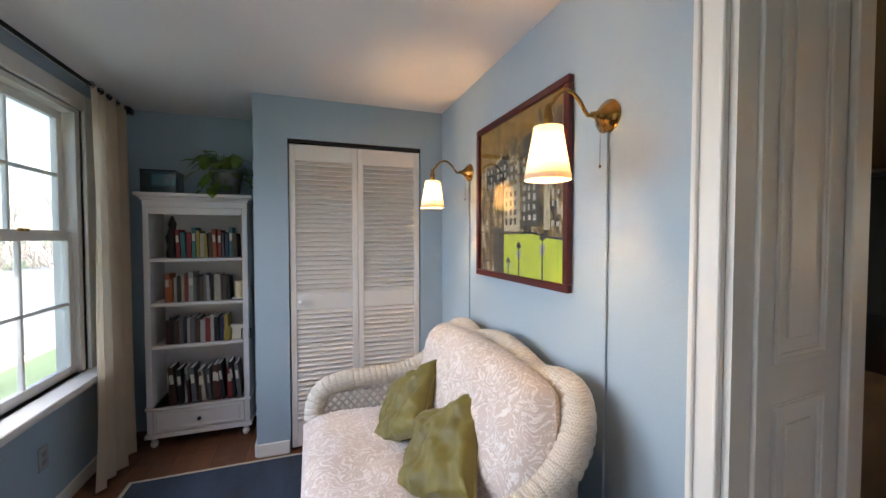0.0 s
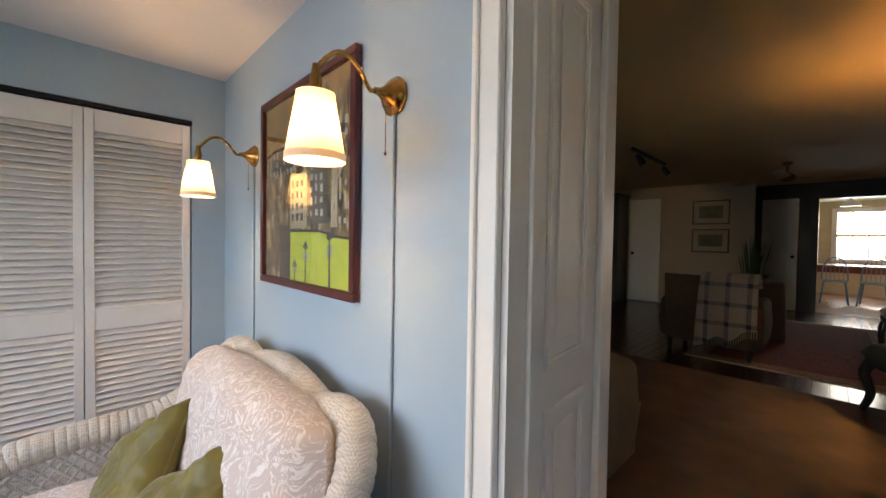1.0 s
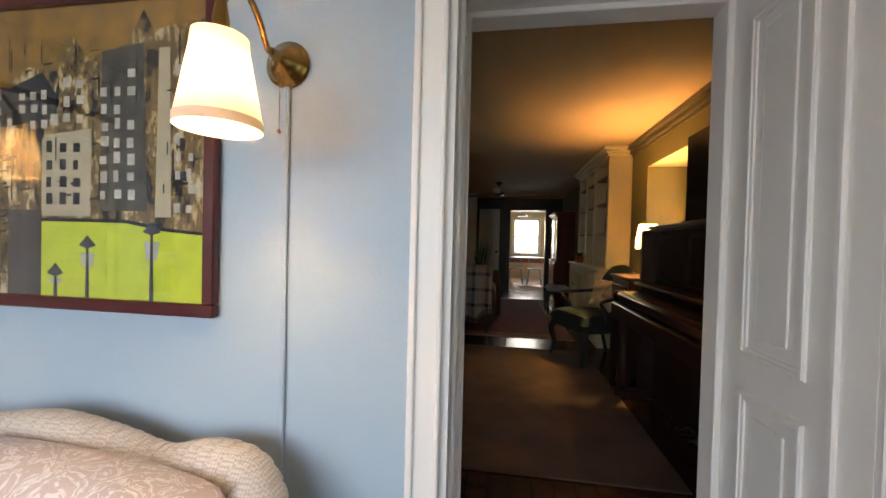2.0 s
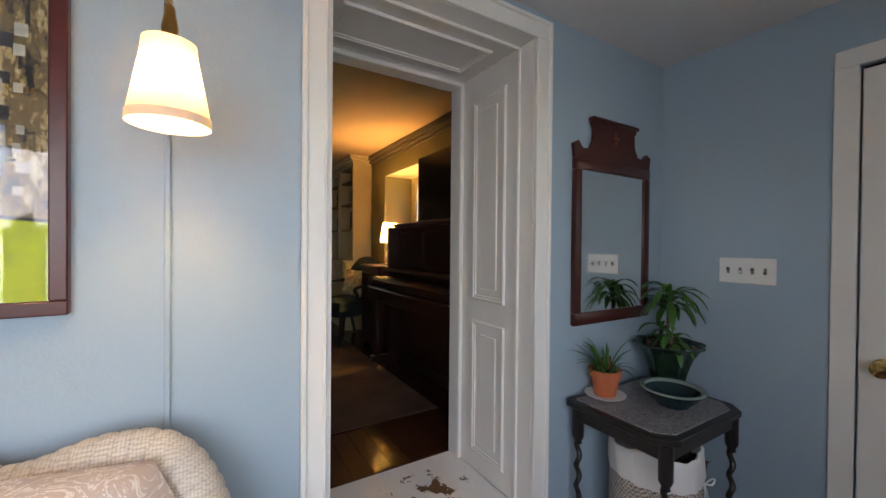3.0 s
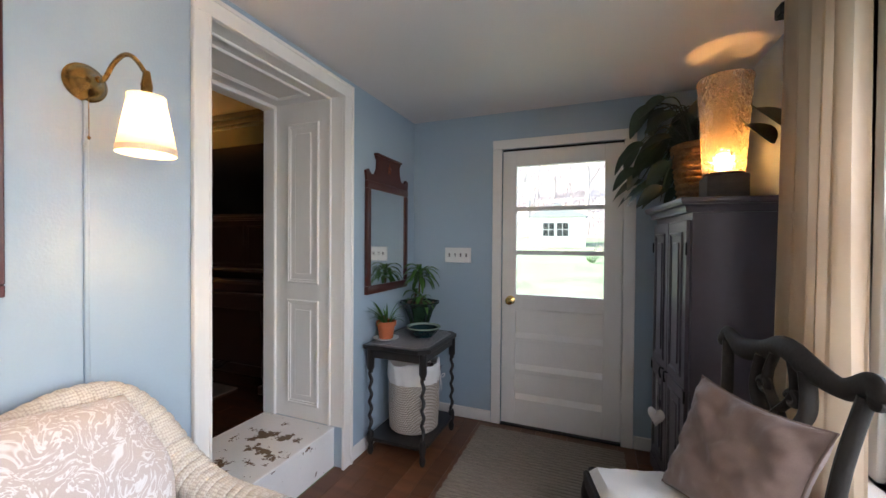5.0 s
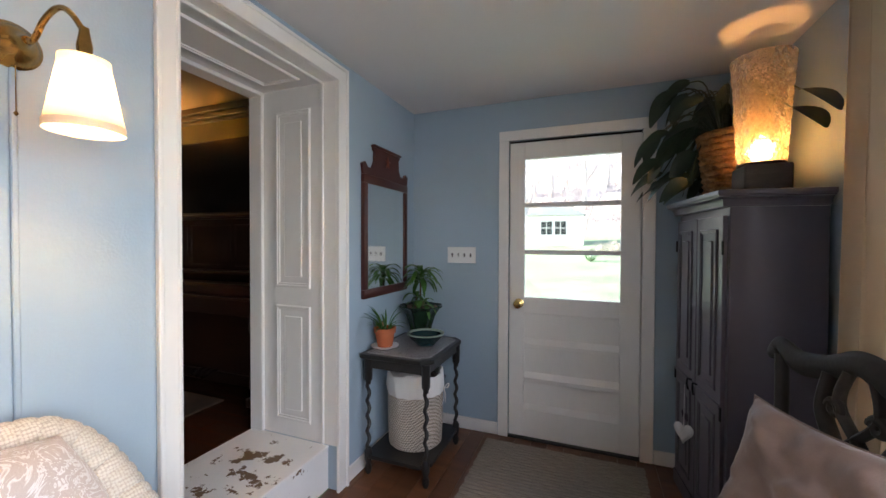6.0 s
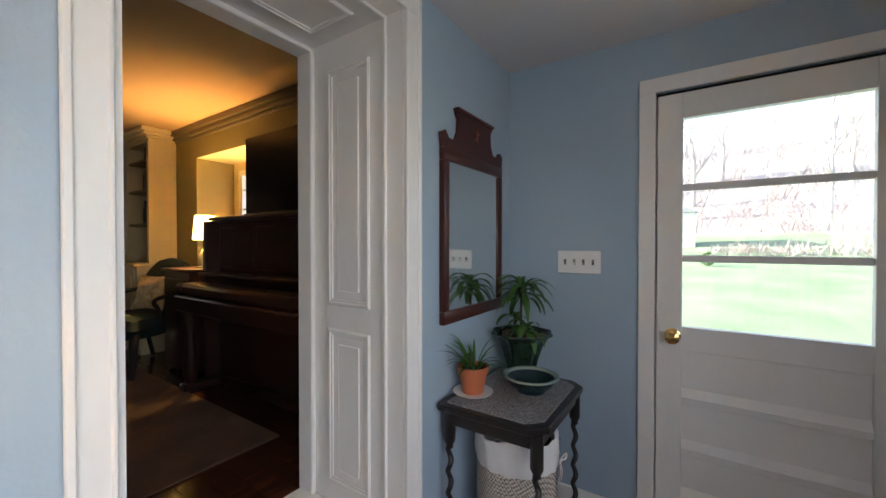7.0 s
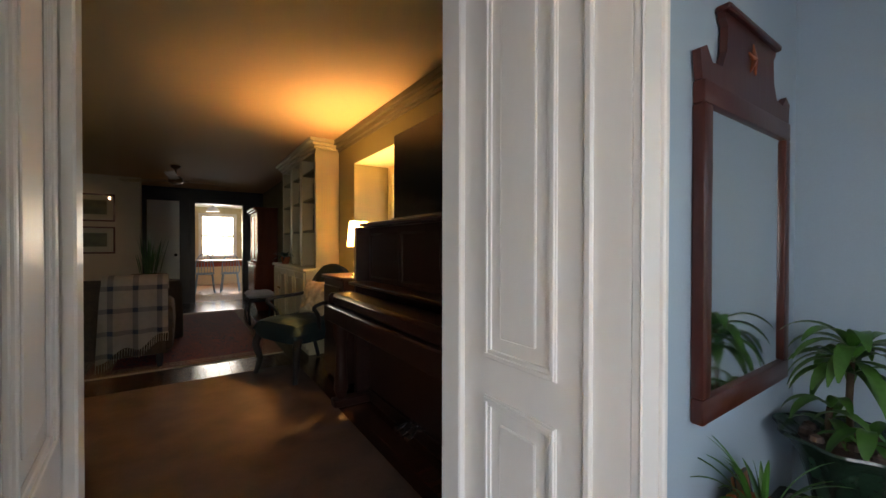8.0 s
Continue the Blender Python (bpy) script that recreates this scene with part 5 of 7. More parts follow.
    for s_ in (0, 1):
        for k in range(n):
            t.faces.new((ring[k], ring[(k + 1) % n], mid[s_][(k + 1) % n], mid[s_][k]))
            t.faces.new((mid[s_][k], mid[s_][(k + 1) % n], ctr[s_]))
    bmesh.ops.recalc_face_normals(t, faces=t.faces)
    part("padding", t, CANVASWHITE, h)
    bm = bmesh.new()
    tube(bm, [(0, 0, 0.02), (-0.002, 0, 0.12), (-0.004, 0.0, 0.235)], 0.0015, 6)
    part("string", bm, CANVASWHITE, h)


armoire()

AZ = 1.556
def vase_lamp():
    v = thing("vase_lamp", "lit dimpled glass vase lamp on a wooden block", "table lamp", (-1.955, 0.5, AZ))
    part("base", boxes((-0.085, -0.085, 0, 0.085, 0.085, 0.125), bev=0.006), mat("grey_weathered_wood", (0.10, 0.075, 0.06), 0.7, var=0.4, scale=8, bump=0.3, stretch=(1, 1, 5)), v, "weathered grey wooden block")
    g = mat("dimpled_amber_glass", (1.0, 0.88, 0.72), 0.06, var=0.03, bump=0)
    n, l, b = nodes_of(g)
    b.inputs["IOR"].default_value = 1.4
    b.inputs["Transmission Weight"].default_value = 0.95
    vo, bp, tc = n.new("ShaderNodeTexVoronoi"), n.new("ShaderNodeBump"), n.new("ShaderNodeTexCoord")
    vo.inputs["Scale"].default_value = 62
    bp.inputs["Strength"].default_value, bp.inputs["Distance"].default_value = 1.0, 0.008
    l.new(tc.outputs["Object"], vo.inputs["Vector"])
    l.new(vo.outputs["Distance"], bp.inputs["Height"])
    l.new(bp.outputs["Normal"], b.inputs["Normal"])
    tl, mx = n.new("ShaderNodeBsdfTranslucent"), n.new("ShaderNodeMixShader")
    l.new(bp.outputs["Normal"], tl.inputs["Normal"])
    tl.inputs["Color"].default_value = (0.90, 0.70, 0.45, 1)
    mx.inputs[0].default_value = 0.11
    l.new(b.outputs[0], mx.inputs[1])
    l.new(tl.outputs[0], mx.inputs[2])
    l.new(mx.outputs[0], n["Material Output"].inputs[0])
    bm = bmesh.new()
    seg, rows = 72, 44
    ring = []
    for j in range(rows + 1):
        z = 0.138 + 0.465 * j / rows
        r = 0.087 + 0.030 * (j / rows) ** 1.1
        ring.append([bm.verts.new(((r + 0.0035 * math.cos(k * math.pi / 3 + (j // 4 % 2) * math.pi) * math.sin(j * math.pi / 2.0)) * math.cos(2 * math.pi * k / seg), (r + 0.0035 * math.cos(k * math.pi / 3 + (j // 4 % 2) * math.pi) * math.sin(j * math.pi / 2.0)) * math.sin(2 * math.pi * k / seg), z)) for k in range(seg)])
    for r0, r1 in zip(ring, ring[1:]):
        for k in range(seg):
            bm.faces.new((r0[k], r0[(k + 1) % seg], r1[(k + 1) % seg], r1[k]))
    bmesh.ops.solidify(bm, geom=list(bm.faces), thickness=0.004)
    part("vase", bm, g, v, "flared dimpled glass vase")
    bm = bmesh.new()
    lathe(bm, [(0.088, 0.125), (0.090, 0.135), (0.082, 0.140), (0.0, 0.140)], 40, cap=False)
    part("collar", bm, BLACKMETAL, v)


vase_lamp()


def basket_plant():
    p = thing("potted_philodendron", "large dark-leaved plant in a woven hyacinth basket on the armoire", "potted plant", (-1.93, 0.235, AZ))
    t = bmesh.new()
    # eleven twisted ropes coiled one above the other
    seg, rings = 96, []
    for j in range(67):
        row, z = j // 6, 0.345 * j / 66
        r = 0.113 + 0.045 * j / 66 + 0.010 * abs(math.sin(math.pi * j / 6))
        ring = []
        for k in range(seg):
            q = r + 0.0035 * math.sin(2 * math.pi * 16 * k / seg + row * 2.1 + j * 0.9)
            ring.append(t.verts.new((q * math.cos(2 * math.pi * k / seg), q * math.sin(2 * math.pi * k / seg), z)))
        rings.append(ring)
    for r0, r1 in zip(rings, rings[1:]):
        for k in range(seg):
            t.faces.new((r0[k], r0[(k + 1) % seg], r1[(k + 1) % seg], r1[k]))
    t.faces.new(rings[0][::-1])
    bmesh.ops.solidify(t, geom=list(t.faces), thickness=0.008)
    part("basket", t, HYACINTH, p, "coarsely woven hyacinth basket")
    bm = bmesh.new()
    lathe(bm, [(0.0, 0.32), (0.145, 0.31)], 24, cap=False)
    part("soil", bm, SOIL, p)
    rnd = random.Random(17)
    made = bmesh.new()
    leaves = []
    for k in range(58):
        a = radians(rnd.uniform(-75, 15)) if k < 42 else radians(rnd.uniform(90, 300))
        reach = rnd.uniform(0.12, 0.36) if k < 42 else rnd.uniform(0.05, 0.16)
        zz = rnd.uniform(0.10, 0.66) if k < 42 else rnd.uniform(0.42, 0.66)
        end = Vector((math.cos(a) * reach, math.sin(a) * reach * (0.75 if math.sin(a) < 0 else 1), zz))
        end.x = max(end.x, -0.17)
        end.y = max(end.y, -0.19)
        top = Vector((math.cos(a) * 0.05, math.sin(a) * 0.05, 0.31))
        mid = (top + end) / 2 + Vector((0, 0, 0.13))
        tube(made, catmull([top, mid, end], 5), 0.0035, 6)
        b = bmesh.new()
        leaf(b, end, (math.cos(a), math.sin(a) * 0.8, rnd.uniform(-1.3, 0.35)), rnd.uniform(0.15, 0.23), rnd.uniform(0.034, 0.052), 0.8, 0.22, 9, 1.0, (rnd.uniform(-0.5, 0.3), 1.0, rnd.uniform(0.1, 0.8)))
        for v in b.verts:
            v.co.z = min(v.co.z, 0.725)
            v.co.y = max(v.co.y, -0.225)
            v.co.x = max(v.co.x, -0.21)
        leaves.append(b)
    # two sprays reaching past the vase towards the window side
    for dx, dy, dz, L in ((-0.12, 0.42, 0.42, 0.18), (-0.08, 0.46, 0.34, 0.16)):
        tube(made, catmull([(0.0, 0.05, 0.31), (dx * 0.6, dy * 0.5, dz + 0.1), (dx, dy * 0.85, dz)], 6), 0.0035, 6)
        b = bmesh.new()
        leaf(b, (dx, dy * 0.85, dz), (-0.3, 1, -0.35), L * 1.3, 0.06, 0.5, 0.2, 8)
        for v in b.verts:
            v.co.x = max(v.co.x, -0.20)
        leaves.append(b)
    tagged(part("leaf_stalk", made, DARKLEAF, p), kind="stuff")
    for b in leaves:
        part("leaf", b, DARKLEAF, p)


basket_plant()

# ---- carved chair with cushion and pillow ----
def carved_chair():
    c = thing("carved_chair", "dark carved wooden chair with a pierced splat back and white seat", "chair", (-1.866, 1.292, 0), rz=-75)
    hw = 0.27
    for sg in (-1, 1):
        bm = bmesh.new()
        pts = catmull([(sg * 0.21, -0.03, 0), (sg * 0.22, 0.0, 0.25), (sg * 0.225, 0.0, 0.46), (sg * 0.235, -0.03, 0.75), (sg * hw, -0.055, 0.97)], 8)
        tube(bm, pts, [0.024 - 0.004 * i / len(pts) for i in range(len(pts))], 10, flat=0.8)
        part("back_post", bm, CARVED, c)
        bm = bmesh.new()
        pts = catmull([(sg * 0.25, 0.43, 0.43), (sg * 0.265, 0.455, 0.34), (sg * 0.245, 0.44, 0.2), (sg * 0.25, 0.45, 0.06), (sg * 0.258, 0.47, 0.0)], 8)
        tube(bm, pts, [0.034 - 0.018 * i / len(pts) for i in range(len(pts))], 10)
        part("front_leg", bm, CARVED, c)
    # serpentine top rail with curled ears
    bm = bmesh.new()
    pts = catmull([(-hw - 0.035, -0.055, 0.965), (-hw - 0.01, -0.06, 1.0), (-0.2, -0.06, 0.965), (-0.10, -0.06, 0.985), (0, -0.06, 1.02), (0.10, -0.06, 0.985), (0.2, -0.06, 0.965), (hw + 0.01, -0.06, 1.0), (hw + 0.035, -0.055, 0.965)], 8)
    tube(bm, pts, [0.013 + 0.008 * math.sin(math.pi * i / (len(pts) - 1)) ** 0.5 + 0.003 * math.sin(6 * math.pi * i / (len(pts) - 1)) for i in range(len(pts))], 12, flat=1.75)
    for sg in (-1, 1):
        lathe(bm, [(0.001, -0.02), (0.02, -0.012), (0.022, 0.0), (0.02, 0.012), (0.001, 0.02)], 14, (0, 0, 0), m=Matrix.Translation((sg * (hw + 0.03), -0.055, 0.968)) @ Matrix.Rotation(radians(90), 4, "X"))
    part("top_rail", bm, CARVED, c)
    # pierced vase splat drawn with interlaced bars
    bm = bmesh.new()
    for sg in (-1, 1):
        for path, r in (([(sg * 0.09, -0.058, 0.97), (sg * 0.105, -0.05, 0.86), (sg * 0.06, -0.042, 0.76), (sg * 0.10, -0.03, 0.66), (sg * 0.055, -0.018, 0.55), (sg * 0.075, -0.005, 0.47)], 0.025),
                        ([(sg * 0.035, -0.058, 0.99), (sg * 0.055, -0.05, 0.89), (-sg * 0.03, -0.042, 0.77), (sg * 0.035, -0.03, 0.65), (-sg * 0.02, -0.018, 0.55), (sg * 0.02, -0.005, 0.47)], 0.018)):
            tube(bm, catmull(path, 8), r, 10, flat=0.55)
        for q in range(2):
            cx, cz, rr = sg * (0.098, 0.06)[q], (0.74, 0.88)[q], (0.03, 0.022)[q]
            tube(bm, [(cx + rr * math.cos(k * 0.4) * (1 - k * 0.03), -0.045, cz + rr * math.sin(k * 0.4) * (1 - k * 0.03)) for k in range(18)], 0.013, 8)
    part("splat", bm, CARVED, c, "pierced interlaced splat")
    part("seat_frame", boxes((-0.25, -0.01, 0.37, 0.25, 0.03, 0.43), (-0.275, 0.43, 0.37, 0.275, 0.475, 0.43), (-0.275, 0.03, 0.37, -0.235, 0.43, 0.43), (0.235, 0.03, 0.37, 0.275, 0.43, 0.43), bev=0.006), CARVED, c)
    bm = bmesh.new()
    cushion(bm, 0.245, 0.225, 0.045, p=0.25, n=20, seed=3, m=pose(0, 0.235, 0.44))
    part("seat_pad", bm, CANVASWHITE, c, "white upholstered seat pad")


carved_chair()
throw_pillow("dusty pink velvet throw pillow leaning in the carved chair", (-1.785, 1.345, 0.665), 0.205, (68, -2, 124), PINKVELVET, "", 23)

# ---- rugs ----
jr = thing("jute_rug", "braided natural jute rug before the garden door", "rug", (-1.08, 0.53, 0))
n = 30
for i in range(n):
    y = -0.42 + 0.84 * i / (n - 1)
    ln = 0.475 + 0.004 * math.sin(i * 2.1)
    bm = bmesh.new()
    tube(bm, [(-ln + k * ln * 2 / 24, y + 0.001 * math.sin(k * 3 + i), 0.007 + 0.0012 * math.sin(k * 1.9 + i * 2.3)) for k in range(25)], 0.0148, 8, flat=0.48)
    for v in bm.verts:
        v.co.z = max(v.co.z, 0.0015)
    part("braid", bm, JUTE, jr)
nr = thing("navy_rug", "worn navy blue rug with a pale bound edge", "rug", (-1.12, 2.62, 0))
part("rug_body", boxes((-0.76, -1.12, 0.001, 0.76, 1.10, 0.010), bev=0.002), NAVY, nr)
part("binding", boxes((-0.78, 1.10, 0.001, 0.78, 1.118, 0.011), (-0.78, -1.138, 0.001, 0.78, -1.12, 0.011), (-0.78, -1.12, 0.001, -0.76, 1.10, 0.011), (0.76, -1.12, 0.001, 0.78, 1.10, 0.011), bev=0.002), mat("pale_binding", (0.5, 0.45, 0.38), 0.9, var=0.15), nr)
ol = thing("wall_outlet", "pale grey outlet plate low on the window wall", "outlet", (-2.15, 3.50, 0.33))
part("plate", boxes((0.0005, -0.035, -0.058, 0.006, 0.035, 0.058), bev=0.002), mat("grey_plastic", (0.3, 0.32, 0.34), 0.4), ol)
for z in (-0.02, 0.02):
    part("socket", boxes((0.005, -0.016, z - 0.013, 0.0075, 0.016, z + 0.013), bev=0.001), mat("slot_shadow", (0.25, 0.24, 0.22), 0.6), ol)

# ---- living room structure ----
LH, LF = 2.48, 0.25
structure("ceiling_living", boxes((0.59, -0.3, LH, 8.6, 5.6, LH + 0.1)), WARMCEIL, "plain cream living room ceiling", "ceiling")
NX0, NX1, NZ0, NZ1 = 1.3, 3.16, 1.12, 2.18
structure("wall_piano", boxes((0.59, -0.1, 0.1, NX0, 0.26, LH), (NX1, -0.1, 0.1, 8.6, 0.26, LH), (NX0, -0.1, 0.1, NX1, 0.26, NZ0), (NX0, -0.1, NZ1, NX1, 0.26, LH)), OLIVE, "olive brown living room wall with a deep window recess", "wall")
structure("wall_recess_back", boxes((NX0 - 0.1, -0.3, NZ0 - 0.1, 2.05, -0.1, NZ1 + 0.1), (3.08, -0.3, NZ0 - 0.1, NX1 + 0.1, -0.1, NZ1 + 0.1), (2.05, -0.3, NZ0 - 0.1, 3.08, -0.1, 1.3), (2.05, -0.3, 2.1, 3.08, -0.1, NZ1 + 0.1)), CREAM, "cream back of the window recess", "wall")
structure("recess_head", boxes((NX0, -0.098, NZ1 - 0.006, NX1, 0.258, NZ1 - 0.001)), CREAM, "cream soffit of the window recess", "trim")
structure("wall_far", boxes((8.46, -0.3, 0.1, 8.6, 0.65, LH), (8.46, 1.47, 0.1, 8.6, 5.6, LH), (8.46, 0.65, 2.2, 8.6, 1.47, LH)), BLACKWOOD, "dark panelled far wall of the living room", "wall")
PALE = mat("pale_plaster", (0.52, 0.42, 0.32), 0.7, var=0.06, scale=2, bump=0.15)
structure("wall_pale", boxes((7.5, 2.22, 0.1, 7.64, 5.6, LH)), PALE, "pale plastered living room wall", "wall")
structure("wall_left", boxes((0.59, 5.4, 0.1, 8.6, 5.6, LH)), PALE, "pale living room side wall", "wall")
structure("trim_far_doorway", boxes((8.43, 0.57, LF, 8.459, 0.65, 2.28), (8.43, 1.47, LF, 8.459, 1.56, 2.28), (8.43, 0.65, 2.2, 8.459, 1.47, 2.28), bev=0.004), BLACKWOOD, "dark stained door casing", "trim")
bm = bmesh.new()
for o, z0, z1 in ((0.02, 2.36, 2.39), (0.045, 2.39, 2.43), (0.075, 2.43, 2.479)):
    box(bm, 0.592, 0.261, z0, 3.58, 0.261 + o, z1, 0.006)
structure("crown_moulding", bm, mat("brown_trim_paint", (0.10, 0.075, 0.04), 0.4, var=0.15), "dark brown crown moulding", "trim")


def small_window(name, x0, x1, z0, z1, y):
    w = tagged(new(name), "small white sash window in the recess", "window", "", "structure")
    part("window_frame", boxes((x0, y - 0.04, z0, x0 + 0.05, y + 0.012, z1), (x1 - 0.05, y - 0.04, z0, x1, y + 0.012, z1), (x0 + 0.05, y - 0.04, z0, x1 - 0.05, y + 0.012, z0 + 0.05), (x0 + 0.05, y - 0.04, z1 - 0.05, x1 - 0.05, y + 0.012, z1), bev=0.004), WHITE, w)
    for k in (1, 2):
        xx = x0 + (x1 - x0) * k / 3
        part("muntin", boxes((xx - 0.01, y - 0.03, z0 + 0.05, xx + 0.01, y, z1 - 0.05), bev=0.002), WHITE, w)
    for k in (1, 2, 3):
        zz = z0 + (z1 - z0) * k / 4
        part("muntin", boxes((x0 + 0.05, y - 0.028, zz - 0.01, x1 - 0.05, y - 0.002, zz + 0.01), bev=0.002), WHITE, w)
    p = part("pane", boxes((x0 + 0.05, y - 0.020, z0 + 0.05, x1 - 0.05, y - 0.016, z1 - 0.05)), GLASS, w)
    p.visible_shadow = False


small_window("window_2", 2.05, 3.08, 1.3, 2.1, -0.12)

# ---- kitchen beyond the far doorway ----
structure("ceiling_kitchen", boxes((8.6, -1.2, LH + 0.02, 12.8, 3.6, LH + 0.12)), CEIL, "white kitchen ceiling", "ceiling")
YEL = mat("butter_paint", (0.66, 0.55, 0.33), 0.6, var=0.05)
structure("wall_kitchen_back", boxes((12.5, -1.2, 0.1, 12.7, 0.45, LH), (12.5, 1.25, 0.1, 12.7, 3.6, LH), (12.5, 0.45, 0.1, 12.7, 1.25, 1.10), (12.5, 0.45, 2.22, 12.7, 1.25, LH)), YEL, "butter yellow kitchen wall with a window", "wall")
structure("wall_kitchen_side", boxes((8.6, -1.3, 0.1, 12.7, -1.2, LH)), YEL, "butter yellow kitchen side wall", "wall")
structure("wall_kitchen_inner", boxes((8.6, 3.5, 0.1, 12.7, 3.6, LH)), YEL, "butter yellow kitchen inner wall", "wall")
w = tagged(new("window_3"), "white double-hung kitchen window", "window", "", "structure")
part("window_frame", boxes((12.46, 0.37, 1.02, 12.52, 0.47, 2.30), (12.46, 1.23, 1.02, 12.52, 1.33, 2.30), (12.46, 0.47, 2.20, 12.52, 1.23, 2.30), (12.44, 0.37, 1.02, 12.52, 1.33, 1.09), (12.48, 0.47, 1.62, 12.53, 1.23, 1.68), bev=0.004), WHITE, w)
for y in (0.72, 0.98):
    part("muntin", boxes((12.49, y - 0.01, 1.09, 12.52, y + 0.01, 2.2)), WHITE, w)
p = part("pane", boxes((12.54, 0.45, 1.1, 12.544, 1.25, 2.22)), GLASS, w)
p.visible_shadow = False
BLUECHAIR = mat("pale_blue_paint", (0.20, 0.30, 0.38), 0.4, var=0.1)
REDCLOTH = mat("red_cloth", (0.36, 0.08, 0.04), 0.8, var=0.2)


def windsor(at, rz, first=None):
    if first:
        return copy_thing(first, pose(*at, 0, 0, rz))
    c = thing("kitchen_chair", "pale blue bow-back kitchen chair beside the table", "chair", at, rz, "kitchen chairs")
    bm = bmesh.new()
    cushion(bm, 0.20, 0.20, 0.02, p=0.2, n=10, m=pose(0, 0, 0.45))
    part("seat", bm, BLUECHAIR, c)
    for sx in (-1, 1):
        for sy in (-1, 1):
            bm = bmesh.new()
            tube(bm, [(sx * 0.15, sy * 0.15, 0.44), (sx * 0.2, sy * 0.2, 0)], 0.016, 8)
            part("leg", bm, BLUECHAIR, c)
    bm = bmesh.new()
    tube(bm, [(0.19 * math.cos(a * math.pi / 14), -0.17 - 0.06 * math.sin(a * math.pi / 14), 0.46 + 0.46 * math.sin(a * math.pi / 14) ** 0.7) for a in range(15)], 0.012, 8)
    part("bow", bm, BLUECHAIR, c)
    for k in range(-2, 3):
        bm = bmesh.new()
        tube(bm, [(k * 0.06, -0.17, 0.46), (k * 0.065, -0.225, 0.9 - 0.03 * k * k)], 0.006, 6)
        part("spindle", bm, BLUECHAIR, c)
    return c


ch = windsor((10.35, 1.25, LF), 90)
windsor((10.30, 0.72, LF), 82, ch)
kt = thing("kitchen_table", "long wooden kitchen table with red placemats", "table", (11.1, 1.0, LF))
part("tabletop", boxes((-0.45, -0.8, 0.71, 0.45, 0.8, 0.75), bev=0.005), mat("pine_top", (0.34, 0.19, 0.08), 0.35, var=0.25), kt)
for sx in (-1, 1):
    for sy in (-1, 1):
        part("leg", boxes((sx * 0.38 - 0.03, sy * 0.72 - 0.03, 0, sx * 0.38 + 0.03, sy * 0.72 + 0.03, 0.71), bev=0.004), BLUECHAIR, kt)
part("apron", boxes((-0.4, -0.74, 0.60, 0.4, 0.74, 0.71), bev=0.003), REDCLOTH, kt, "red painted apron")
fx = thing("pendant_lamp", "white kitchen ceiling pendant lamp", "ceiling lamp", (11.0, 1.05, LH + 0.02))
bm = bmesh.new()
lathe(bm, [(0.02, 0.0), (0.02, -0.12), (0.10, -0.16), (0.16, -0.26), (0.155, -0.26), (0.0, -0.2)], 24, cap=False)
part("shade", bm, PLASTIC, fx)

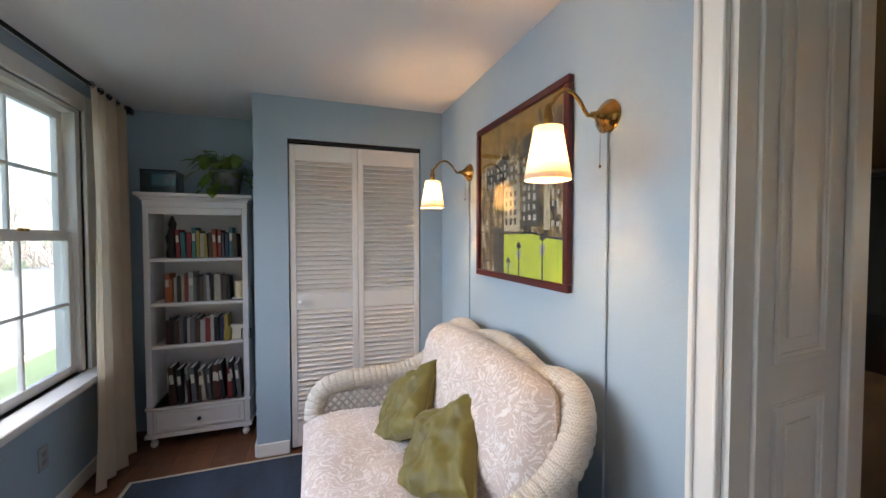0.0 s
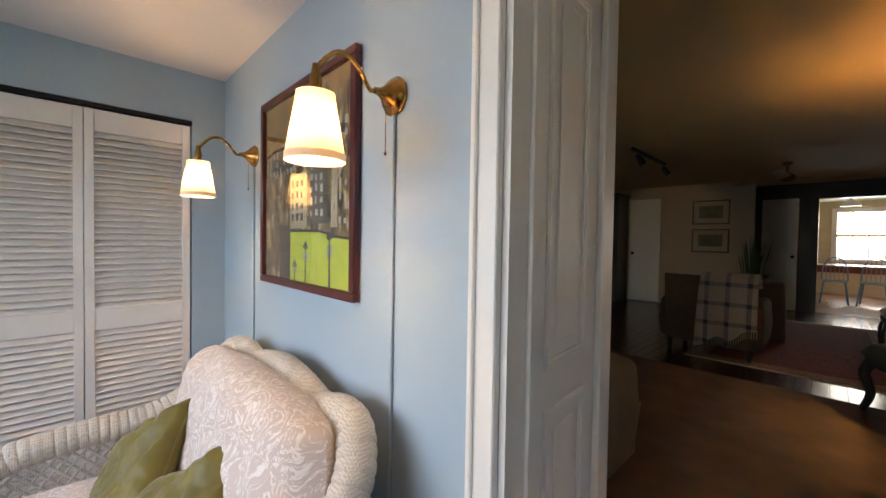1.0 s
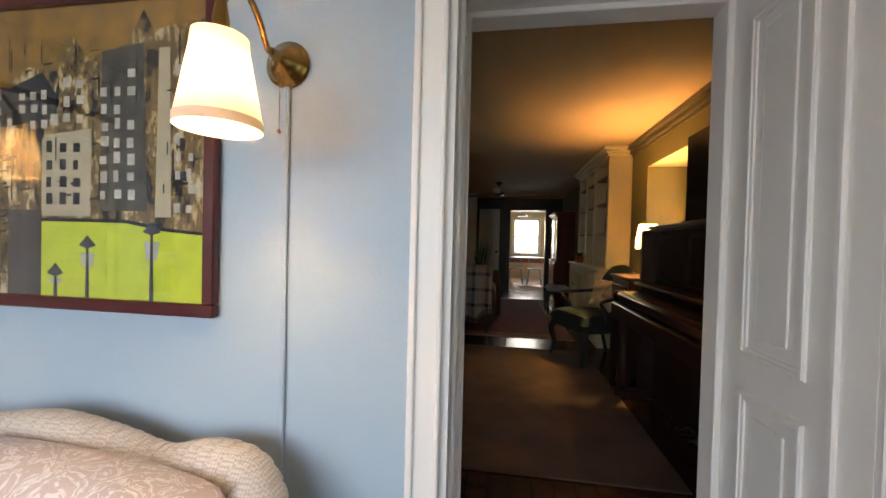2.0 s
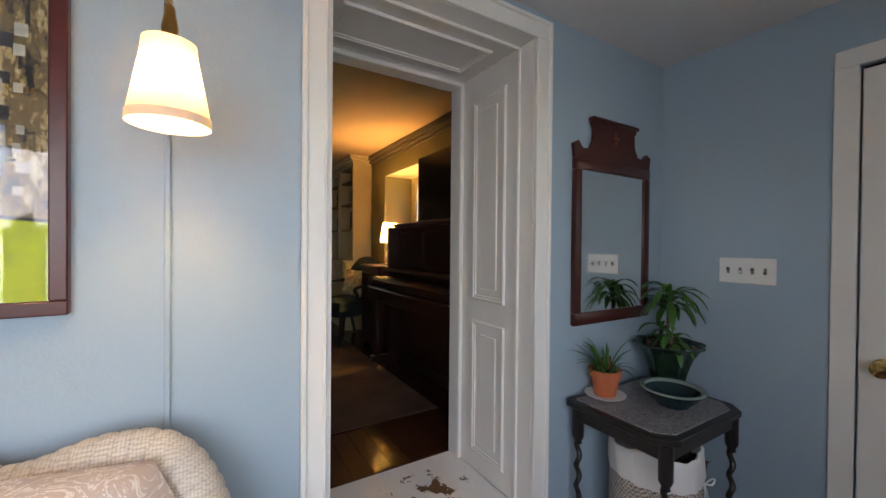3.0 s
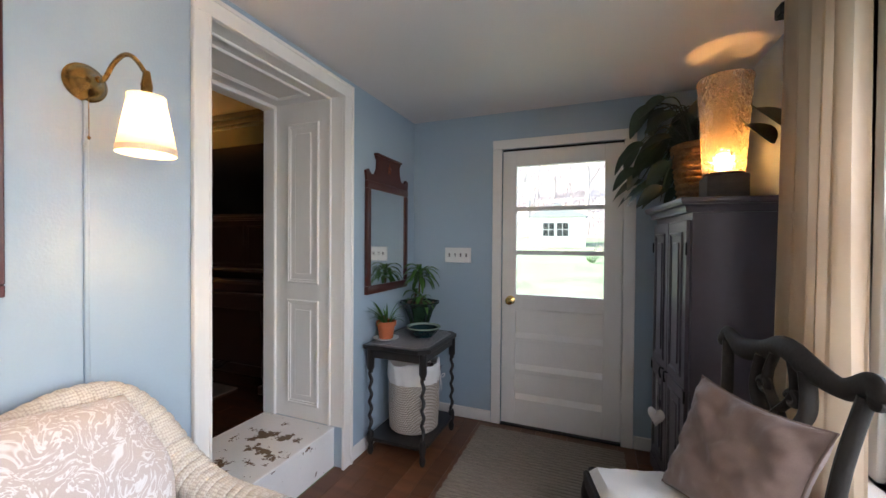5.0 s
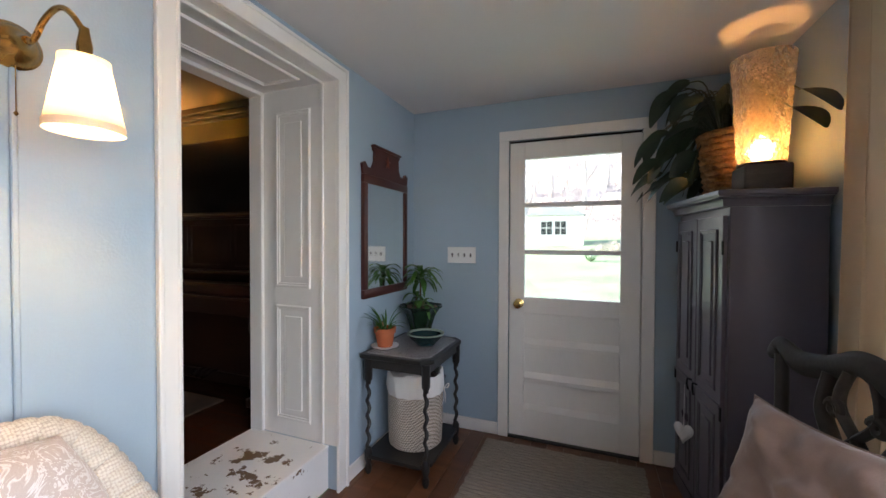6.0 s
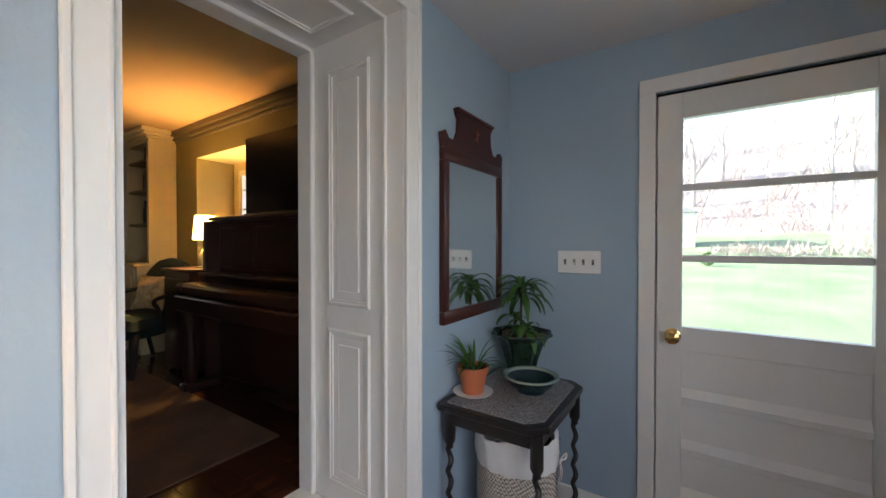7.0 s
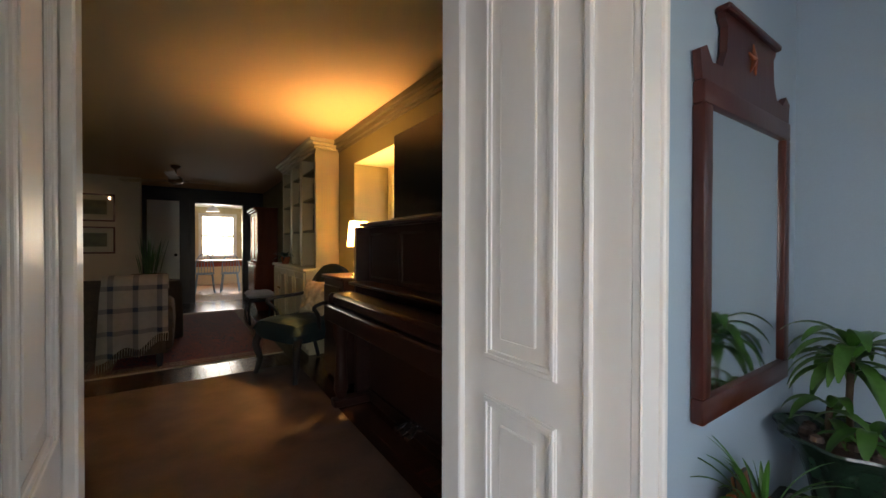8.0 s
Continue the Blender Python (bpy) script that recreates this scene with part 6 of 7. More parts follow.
# ---- upright piano ----
def piano():
    p = thing("upright_piano", "dark mahogany upright piano with brass pedals", "piano", (1.53, 0.285, LF))
    W = 0.79
    part("case", boxes((-W, 0.0, 0.0, -W + 0.05, 0.30, 1.27), (W - 0.05, 0.0, 0.0, W, 0.30, 1.27), (-W + 0.05, 0.0, 0.02, W - 0.05, 0.03, 1.27), bev=0.006), MAHOG, p)
    bm = bmesh.new()
    box(bm, -W + 0.05, 0.18, 0.86, W - 0.05, 0.20, 1.262, 0.002)
    part("upper_panel", bm, MAHOG, p)
    bm = bmesh.new()
    for x0, x1 in ((-0.70, -0.26), (-0.22, 0.22), (0.26, 0.70)):
        ribbon_frame(bm, "y", 0.20, x0, 0.90, x1, 1.22, 0.014, 0.008)
    part("panel_moulding", bm, MAHOG, p)
    bm = bmesh.new()
    for o, z0, z1 in ((0.012, 1.262, 1.276), (0.028, 1.276, 1.300)):
        box(bm, -W - o, -0.005, z0, W + o, 0.22 + o, z1, 0.005)
    part("lid", bm, MAHOG, p)
    part("music_desk", boxes((-W + 0.05, 0.20, 0.855, W - 0.05, 0.36, 0.875), bev=0.006), MAHOG, p)
    part("fallboard", boxes((-W + 0.05, 0.30, 0.72, W - 0.05, 0.48, 0.80), bev=0.02), MAHOG, p)
    part("keybed", boxes((-W, 0.03, 0.60, W, 0.50, 0.715), bev=0.01), MAHOG, p)
    for sg in (-1, 1):
        part("cheek", boxes((sg * (W - 0.025) - 0.03, 0.30, 0.715, sg * (W - 0.025) + 0.03, 0.495, 0.80), bev=0.02), MAHOG, p)
        bm = bmesh.new()
        x = sg * (W - 0.07)
        lathe(bm, [(0.035, 0.0), (0.045, 0.03), (0.03, 0.06), (0.05, 0.12), (0.04, 0.3), (0.034, 0.44), (0.05, 0.5), (0.055, 0.6)], 16, (x, 0.42, 0))
        part("leg", bm, MAHOG, p)
        part("toe", boxes((x - 0.045, 0.20, 0.0, x + 0.045, 0.48, 0.06), bev=0.008), MAHOG, p)
    part("lower_panel", boxes((-W + 0.05, 0.18, 0.08, W - 0.05, 0.20, 0.60), bev=0.002), MAHOG, p)
    part("bottom_rail", boxes((-W + 0.05, 0.16, 0.0, W - 0.05, 0.22, 0.08), bev=0.004), MAHOG, p)
    for k in (-1, 0, 1):
        bm = bmesh.new()
        tube(bm, catmull([(k * 0.06, 0.20, 0.085), (k * 0.06, 0.25, 0.09), (k * 0.065, 0.29, 0.075), (k * 0.068, 0.325, 0.068)], 5), [0.009 + 0.011 * (i / 15) for i in range(16)], 12, flat=0.6)
        part("pedal", bm, STEEL, p, "bright brass pedal")


piano()
tv = thing("television", "black flat television standing on the piano", "television", (1.56, 0.38, LF + 1.30))
part("screen", boxes((-0.49, -0.02, 0.022, 0.49, 0.012, 0.61), bev=0.006), mat("black_screen", (0.006, 0.006, 0.007), 0.15, var=0.1, bump=0), tv)
part("stand", boxes((-0.45, -0.05, 0, 0.45, 0.05, 0.022), bev=0.003), BLACKMETAL, tv)
lc = thing("lamp_cabinet", "small dark cabinet beside the piano", "cabinet", (2.75, 0.44, LF))
part("body", boxes((-0.24, -0.16, 0.04, 0.24, 0.16, 0.86), bev=0.006), MAHOG, lc)
part("top", boxes((-0.26, -0.175, 0.86, 0.26, 0.18, 0.885), bev=0.005), MAHOG, lc)
part("door", boxes((-0.2, 0.16, 0.10, 0.2, 0.175, 0.80), bev=0.004), MAHOG, lc)
for x in (-0.2, 0.2):
    for y in (-0.12, 0.12):
        part("foot", boxes((x - 0.02, y - 0.02, 0, x + 0.02, y + 0.02, 0.04), bev=0.003), MAHOG, lc)
tl = thing("table_lamp", "lit table lamp with a cream drum shade", "table lamp", (2.65, 0.42, LF + 0.885))
bm = bmesh.new()
lathe(bm, [(0.055, 0), (0.06, 0.012), (0.03, 0.025), (0.04, 0.07), (0.045, 0.11), (0.02, 0.16), (0.012, 0.19), (0.01, 0.27)], 24)
part("base", bm, mat("cream_ceramic", (0.55, 0.48, 0.34), 0.25, var=0.1), tl)
bm = bmesh.new()
lathe(bm, [(0.095, 0.24), (0.094, 0.242), (0.070, 0.448), (0.071, 0.45)], 40, cap=False)
part("shade", bm, shade_mat("lamp_shade_cloth", (0.75, 0.66, 0.48), (0.92, 0.74, 0.42), 0.45), tl, "cream drum shade, glowing")

# ---- built-in bookcase ----
def library():
    b = thing("built_in_bookcase", "cream built-in bookcase over panelled base cabinets", "bookcase", (3.6, 0.262, LF))
    D, X = 0.245, 1.62
    part("side", boxes((0, 0, 0.9, 0.045, D, 2.12), bev=0.003), CREAM, b)
    part("side", boxes((X - 0.045, 0, 0.9, X, D, 2.12), bev=0.003), CREAM, b)
    # the back is olive, not cream: the interior's shade put into the colour
    part("back", boxes((0.045, 0, 0.9, X - 0.045, 0.012, 2.12)), OLIVE, b)
    for x in (0.60, 1.08):
        part("stile", boxes((x - 0.05, 0.012, 0.9, x + 0.05, D + 0.004, 2.12), bev=0.003), CREAM, b)
    for x0, x1 in ((0.045, 0.55), (0.65, 1.03), (1.13, X - 0.045)):
        for z in (1.28, 1.62, 1.92):
            # shelves darkened to olive as well, for the shade between them
            part("shelf", boxes((x0, 0.012, z, x1, D - 0.01, z + 0.022), bev=0.002), OLIVE, b)
    bm = bmesh.new()
    for o, z0, z1 in ((0.0, 2.10, 2.135), (0.02, 2.135, 2.16), (0.045, 2.16, 2.19), (0.075, 2.19, 2.228)):
        box(bm, -o, 0.0, z0, X + o, D + o, z1, 0.005)
    part("crown", bm, CREAM, b)
    part("counter", boxes((-0.02, 0, 0.87, X + 0.02, 0.375, 0.90), bev=0.005), CREAM, b)
    part("base_carcass", boxes((0, 0, 0.07, X, 0.345, 0.87), (0.03, 0, 0.0, X - 0.03, 0.31, 0.07), bev=0.003), CREAM, b)
    for k in range(4):
        x0, x1 = 0.03 + k * 0.395, 0.03 + (k + 1) * 0.395 - 0.015
        bm = boxes((x0, 0.345, 0.10, x1, 0.362, 0.85), bev=0.003)
        d = part("door", bm, CREAM, b)
        bm = bmesh.new()
        ribbon_frame(bm, "y", 0.362, x0 + 0.05, 0.16, x1 - 0.05, 0.79, 0.016, 0.008)
        part("moulding", bm, CREAM, d)
        bm = bmesh.new()
        lathe(bm, [(0.006, 0), (0.012, 0.015), (0.001, 0.022)], 12, m=Matrix.Translation((x1 - 0.04 if k % 2 == 0 else x0 + 0.04, 0.362, 0.6)) @ Matrix.Rotation(radians(-90), 4, "X"))
        part("knob", bm, BRASS, d)


library()
rnd = random.Random(31)
for bay in (3.66, 4.27, 4.75):
    for z in (0.90, 1.302, 1.642, 1.942):
        x = bay + rnd.uniform(0, 0.05)
        for i in range(rnd.randint(4, 8)):
            c = rnd.choice(("brown", "maroon", "black", "grey", "cream", "navy", "green"))
            wd = rnd.uniform(0.02, 0.04)
            if z > 1.9 and i > 3 or x + wd > bay + 0.36:
                break
            b = thing("book", c + " hardback book on the built-in bookcase", "book", (x, 0.39, LF + z + 0.0005), group="books on the built-in bookcase")
            h = rnd.uniform(0.15, 0.24) if z < 1.9 else rnd.uniform(0.11, 0.15)
            part("cover", boxes((0, -0.08, 0, wd, 0.07, h), bev=0.002), cloth(COLS[c]), b)
            x += wd + 0.002
ty = thing("trailing_plant", "small green plant on the bookcase counter", "potted plant", (4.75, 0.565, LF + 0.9))
bm = bmesh.new()
lathe(bm, [(0.04, 0), (0.055, 0.09), (0.05, 0.09), (0.0, 0.08)], 18, cap=False)
part("pot", bm, TERRA, ty)
lv = bmesh.new()
for k in range(26):
    a = k * 2.4
    leaf(lv, (0.02 * math.cos(a), 0.02 * math.sin(a), 0.085), (math.cos(a), math.sin(a), rnd.uniform(0.4, 2)), rnd.uniform(0.10, 0.2), 0.014, 0.9, 0.2, 6)
part("foliage", lv, DARKLEAF, ty)

# ---- display cabinet ----
dc = thing("display_cabinet", "tall red mahogany display cabinet with glazed door", "cabinet", (7.25, 0.27, LF))
CHERRY = mat("red_mahogany", (0.17, 0.045, 0.02), 0.22, var=0.3, scale=5, bump=0.06, stretch=(2, 2, 0.2))
part("carcass", boxes((-0.42, 0, 0.06, 0.42, 0.36, 0.80), (-0.40, 0, 0.83, -0.37, 0.33, 1.72), (0.37, 0, 0.83, 0.40, 0.33, 1.72), (-0.37, 0, 0.83, 0.37, 0.02, 1.72), bev=0.004), CHERRY, dc)
part("waist", boxes((-0.44, 0, 0.80, 0.44, 0.38, 0.83), bev=0.005), CHERRY, dc)
part("cornice", boxes((-0.42, 0, 1.72, 0.42, 0.36, 1.75), (-0.45, 0, 1.75, 0.45, 0.39, 1.79), bev=0.006), CHERRY, dc)
part("plinth", boxes((-0.40, 0.01, 0, 0.40, 0.34, 0.06)), CHERRY, dc)
for z in (1.1, 1.38):
    part("shelf", boxes((-0.37, 0.02, z, 0.37, 0.30, z + 0.012)), CHERRY, dc)
for sg in (-1, 1):
    x0, x1 = (-0.37, -0.005) if sg < 0 else (0.005, 0.37)
    d = part("glazed_door", boxes((x0, 0.31, 0.85, x0 + 0.04, 0.33, 1.71), (x1 - 0.04, 0.31, 0.85, x1, 0.33, 1.71), (x0 + 0.04, 0.31, 0.85, x1 - 0.04, 0.33, 0.90), (x0 + 0.04, 0.31, 1.66, x1 - 0.04, 0.33, 1.71), bev=0.003), CHERRY, dc)
    part("pane", boxes((x0 + 0.04, 0.318, 0.90, x1 - 0.04, 0.322, 1.66)), GLASS, d)
    part("lower_door", boxes((x0, 0.36, 0.10, x1, 0.375, 0.77), bev=0.004), CHERRY, dc)
st = thing("footstool", "low stool with a pale cushion beside the bookcase", "stool", (5.75, 0.72, LF))
for sx in (-1, 1):
    for sy in (-1, 1):
        bm = bmesh.new()
        tube(bm, catmull([(sx * 0.17, sy * 0.14, 0.34), (sx * 0.20, sy * 0.17, 0.2), (sx * 0.18, sy * 0.15, 0.0)], 5), 0.016, 8)
        part("leg", bm, CARVED, st)
part("frame", boxes((-0.20, -0.17, 0.33, 0.20, 0.17, 0.38), bev=0.006), CARVED, st)
bm = bmesh.new()
cushion(bm, 0.21, 0.18, 0.05, p=0.3, n=14, m=pose(0, 0, 0.42))
part("cushion", bm, CANVASWHITE, st)

# ---- green armchair beside the piano ----
def green_chair():
    c = thing("open_armchair", "dark green upholstered open armchair with curved wooden arms", "armchair", (3.20, 0.69, LF + 0.012), rz=24)
    GREEN = mat("dark_green_velvet", (0.010, 0.024, 0.024), 0.85, var=0.3, scale=8)
    bm = bmesh.new()
    cushion(bm, 0.30, 0.29, 0.10, p=0.22, n=20, seed=6, m=pose(0, 0.06, 0.39))
    part("seat", bm, GREEN, c)
    t = bmesh.new()
    cushion(t, 0.25, 0.27, 0.055, p=0.3, n=22, puff=0.0, seed=5)
    for v in t.verts:
        r = math.hypot(v.co.x / 0.25, max(0, v.co.y) / 0.27)
        if v.co.y > 0 and r > 1:
            v.co.x /= r
            v.co.y /= r
        v.co.z += 0.10 * (v.co.x / 0.25) ** 2 * 0.5
    t.transform(pose(0, -0.25, 0.68, 103, 0, 0))
    part("backrest", t, GREEN, c)
    bm = bmesh.new()
    tube(bm, [(0.262 * math.cos(k * math.pi / 20), -0.24 - 0.055 * math.sin(k * math.pi / 20), 0.66 + 0.27 * math.sin(k * math.pi / 20)) for k in range(-5, 26)], 0.014, 8)
    part("back_frame", bm, CARVED, c)
    for sg in (-1, 1):
        bm = bmesh.new()
        tube(bm, catmull([(sg * 0.25, -0.22, 0.66), (sg * 0.31, -0.05, 0.64), (sg * 0.33, 0.13, 0.63), (sg * 0.32, 0.19, 0.60), (sg * 0.29, 0.12, 0.52), (sg * 0.28, 0.10, 0.40)], 7), 0.017, 8)
        part("arm", bm, CARVED, c)
        bm = bmesh.new()
        pts = catmull([(sg * 0.25, 0.29, 0.36), (sg * 0.28, 0.33, 0.26), (sg * 0.25, 0.31, 0.12), (sg * 0.27, 0.34, 0.0)], 6)
        tube(bm, pts, [0.038 - 0.020 * i / len(pts) for i in range(len(pts))], 10)
        part("front_leg", bm, CARVED, c)
        bm = bmesh.new()
        tube(bm, catmull([(sg * 0.22, -0.22, 0.40), (sg * 0.23, -0.26, 0.2), (sg * 0.24, -0.32, 0.0)], 6), 0.018, 8)
        part("back_leg", bm, CARVED, c)
    part("seat_rail", boxes((-0.27, -0.22, 0.32, 0.27, 0.32, 0.37), bev=0.012), CARVED, c)


green_chair()
throw_pillow("cream printed throw pillow in the green armchair", (3.17, 0.63, LF + 0.66), 0.16, (70, 0, 204), mat("cream_print", (0.55, 0.42, 0.24), 0.85, var=0.25, scale=18), "", 41)

# ---- plaid-draped armchair, seen from behind ----
BROWN = mat("brown_tweed", (0.075, 0.045, 0.025), 0.9, var=0.4, scale=30, bump=0.4)
pa = thing("wing_armchair", "brown upholstered armchair seen from behind", "armchair", (4.35, 2.16, LF + 0.0))
bm = bmesh.new()
cushion(bm, 0.36, 0.40, 0.11, p=0.16, n=20, seed=12, m=pose(-0.32, 0, 0.47, 0, 84, 0))
part("backrest", bm, BROWN, pa)
for sg in (-1, 1):
    bm = bmesh.new()
    cushion(bm, 0.36, 0.09, 0.24, p=0.18, n=16, seed=13, m=pose(0.0, sg * 0.36, 0.36))
    part("arm", bm, BROWN, pa)
bm = bmesh.new()
cushion(bm, 0.34, 0.30, 0.12, p=0.2, n=16, seed=14, m=pose(0.05, 0, 0.34))
part("seat", bm, BROWN, pa)
for sx in (-0.33, 0.3):
    for sy in (-0.34, 0.34):
        bm = bmesh.new()
        lathe(bm, [(0.018, 0), (0.026, 0.06), (0.03, 0.16)], 12, (sx, sy, 0))
        part("leg", bm, CARVED, pa)
PLAID = mat("plaid_wool", (0.52, 0.44, 0.35), 0.95, var=0.12, scale=20, bump=0.4, bscale=200)
n_, l_, b_ = nodes_of(PLAID)
src = b_.inputs["Base Color"].links[0].from_socket
tc = n_.new("ShaderNodeTexCoord")
sep = n_.new("ShaderNodeSeparateXYZ")
l_.new(tc.outputs["Object"], sep.inputs[0])
prev = None
for ax, per in (("Y", 0.17), ("Z", 0.19)):
    md, gt = n_.new("ShaderNodeMath"), n_.new("ShaderNodeMath")
    md.operation, gt.operation = "PINGPONG", "LESS_THAN"
    md.inputs[1].default_value, gt.inputs[1].default_value = per / 2, 0.020
    l_.new(sep.outputs[ax], md.inputs[0])
    l_.new(md.outputs[0], gt.inputs[0])
    if prev is None:
        prev = gt.outputs[0]
    else:
        ad = n_.new("ShaderNodeMath")
        ad.operation = "ADD"
        l_.new(prev, ad.inputs[0])
        l_.new(gt.outputs[0], ad.inputs[1])
        hf = n_.new("ShaderNodeMath")
        hf.operation = "MULTIPLY"
        hf.inputs[1].default_value = 0.48
        l_.new(ad.outputs[0], hf.inputs[0])
        prev = hf.outputs[0]
mx = n_.new("ShaderNodeMix")
mx.data_type = "RGBA"
mx.inputs["B"].default_value = (0.03, 0.04, 0.07, 1)
l_.new(prev, mx.inputs["Factor"])
l_.new(src, mx.inputs["A"])
l_.new(mx.outputs["Result"], b_.inputs["Base Color"])
bl = thing("throw_blanket", "grey and cream plaid wool blanket draped over an armchair", "blanket", (4.35, 1.98, LF))
t = bmesh.new()
prof = [(-0.475, 0.20), (-0.49, 0.45), (-0.47, 0.75), (-0.43, 0.845), (-0.34, 0.865), (-0.24, 0.845), (-0.18, 0.72)]
pp = catmull([(x, 0, z) for x, z in prof], 6)
grid = []
for j, q in enumerate(pp):
    hem = max(0, 1 - j / 14)
    grid.append([t.verts.new((q.x - 0.030 * math.sin(i * 0.8) * hem - 0.012 * hem, -0.23 + 0.46 * i / 24 * (1 + 0.08 * hem), q.z + (0.03 * math.sin(i * 0.5) + 0.20 * (1 - i / 24) - 0.06) * hem)) for i in range(25)])
for r0, r1 in zip(grid, grid[1:]):
    for i in range(24):
        t.faces.new((r0[i], r0[i + 1], r1[i + 1], r1[i]))
bmesh.ops.solidify(t, geom=list(t.faces), thickness=0.006)
part("cloth", t, PLAID, bl)
t = bmesh.new()
for i in range(30):
    y = -0.23 + 0.49 * i / 29
    x, z = -0.487 - 0.030 * math.sin(i * 24 / 29 * 0.8), 0.20 + 0.03 * math.sin(i * 24 / 29 * 0.5) + 0.20 * (1 - i / 29) - 0.06
    tube(t, [(x, y, z + 0.01), (x - 0.004, y + 0.004, z - 0.07)], 0.0025, 5)
part("fringe", t, PLAID, bl, "knotted wool fringe")

# sofa behind the doorway's jamb
TAN = mat("tan_linen", (0.22, 0.17, 0.11), 0.95, var=0.15, scale=12, bump=0.4, bscale=200)
sf = thing("skirted_sofa", "tan skirted sofa against the inner wall", "sofa", (1.12, 2.95, LF + 0.012))
for sg in (-1, 1):
    bm = bmesh.new()
    cushion(bm, 0.40, 0.12, 0.27, p=0.16, n=18, seed=52, m=pose(0.0, sg * 0.86, 0.29))
    part("arm", bm, TAN, sf)
bm = bmesh.new()
cushion(bm, 0.12, 0.98, 0.37, p=0.16, n=20, seed=53, m=pose(-0.37, 0, 0.40))
part("backrest", bm, TAN, sf)
for sg in (-1, 1):
    bm = bmesh.new()
    cushion(bm, 0.35, 0.37, 0.09, p=0.2, n=16, seed=54, m=pose(0.06, sg * 0.37, 0.38))
    part("seat_cushion", bm, TAN, sf)
part("skirt", boxes((-0.40, -0.96, 0.0, 0.40, 0.96, 0.30), bev=0.02), TAN, sf)

# plant table, pictures, fan, track light
pt = thing("round_table", "small round table under a dark cloth", "table", (5.35, 1.98, LF))
bm = bmesh.new()
lathe(bm, [(0.34, 0.02), (0.335, 0.3), (0.315, 0.68), (0.30, 0.71), (0.0, 0.712)], 40, cap=False)
for v in bm.verts:
    if v.co.z < 0.5:
        a = math.atan2(v.co.y, v.co.x)
        v.co.x *= 1 + 0.05 * math.sin(9 * a) * (0.6 - v.co.z)
        v.co.y *= 1 + 0.05 * math.sin(9 * a) * (0.6 - v.co.z)
part("tablecloth", bm, mat("dark_cloth_brown", (0.05, 0.032, 0.02), 0.9, var=0.3, scale=20), pt)
bm = bmesh.new()
lathe(bm, [(0.05, 0), (0.04, 0.3), (0.04, 0.7)], 16)
part("pedestal", bm, MAHOG, pt)
gp = thing("potted_amaryllis", "tall strap-leaved plant in a shallow bowl", "potted plant", (5.35, 1.98, LF + 0.713))
bm = bmesh.new()
lathe(bm, [(0.10, 0), (0.17, 0.06), (0.175, 0.075), (0.16, 0.07), (0.0, 0.06)], 28, cap=False)
part("bowl", bm, mat("brown_basket", (0.12, 0.07, 0.035), 0.8, var=0.3, scale=30, bump=0.5), gp)
lv = bmesh.new()
rnd = random.Random(77)
for k in range(34):
    a, r = rnd.uniform(0, 6.28), rnd.uniform(0, 0.12)
    leaf(lv, (r * math.cos(a), r * math.sin(a), 0.06), (math.cos(a) * 0.22, math.sin(a) * 0.22, 1.0), rnd.uniform(0.25, 0.50), 0.009, 0.15, 0.3, 8)
part("foliage", lv, mat("strap_leaf", (0.05, 0.10, 0.03), 0.5, var=0.4), gp)
for z0, z1, words in ((1.50, 1.93, "dark framed landscape print hung above another"), (1.00, 1.42, "dark framed landscape print with reflecting glass")):
    a = thing("framed_print", words, "picture", (7.498, 2.82, LF + z0), group="pair of framed prints")
    hh, ww, f = z1 - z0, 0.28, 0.025
    bm = bmesh.new()
    for r in ((-0.022, -ww, 0, 0, ww, f), (-0.022, -ww, hh - f, 0, ww, hh), (-0.022, -ww, f, 0, -ww + f, hh - f), (-0.022, ww - f, f, 0, ww, hh - f)):
        box(bm, *r, bev=0.003)
    part("frame", bm, REDWOOD, a)
    part("mat_board", boxes((-0.006, -ww + f, f, 0, ww - f, hh - f)), mat("mat_board", (0.50, 0.44, 0.34), 0.8, var=0.04), a)
    part("print", boxes((-0.0075, -ww + 0.10, 0.11, -0.006, ww - 0.10, hh - 0.10)), mat("landscape_print", (0.16, 0.15, 0.10), 0.7, var=0.6, scale=9), a)
    part("glazing", boxes((-0.012, -ww + f, f, -0.010, ww - f, hh - f)), GLASS, a)
fan = thing("ceiling_fan", "ceiling fan at rest with three pale wooden blades", "ceiling fan", (6.05, 1.73, LH))
bm = bmesh.new()
lathe(bm, [(0.06, 0), (0.06, -0.02), (0.02, -0.05), (0.012, -0.06), (0.012, -0.13), (0.05, -0.14), (0.085, -0.17), (0.085, -0.23), (0.05, -0.25), (0.0, -0.255)], 28, cap=False)
part("motor", bm, mat("bronze_metal", (0.16, 0.10, 0.05), 0.3, 1.0, var=0.2), fan)
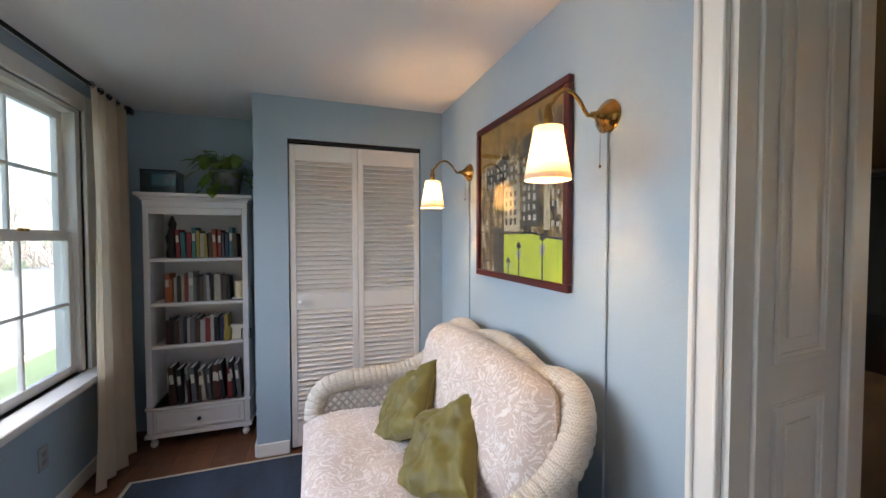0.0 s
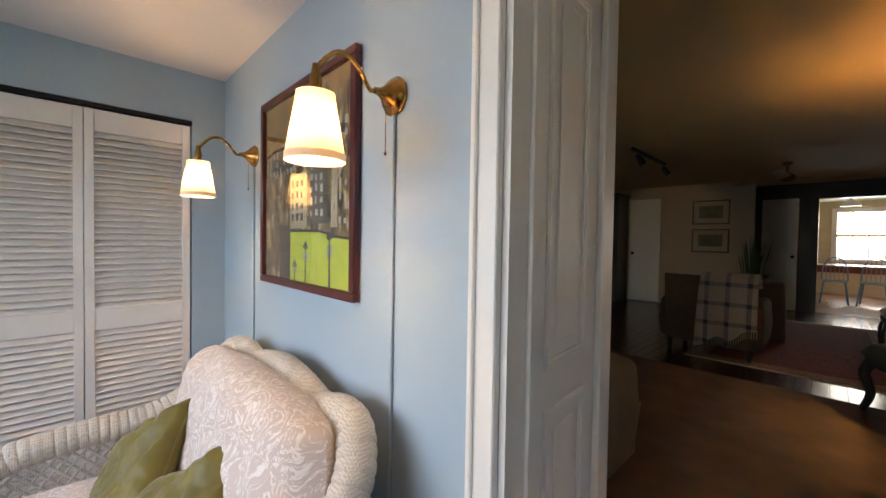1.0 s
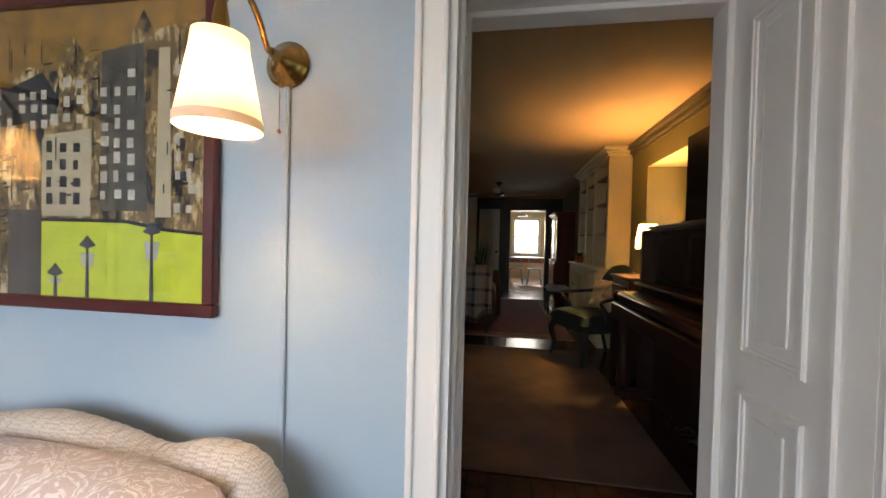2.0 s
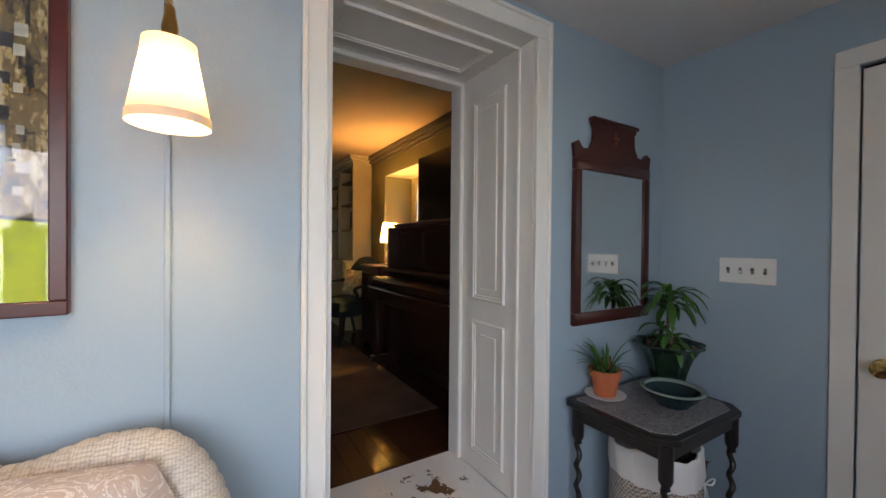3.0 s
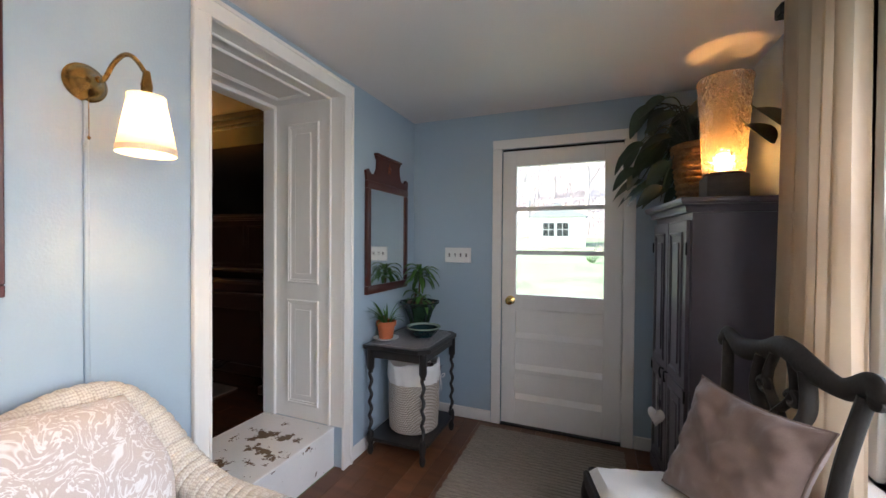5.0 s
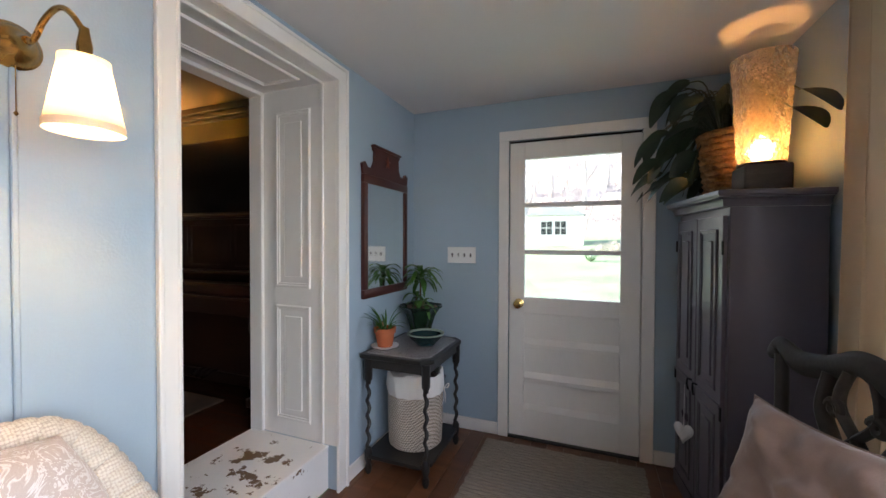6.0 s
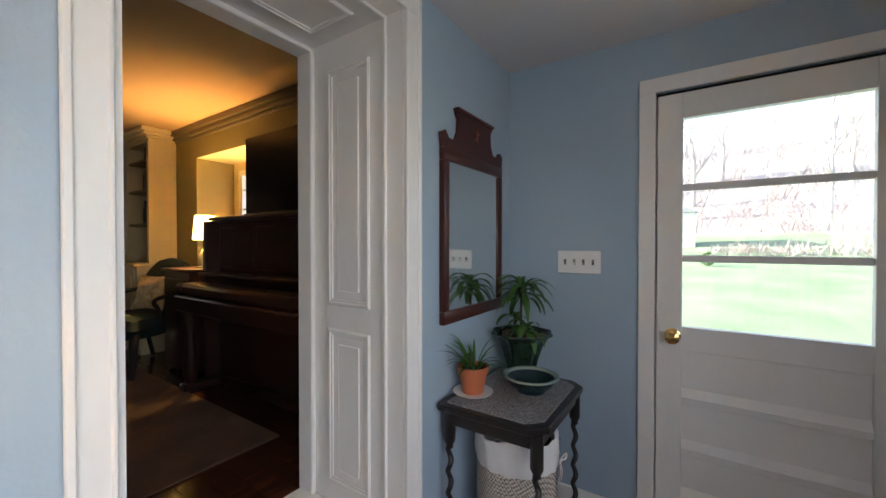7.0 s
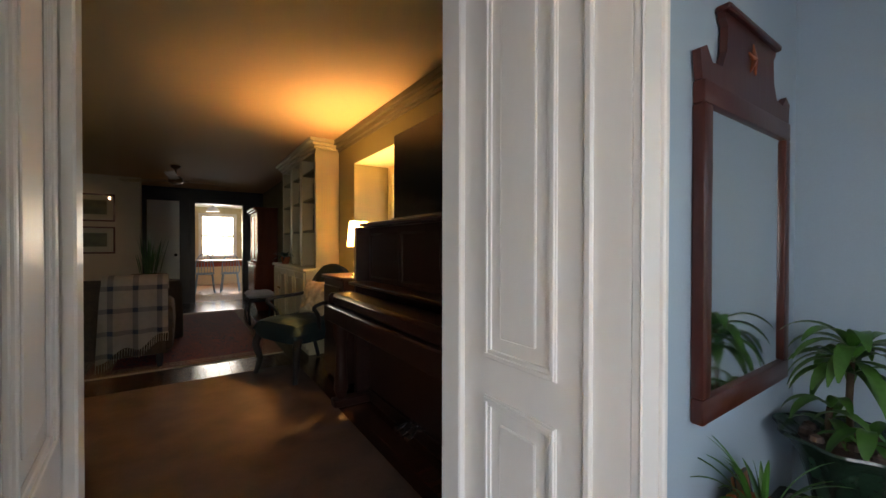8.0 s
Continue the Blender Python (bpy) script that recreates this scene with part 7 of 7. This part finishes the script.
for k in range(3):
    t = bmesh.new()
    box(t, 0.0, -0.065, -0.003, 0.64, 0.065, 0.003, 0.002)
    for v in t.verts:
        f = v.co.x / 0.64
        v.co.y *= 0.55 + 0.9 * math.sin(math.pi * min(1, f * 0.8 + 0.1))
    t.transform(pose(0, 0, -0.20, 0, 0, 56 + 120 * k) @ pose(0.11, 0, 0, 12, 0, 0))
    part("blade", t, mat("pale_oak", (0.36, 0.25, 0.14), 0.4, var=0.2), fan)
    bm = bmesh.new()
    box(bm, 0.05, -0.015, -0.205, 0.16, 0.015, -0.197, 0.002, m=pose(0, 0, 0, 0, 0, 56 + 120 * k))
    part("blade_arm", bm, MATS["bronze_metal"], fan)
tr = thing("track_light", "black ceiling track light with lit spot", "ceiling lamp", (4.5, 2.90, LH))
part("track", boxes((-0.6, -0.018, -0.03, 0.6, 0.018, 0), bev=0.003), BLACKMETAL, tr)
for x in (-0.45, 0.5):
    bm = bmesh.new()
    lathe(bm, [(0.02, 0.0), (0.03, 0.03), (0.042, 0.13), (0.040, 0.13), (0.026, 0.05), (0.0, 0.05)], 20, cap=False, m=pose(x, 0, -0.06, 150, 0, 20))
    part("spot", bm, BLACKMETAL, tr)
EMIT = bpy.data.materials.new("lit_bulb")
EMIT.use_nodes = True
EMIT.node_tree.nodes["Principled BSDF"].inputs["Emission Color"].default_value = (1.0, 0.75, 0.42, 1)
EMIT.node_tree.nodes["Principled BSDF"].inputs["Emission Strength"].default_value = 2.0
bm = bmesh.new()
lathe(bm, [(0.0, 0.10), (0.036, 0.10), (0.036, 0.105), (0.0, 0.108)], 16, cap=False, m=pose(0.5, 0, -0.06, 150, 0, 20))
part("bulb", bm, EMIT, tr, "glowing bulb")

# doors and pieces at the far end
fd = tagged(new("door_3"), "plain white door beside the far doorway", "door", "", "structure")
part("leaf", boxes((8.41, 1.72, LF + 0.01, 8.45, 2.21, 2.22), bev=0.004), WHITE, fd)
bm = bmesh.new()
lathe(bm, [(0.02, 0), (0.012, 0.03), (0.028, 0.05), (0.001, 0.06)], 14, m=Matrix.Translation((8.41, 1.78, LF + 0.95)) @ Matrix.Rotation(radians(-90), 4, "Y"))
part("knob", bm, BLACKMETAL, fd)
fd = tagged(new("door_4"), "plain white door in the pale wall", "door", "", "structure")
part("leaf", boxes((7.455, 3.62, LF + 0.01, 7.497, 4.18, 2.26), bev=0.004), WHITE, fd)
bm = bmesh.new()
lathe(bm, [(0.02, 0), (0.012, 0.03), (0.028, 0.05), (0.001, 0.06)], 14, m=Matrix.Translation((7.455, 4.10, LF + 0.95)) @ Matrix.Rotation(radians(-90), 4, "Y"))
part("knob", bm, BLACKMETAL, fd)
bc = thing("tall_black_cupboard", "tall black cupboard with a small pale notice", "cupboard", (7.2, 4.50, LF))
part("body", boxes((-0.25, -0.28, 0, 0.29, 0.28, 2.05), bev=0.006), BLACKWOOD, bc)
part("cornice", boxes((-0.29, -0.31, 2.05, 0.29, 0.31, 2.11), bev=0.008), BLACKWOOD, bc)
part("door", boxes((-0.27, -0.25, 0.08, -0.252, 0.25, 1.98), bev=0.004), BLACKWOOD, bc)
part("notice", boxes((-0.274, -0.08, 1.18, -0.271, 0.17, 1.34)), mat("paper_tan", (0.5, 0.36, 0.22), 0.8), bc)

# ---- rugs of the living room ----
br = thing("beige_rug", "large worn beige rug on the dark floor", "rug", (2.24, 2.2, LF))
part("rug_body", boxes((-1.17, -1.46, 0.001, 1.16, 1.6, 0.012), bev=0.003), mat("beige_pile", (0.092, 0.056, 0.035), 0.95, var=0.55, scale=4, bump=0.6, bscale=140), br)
pr = thing("persian_rug", "deep red patterned oriental rug", "rug", (5.55, 1.45, LF))
part("field", boxes((-1.45, -0.52, 0.001, 1.45, 0.72, 0.010), bev=0.002), contour_mat("persian_pile", (0.23, 0.038, 0.024), (0.05, 0.022, 0.03), 7, 0.20, rough=0.95, sheen=0.0), pr)
part("border", boxes((-1.62, -0.69, 0.001, 1.62, -0.52, 0.010), (-1.62, 0.72, 0.001, 1.62, 0.89, 0.010), (-1.62, -0.52, 0.001, -1.45, 0.72, 0.010), (1.45, -0.52, 0.001, 1.62, 0.72, 0.010), bev=0.002), contour_mat("persian_border", (0.16, 0.05, 0.03), (0.36, 0.24, 0.15), 14, 0.12, rough=0.95, sheen=0.0), pr)
for x in (-1.64, 1.64):
    part("fringe", boxes((x - 0.02, -0.69, 0.001, x + 0.02, 0.89, 0.006)), mat("rug_fringe", (0.45, 0.38, 0.28), 0.95, var=0.3, scale=60), pr)

# ---- outdoors ----
GRASS = mat("lawn", (0.21, 0.29, 0.165), 0.9, var=0.35, scale=0.6, bump=0.8, bscale=30)
n_, l_, b_ = nodes_of(GRASS)
src = b_.inputs["Base Color"].links[0].from_socket
tc, sep, nz = n_.new("ShaderNodeTexCoord"), n_.new("ShaderNodeSeparateXYZ"), n_.new("ShaderNodeTexNoise")
nz.inputs["Scale"].default_value = 0.12
jag, edge_, mx = n_.new("ShaderNodeMath"), n_.new("ShaderNodeMapRange"), n_.new("ShaderNodeMix")
jag.operation = "MULTIPLY_ADD"
jag.inputs[1].default_value = 14.0
edge_.inputs["From Min"].default_value, edge_.inputs["From Max"].default_value = -24.0, -27.0
mx.data_type = "RGBA"
mx.inputs["B"].default_value = (0.46, 0.41, 0.39, 1)
l_.new(tc.outputs["Object"], sep.inputs[0])
l_.new(tc.outputs["Object"], nz.inputs["Vector"])
l_.new(nz.outputs["Fac"], jag.inputs[0])
l_.new(sep.outputs["Y"], jag.inputs[2])
l_.new(jag.outputs[0], edge_.inputs["Value"])
l_.new(edge_.outputs["Result"], mx.inputs["Factor"])
l_.new(src, mx.inputs["A"])
l_.new(mx.outputs["Result"], b_.inputs["Base Color"])


def ground_z(x, y):
    d = math.hypot(x, y)
    return -0.55 + max(0, min(-y, 80) - 7) * 0.10 + max(0, min(-y, 75) - 36) * 0.30 + 0.2 * noise.noise(Vector((x * 0.05, y * 0.05, 0))) * min(1, d / 30)


t = bmesh.new()
N = 60
rows_ = []
for j in range(N + 1):
    row = []
    for i in range(N + 1):
        u, v = (i / N - 0.5) * 2, (j / N - 0.5) * 2
        x, y = u * abs(u) ** 1.2 * 400, v * abs(v) ** 1.2 * 400
        row.append(t.verts.new((x, y, ground_z(x, y))))
    rows_.append(row)
for a, b in zip(rows_, rows_[1:]):
    for i in range(N):
        t.faces.new((a[i], a[i + 1], b[i + 1], b[i]))
structure("ground", t, GRASS, "sunlit lawn rising gently towards woods", "ground", smooth=True)
structure("driveway", boxes((-17, -4, -0.56, -5.2, 44, -0.46)), mat("pale_asphalt", (0.33, 0.35, 0.38), 0.9, var=0.2, scale=3), "pale grey driveway beside the lawn", "road")


def shed():
    s = thing("garden_shed", "white clapboard garden shed with two dark windows", "shed", (1.25, -25.5, ground_z(1.25, -25.5) - 0.15), rz=6)
    WS = mat("white_clapboard", (0.75, 0.75, 0.74), 0.6, var=0.08)
    part("wall", boxes((-1.8, -1.5, 0, 1.8, 1.5, 2.1)), WS, s)
    for k in range(11):
        part("clapboard", boxes((-1.82, 1.5, 0.05 + k * 0.185, 1.82, 1.525, 0.225 + k * 0.185)), WS, s)
    b = bmesh.new()
    vs = [b.verts.new(p) for p in ((-2.0, -1.7, 2.05), (2.0, -1.7, 2.05), (2.0, 1.7, 2.05), (-2.0, 1.7, 2.05), (0, -1.7, 3.0), (0, 1.7, 3.0))]
    for q in ((0, 4, 5, 3), (1, 2, 5, 4), (0, 1, 4), (3, 5, 2), (0, 3, 2, 1)):
        b.faces.new([vs[i] for i in q])
    bmesh.ops.recalc_face_normals(b, faces=b.faces)
    part("roof", b, mat("pale_roof", (0.42, 0.42, 0.44), 0.8, var=0.15), s, smooth=False)
    for x in (-0.35, 0.55):
        w = part("window", boxes((x - 0.36, 1.52, 0.75, x + 0.36, 1.55, 1.65)), mat("shed_glass", (0.02, 0.025, 0.03), 0.15), s)
        part("sash_bar", boxes((x - 0.40, 1.545, 0.71, x + 0.40, 1.57, 0.76), (x - 0.40, 1.545, 1.64, x + 0.40, 1.57, 1.69), (x - 0.02, 1.545, 0.76, x + 0.02, 1.57, 1.64), (x - 0.40, 1.545, 1.18, x - 0.02, 1.57, 1.22), (x + 0.02, 1.545, 1.18, x + 0.40, 1.57, 1.22)), WS, w)


shed()
BAREBARK = mat("bare_bark", (0.50, 0.46, 0.44), 0.95, var=0.3, scale=8, bump=0.6)


def bare_tree(at, h, seed):
    """A leafless tree: trunk, forked limbs and fine twigs."""
    rnd = random.Random(seed)
    tr_ = thing("bare_tree", "leafless tree at the edge of the lawn", "tree", at, group="bare trees behind the lawn")
    trunk, twig = bmesh.new(), bmesh.new()

    def grow(p, d, ln, r, lvl):
        pts = [p]
        q, v = p.copy(), d.copy()
        for _ in range(4):
            v = (v + Vector((rnd.uniform(-0.2, 0.2), rnd.uniform(-0.2, 0.2), 0.06))).normalized()
            q = q + v * ln / 4
            pts.append(q.copy())
        tube(trunk if lvl < 2 else twig, pts, [r * (1 - 0.13 * i) for i in range(5)], 6 if lvl < 2 else 4)
        if lvl < 4:
            for k in range(3 if lvl else 5):
                f = rnd.uniform(0.35, 1.0)
                b = pts[0].lerp(pts[-1], f) if lvl else pts[min(4, 1 + k)]
                a = rnd.uniform(0, 6.28)
                grow(b.copy(), (v + Vector((math.cos(a), math.sin(a), 0.3)) * rnd.uniform(0.5, 0.9)).normalized(), ln * rnd.uniform(0.5, 0.68), r * 0.5, lvl + 1)

    grow(Vector((0, 0, -0.3)), Vector((0, 0, 1)), h * 0.45, h * 0.02, 0)
    part("trunk", trunk, BAREBARK, tr_)
    part("twigs", twig, BAREBARK, tr_)
    return tr_


first = bare_tree((-8, -34, ground_z(-8, -34)), 12, 1)
second = bare_tree((5, -38, ground_z(5, -38)), 14, 2)
rnd = random.Random(3)
for k in range(30):
    x = -30 + k * 2.4 + rnd.uniform(-1, 1)
    y = -40 - rnd.uniform(0, 26)
    copy_thing(first if k % 2 else second, pose(x, y, ground_z(x, y), 0, 0, rnd.uniform(0, 360)))
for k in range(15):
    x, y = -24 - rnd.uniform(0, 14), -10 + k * 5.5 + rnd.uniform(-1, 1)
    copy_thing(first if k % 2 else second, pose(x, y, ground_z(x, y), 0, 0, rnd.uniform(0, 360)))
WOODS = mat("brown_undergrowth", (0.46, 0.40, 0.38), 0.95, var=0.4, scale=0.5, bump=0.8, bscale=4)
t = bmesh.new()
rnd = random.Random(9)
for k in range(3600):
    a = rnd.uniform(math.radians(98), math.radians(330))
    r = rnd.uniform(33, 70)
    c = Vector((r * math.cos(a), r * math.sin(a), ground_z(r * math.cos(a), r * math.sin(a)) - 0.2))
    for q in range(7):
        leaf(t, c + Vector((rnd.uniform(-0.8, 0.8), rnd.uniform(-0.8, 0.8), 0)), (rnd.uniform(-0.9, 0.9), rnd.uniform(-0.9, 0.9), 1), rnd.uniform(0.8, 3.2) * (1.6 if q == 0 else 1), rnd.uniform(0.015, 0.05), 0.3, 0.3, 3)
for k in range(260):
    x, y = rnd.uniform(-13, -1.2), rnd.uniform(-23.5, -20.5)
    for q in range(6):
        leaf(t, Vector((x, y, ground_z(x, y) - 0.05)) + Vector((rnd.uniform(-0.3, 0.3), rnd.uniform(-0.3, 0.3), 0)), (rnd.uniform(-0.9, 0.9), rnd.uniform(-0.9, 0.9), 1), rnd.uniform(0.25, 0.9), rnd.uniform(0.01, 0.03), 0.4, 0.3, 3)
tagged(new("undergrowth", finish(t, "undergrowth", WOODS)), "brown winter undergrowth along the woods", "shrubs", "", "stuff")
bs = thing("round_shrub", "small clipped green shrub on the lawn", "shrub", (-1.2, -17.0, ground_z(-1.2, -17.0)))
lv = bmesh.new()
for k in range(240):
    d = Vector((rnd.gauss(0, 1), rnd.gauss(0, 1), rnd.gauss(0, 1))).normalized()
    leaf(lv, d * 0.22 + Vector((0, 0, 0.3)), d, 0.09, 0.03, 0.2, 0.2, 3)
part("foliage", lv, LEAF, bs)
bm = bmesh.new()
tube(bm, [(0, 0, -0.2), (0, 0, 0.3)], 0.03, 8)
part("trunk", bm, BAREBARK, bs)

# ---- floor planks, each a piece ----
def planks(floor, x0, x1, y0, y1, z, along, width, lengths, material, seed):
    rnd = random.Random(seed)
    meshes = {}
    a0, a1, c0, c1 = (y0, y1, x0, x1) if along == "y" else (x0, x1, y0, y1)
    n = round((c1 - c0) / width)
    wd = (c1 - c0) / n
    for i in range(n):
        a = a0 - rnd.choice(lengths) * rnd.random()
        while a < a1:
            ln = rnd.choice(lengths)
            s0, s1 = max(a, a0), min(a + ln, a1)
            a += ln
            key = round(s1 - s0, 2)
            if key < 0.06:
                continue
            if key not in meshes:
                bm = boxes((-wd / 2 + 0.0008, -key / 2 + 0.0008, -0.015, wd / 2 - 0.0008, key / 2 - 0.0008, 0.0), bev=0.0015)
                meshes[key] = finish(bm, "plank", material)
            ob = new("plank", meshes[key])
            ob.parent = floor
            mid = (s0 + s1) / 2
            cc = c0 + (i + 0.5) * wd
            ob.matrix_basis = pose(cc, mid, z, 0, 0, 0) if along == "y" else pose(mid, cc, z, 0, 0, 90)


fl = structure("floor", boxes((-2.4, -0.2, -0.12, 0.06, 4.6, -0.016)), SHADOWGAP, "reddish brown wooden plank floor of the sunroom", "floor")
planks(fl, -2.15, 0.06, 0.0, 4.42, 0.0, "y", 0.105, (1.1, 1.6, 2.0), OAK, 5)
fl = structure("floor_living", boxes((0.59, -0.1, 0.1, 12.7, 5.5, LF - 0.016)), SHADOWGAP, "dark polished wooden plank floor of the living room", "floor")
planks(fl, 0.59, 8.6, 0.26, 3.3, LF, "x", 0.10, (1.4, 2.0, 2.6), DARKWOOD, 6)
structure("floor_kitchen", boxes((8.6, -1.2, 0.2, 12.7, 3.6, LF - 0.002)), mat("kitchen_boards", (0.32, 0.17, 0.08), 0.3, var=0.3, scale=5, stretch=(0.3, 4, 1)), "honey coloured kitchen floor", "floor")
structure("floor_living_rest", boxes((0.59, 3.3, LF - 0.014, 8.6, 5.5, LF - 0.001)), DARKWOOD, "dark polished wooden floor", "floor")
# added slab, out of view, that stops sun and sky light from above
structure("roof_cover", boxes((-2.6, -0.4, 2.62, 13.0, 5.8, 2.75)), CEIL, "unseen flat slab added over the ceilings to keep the sun out", "roof")
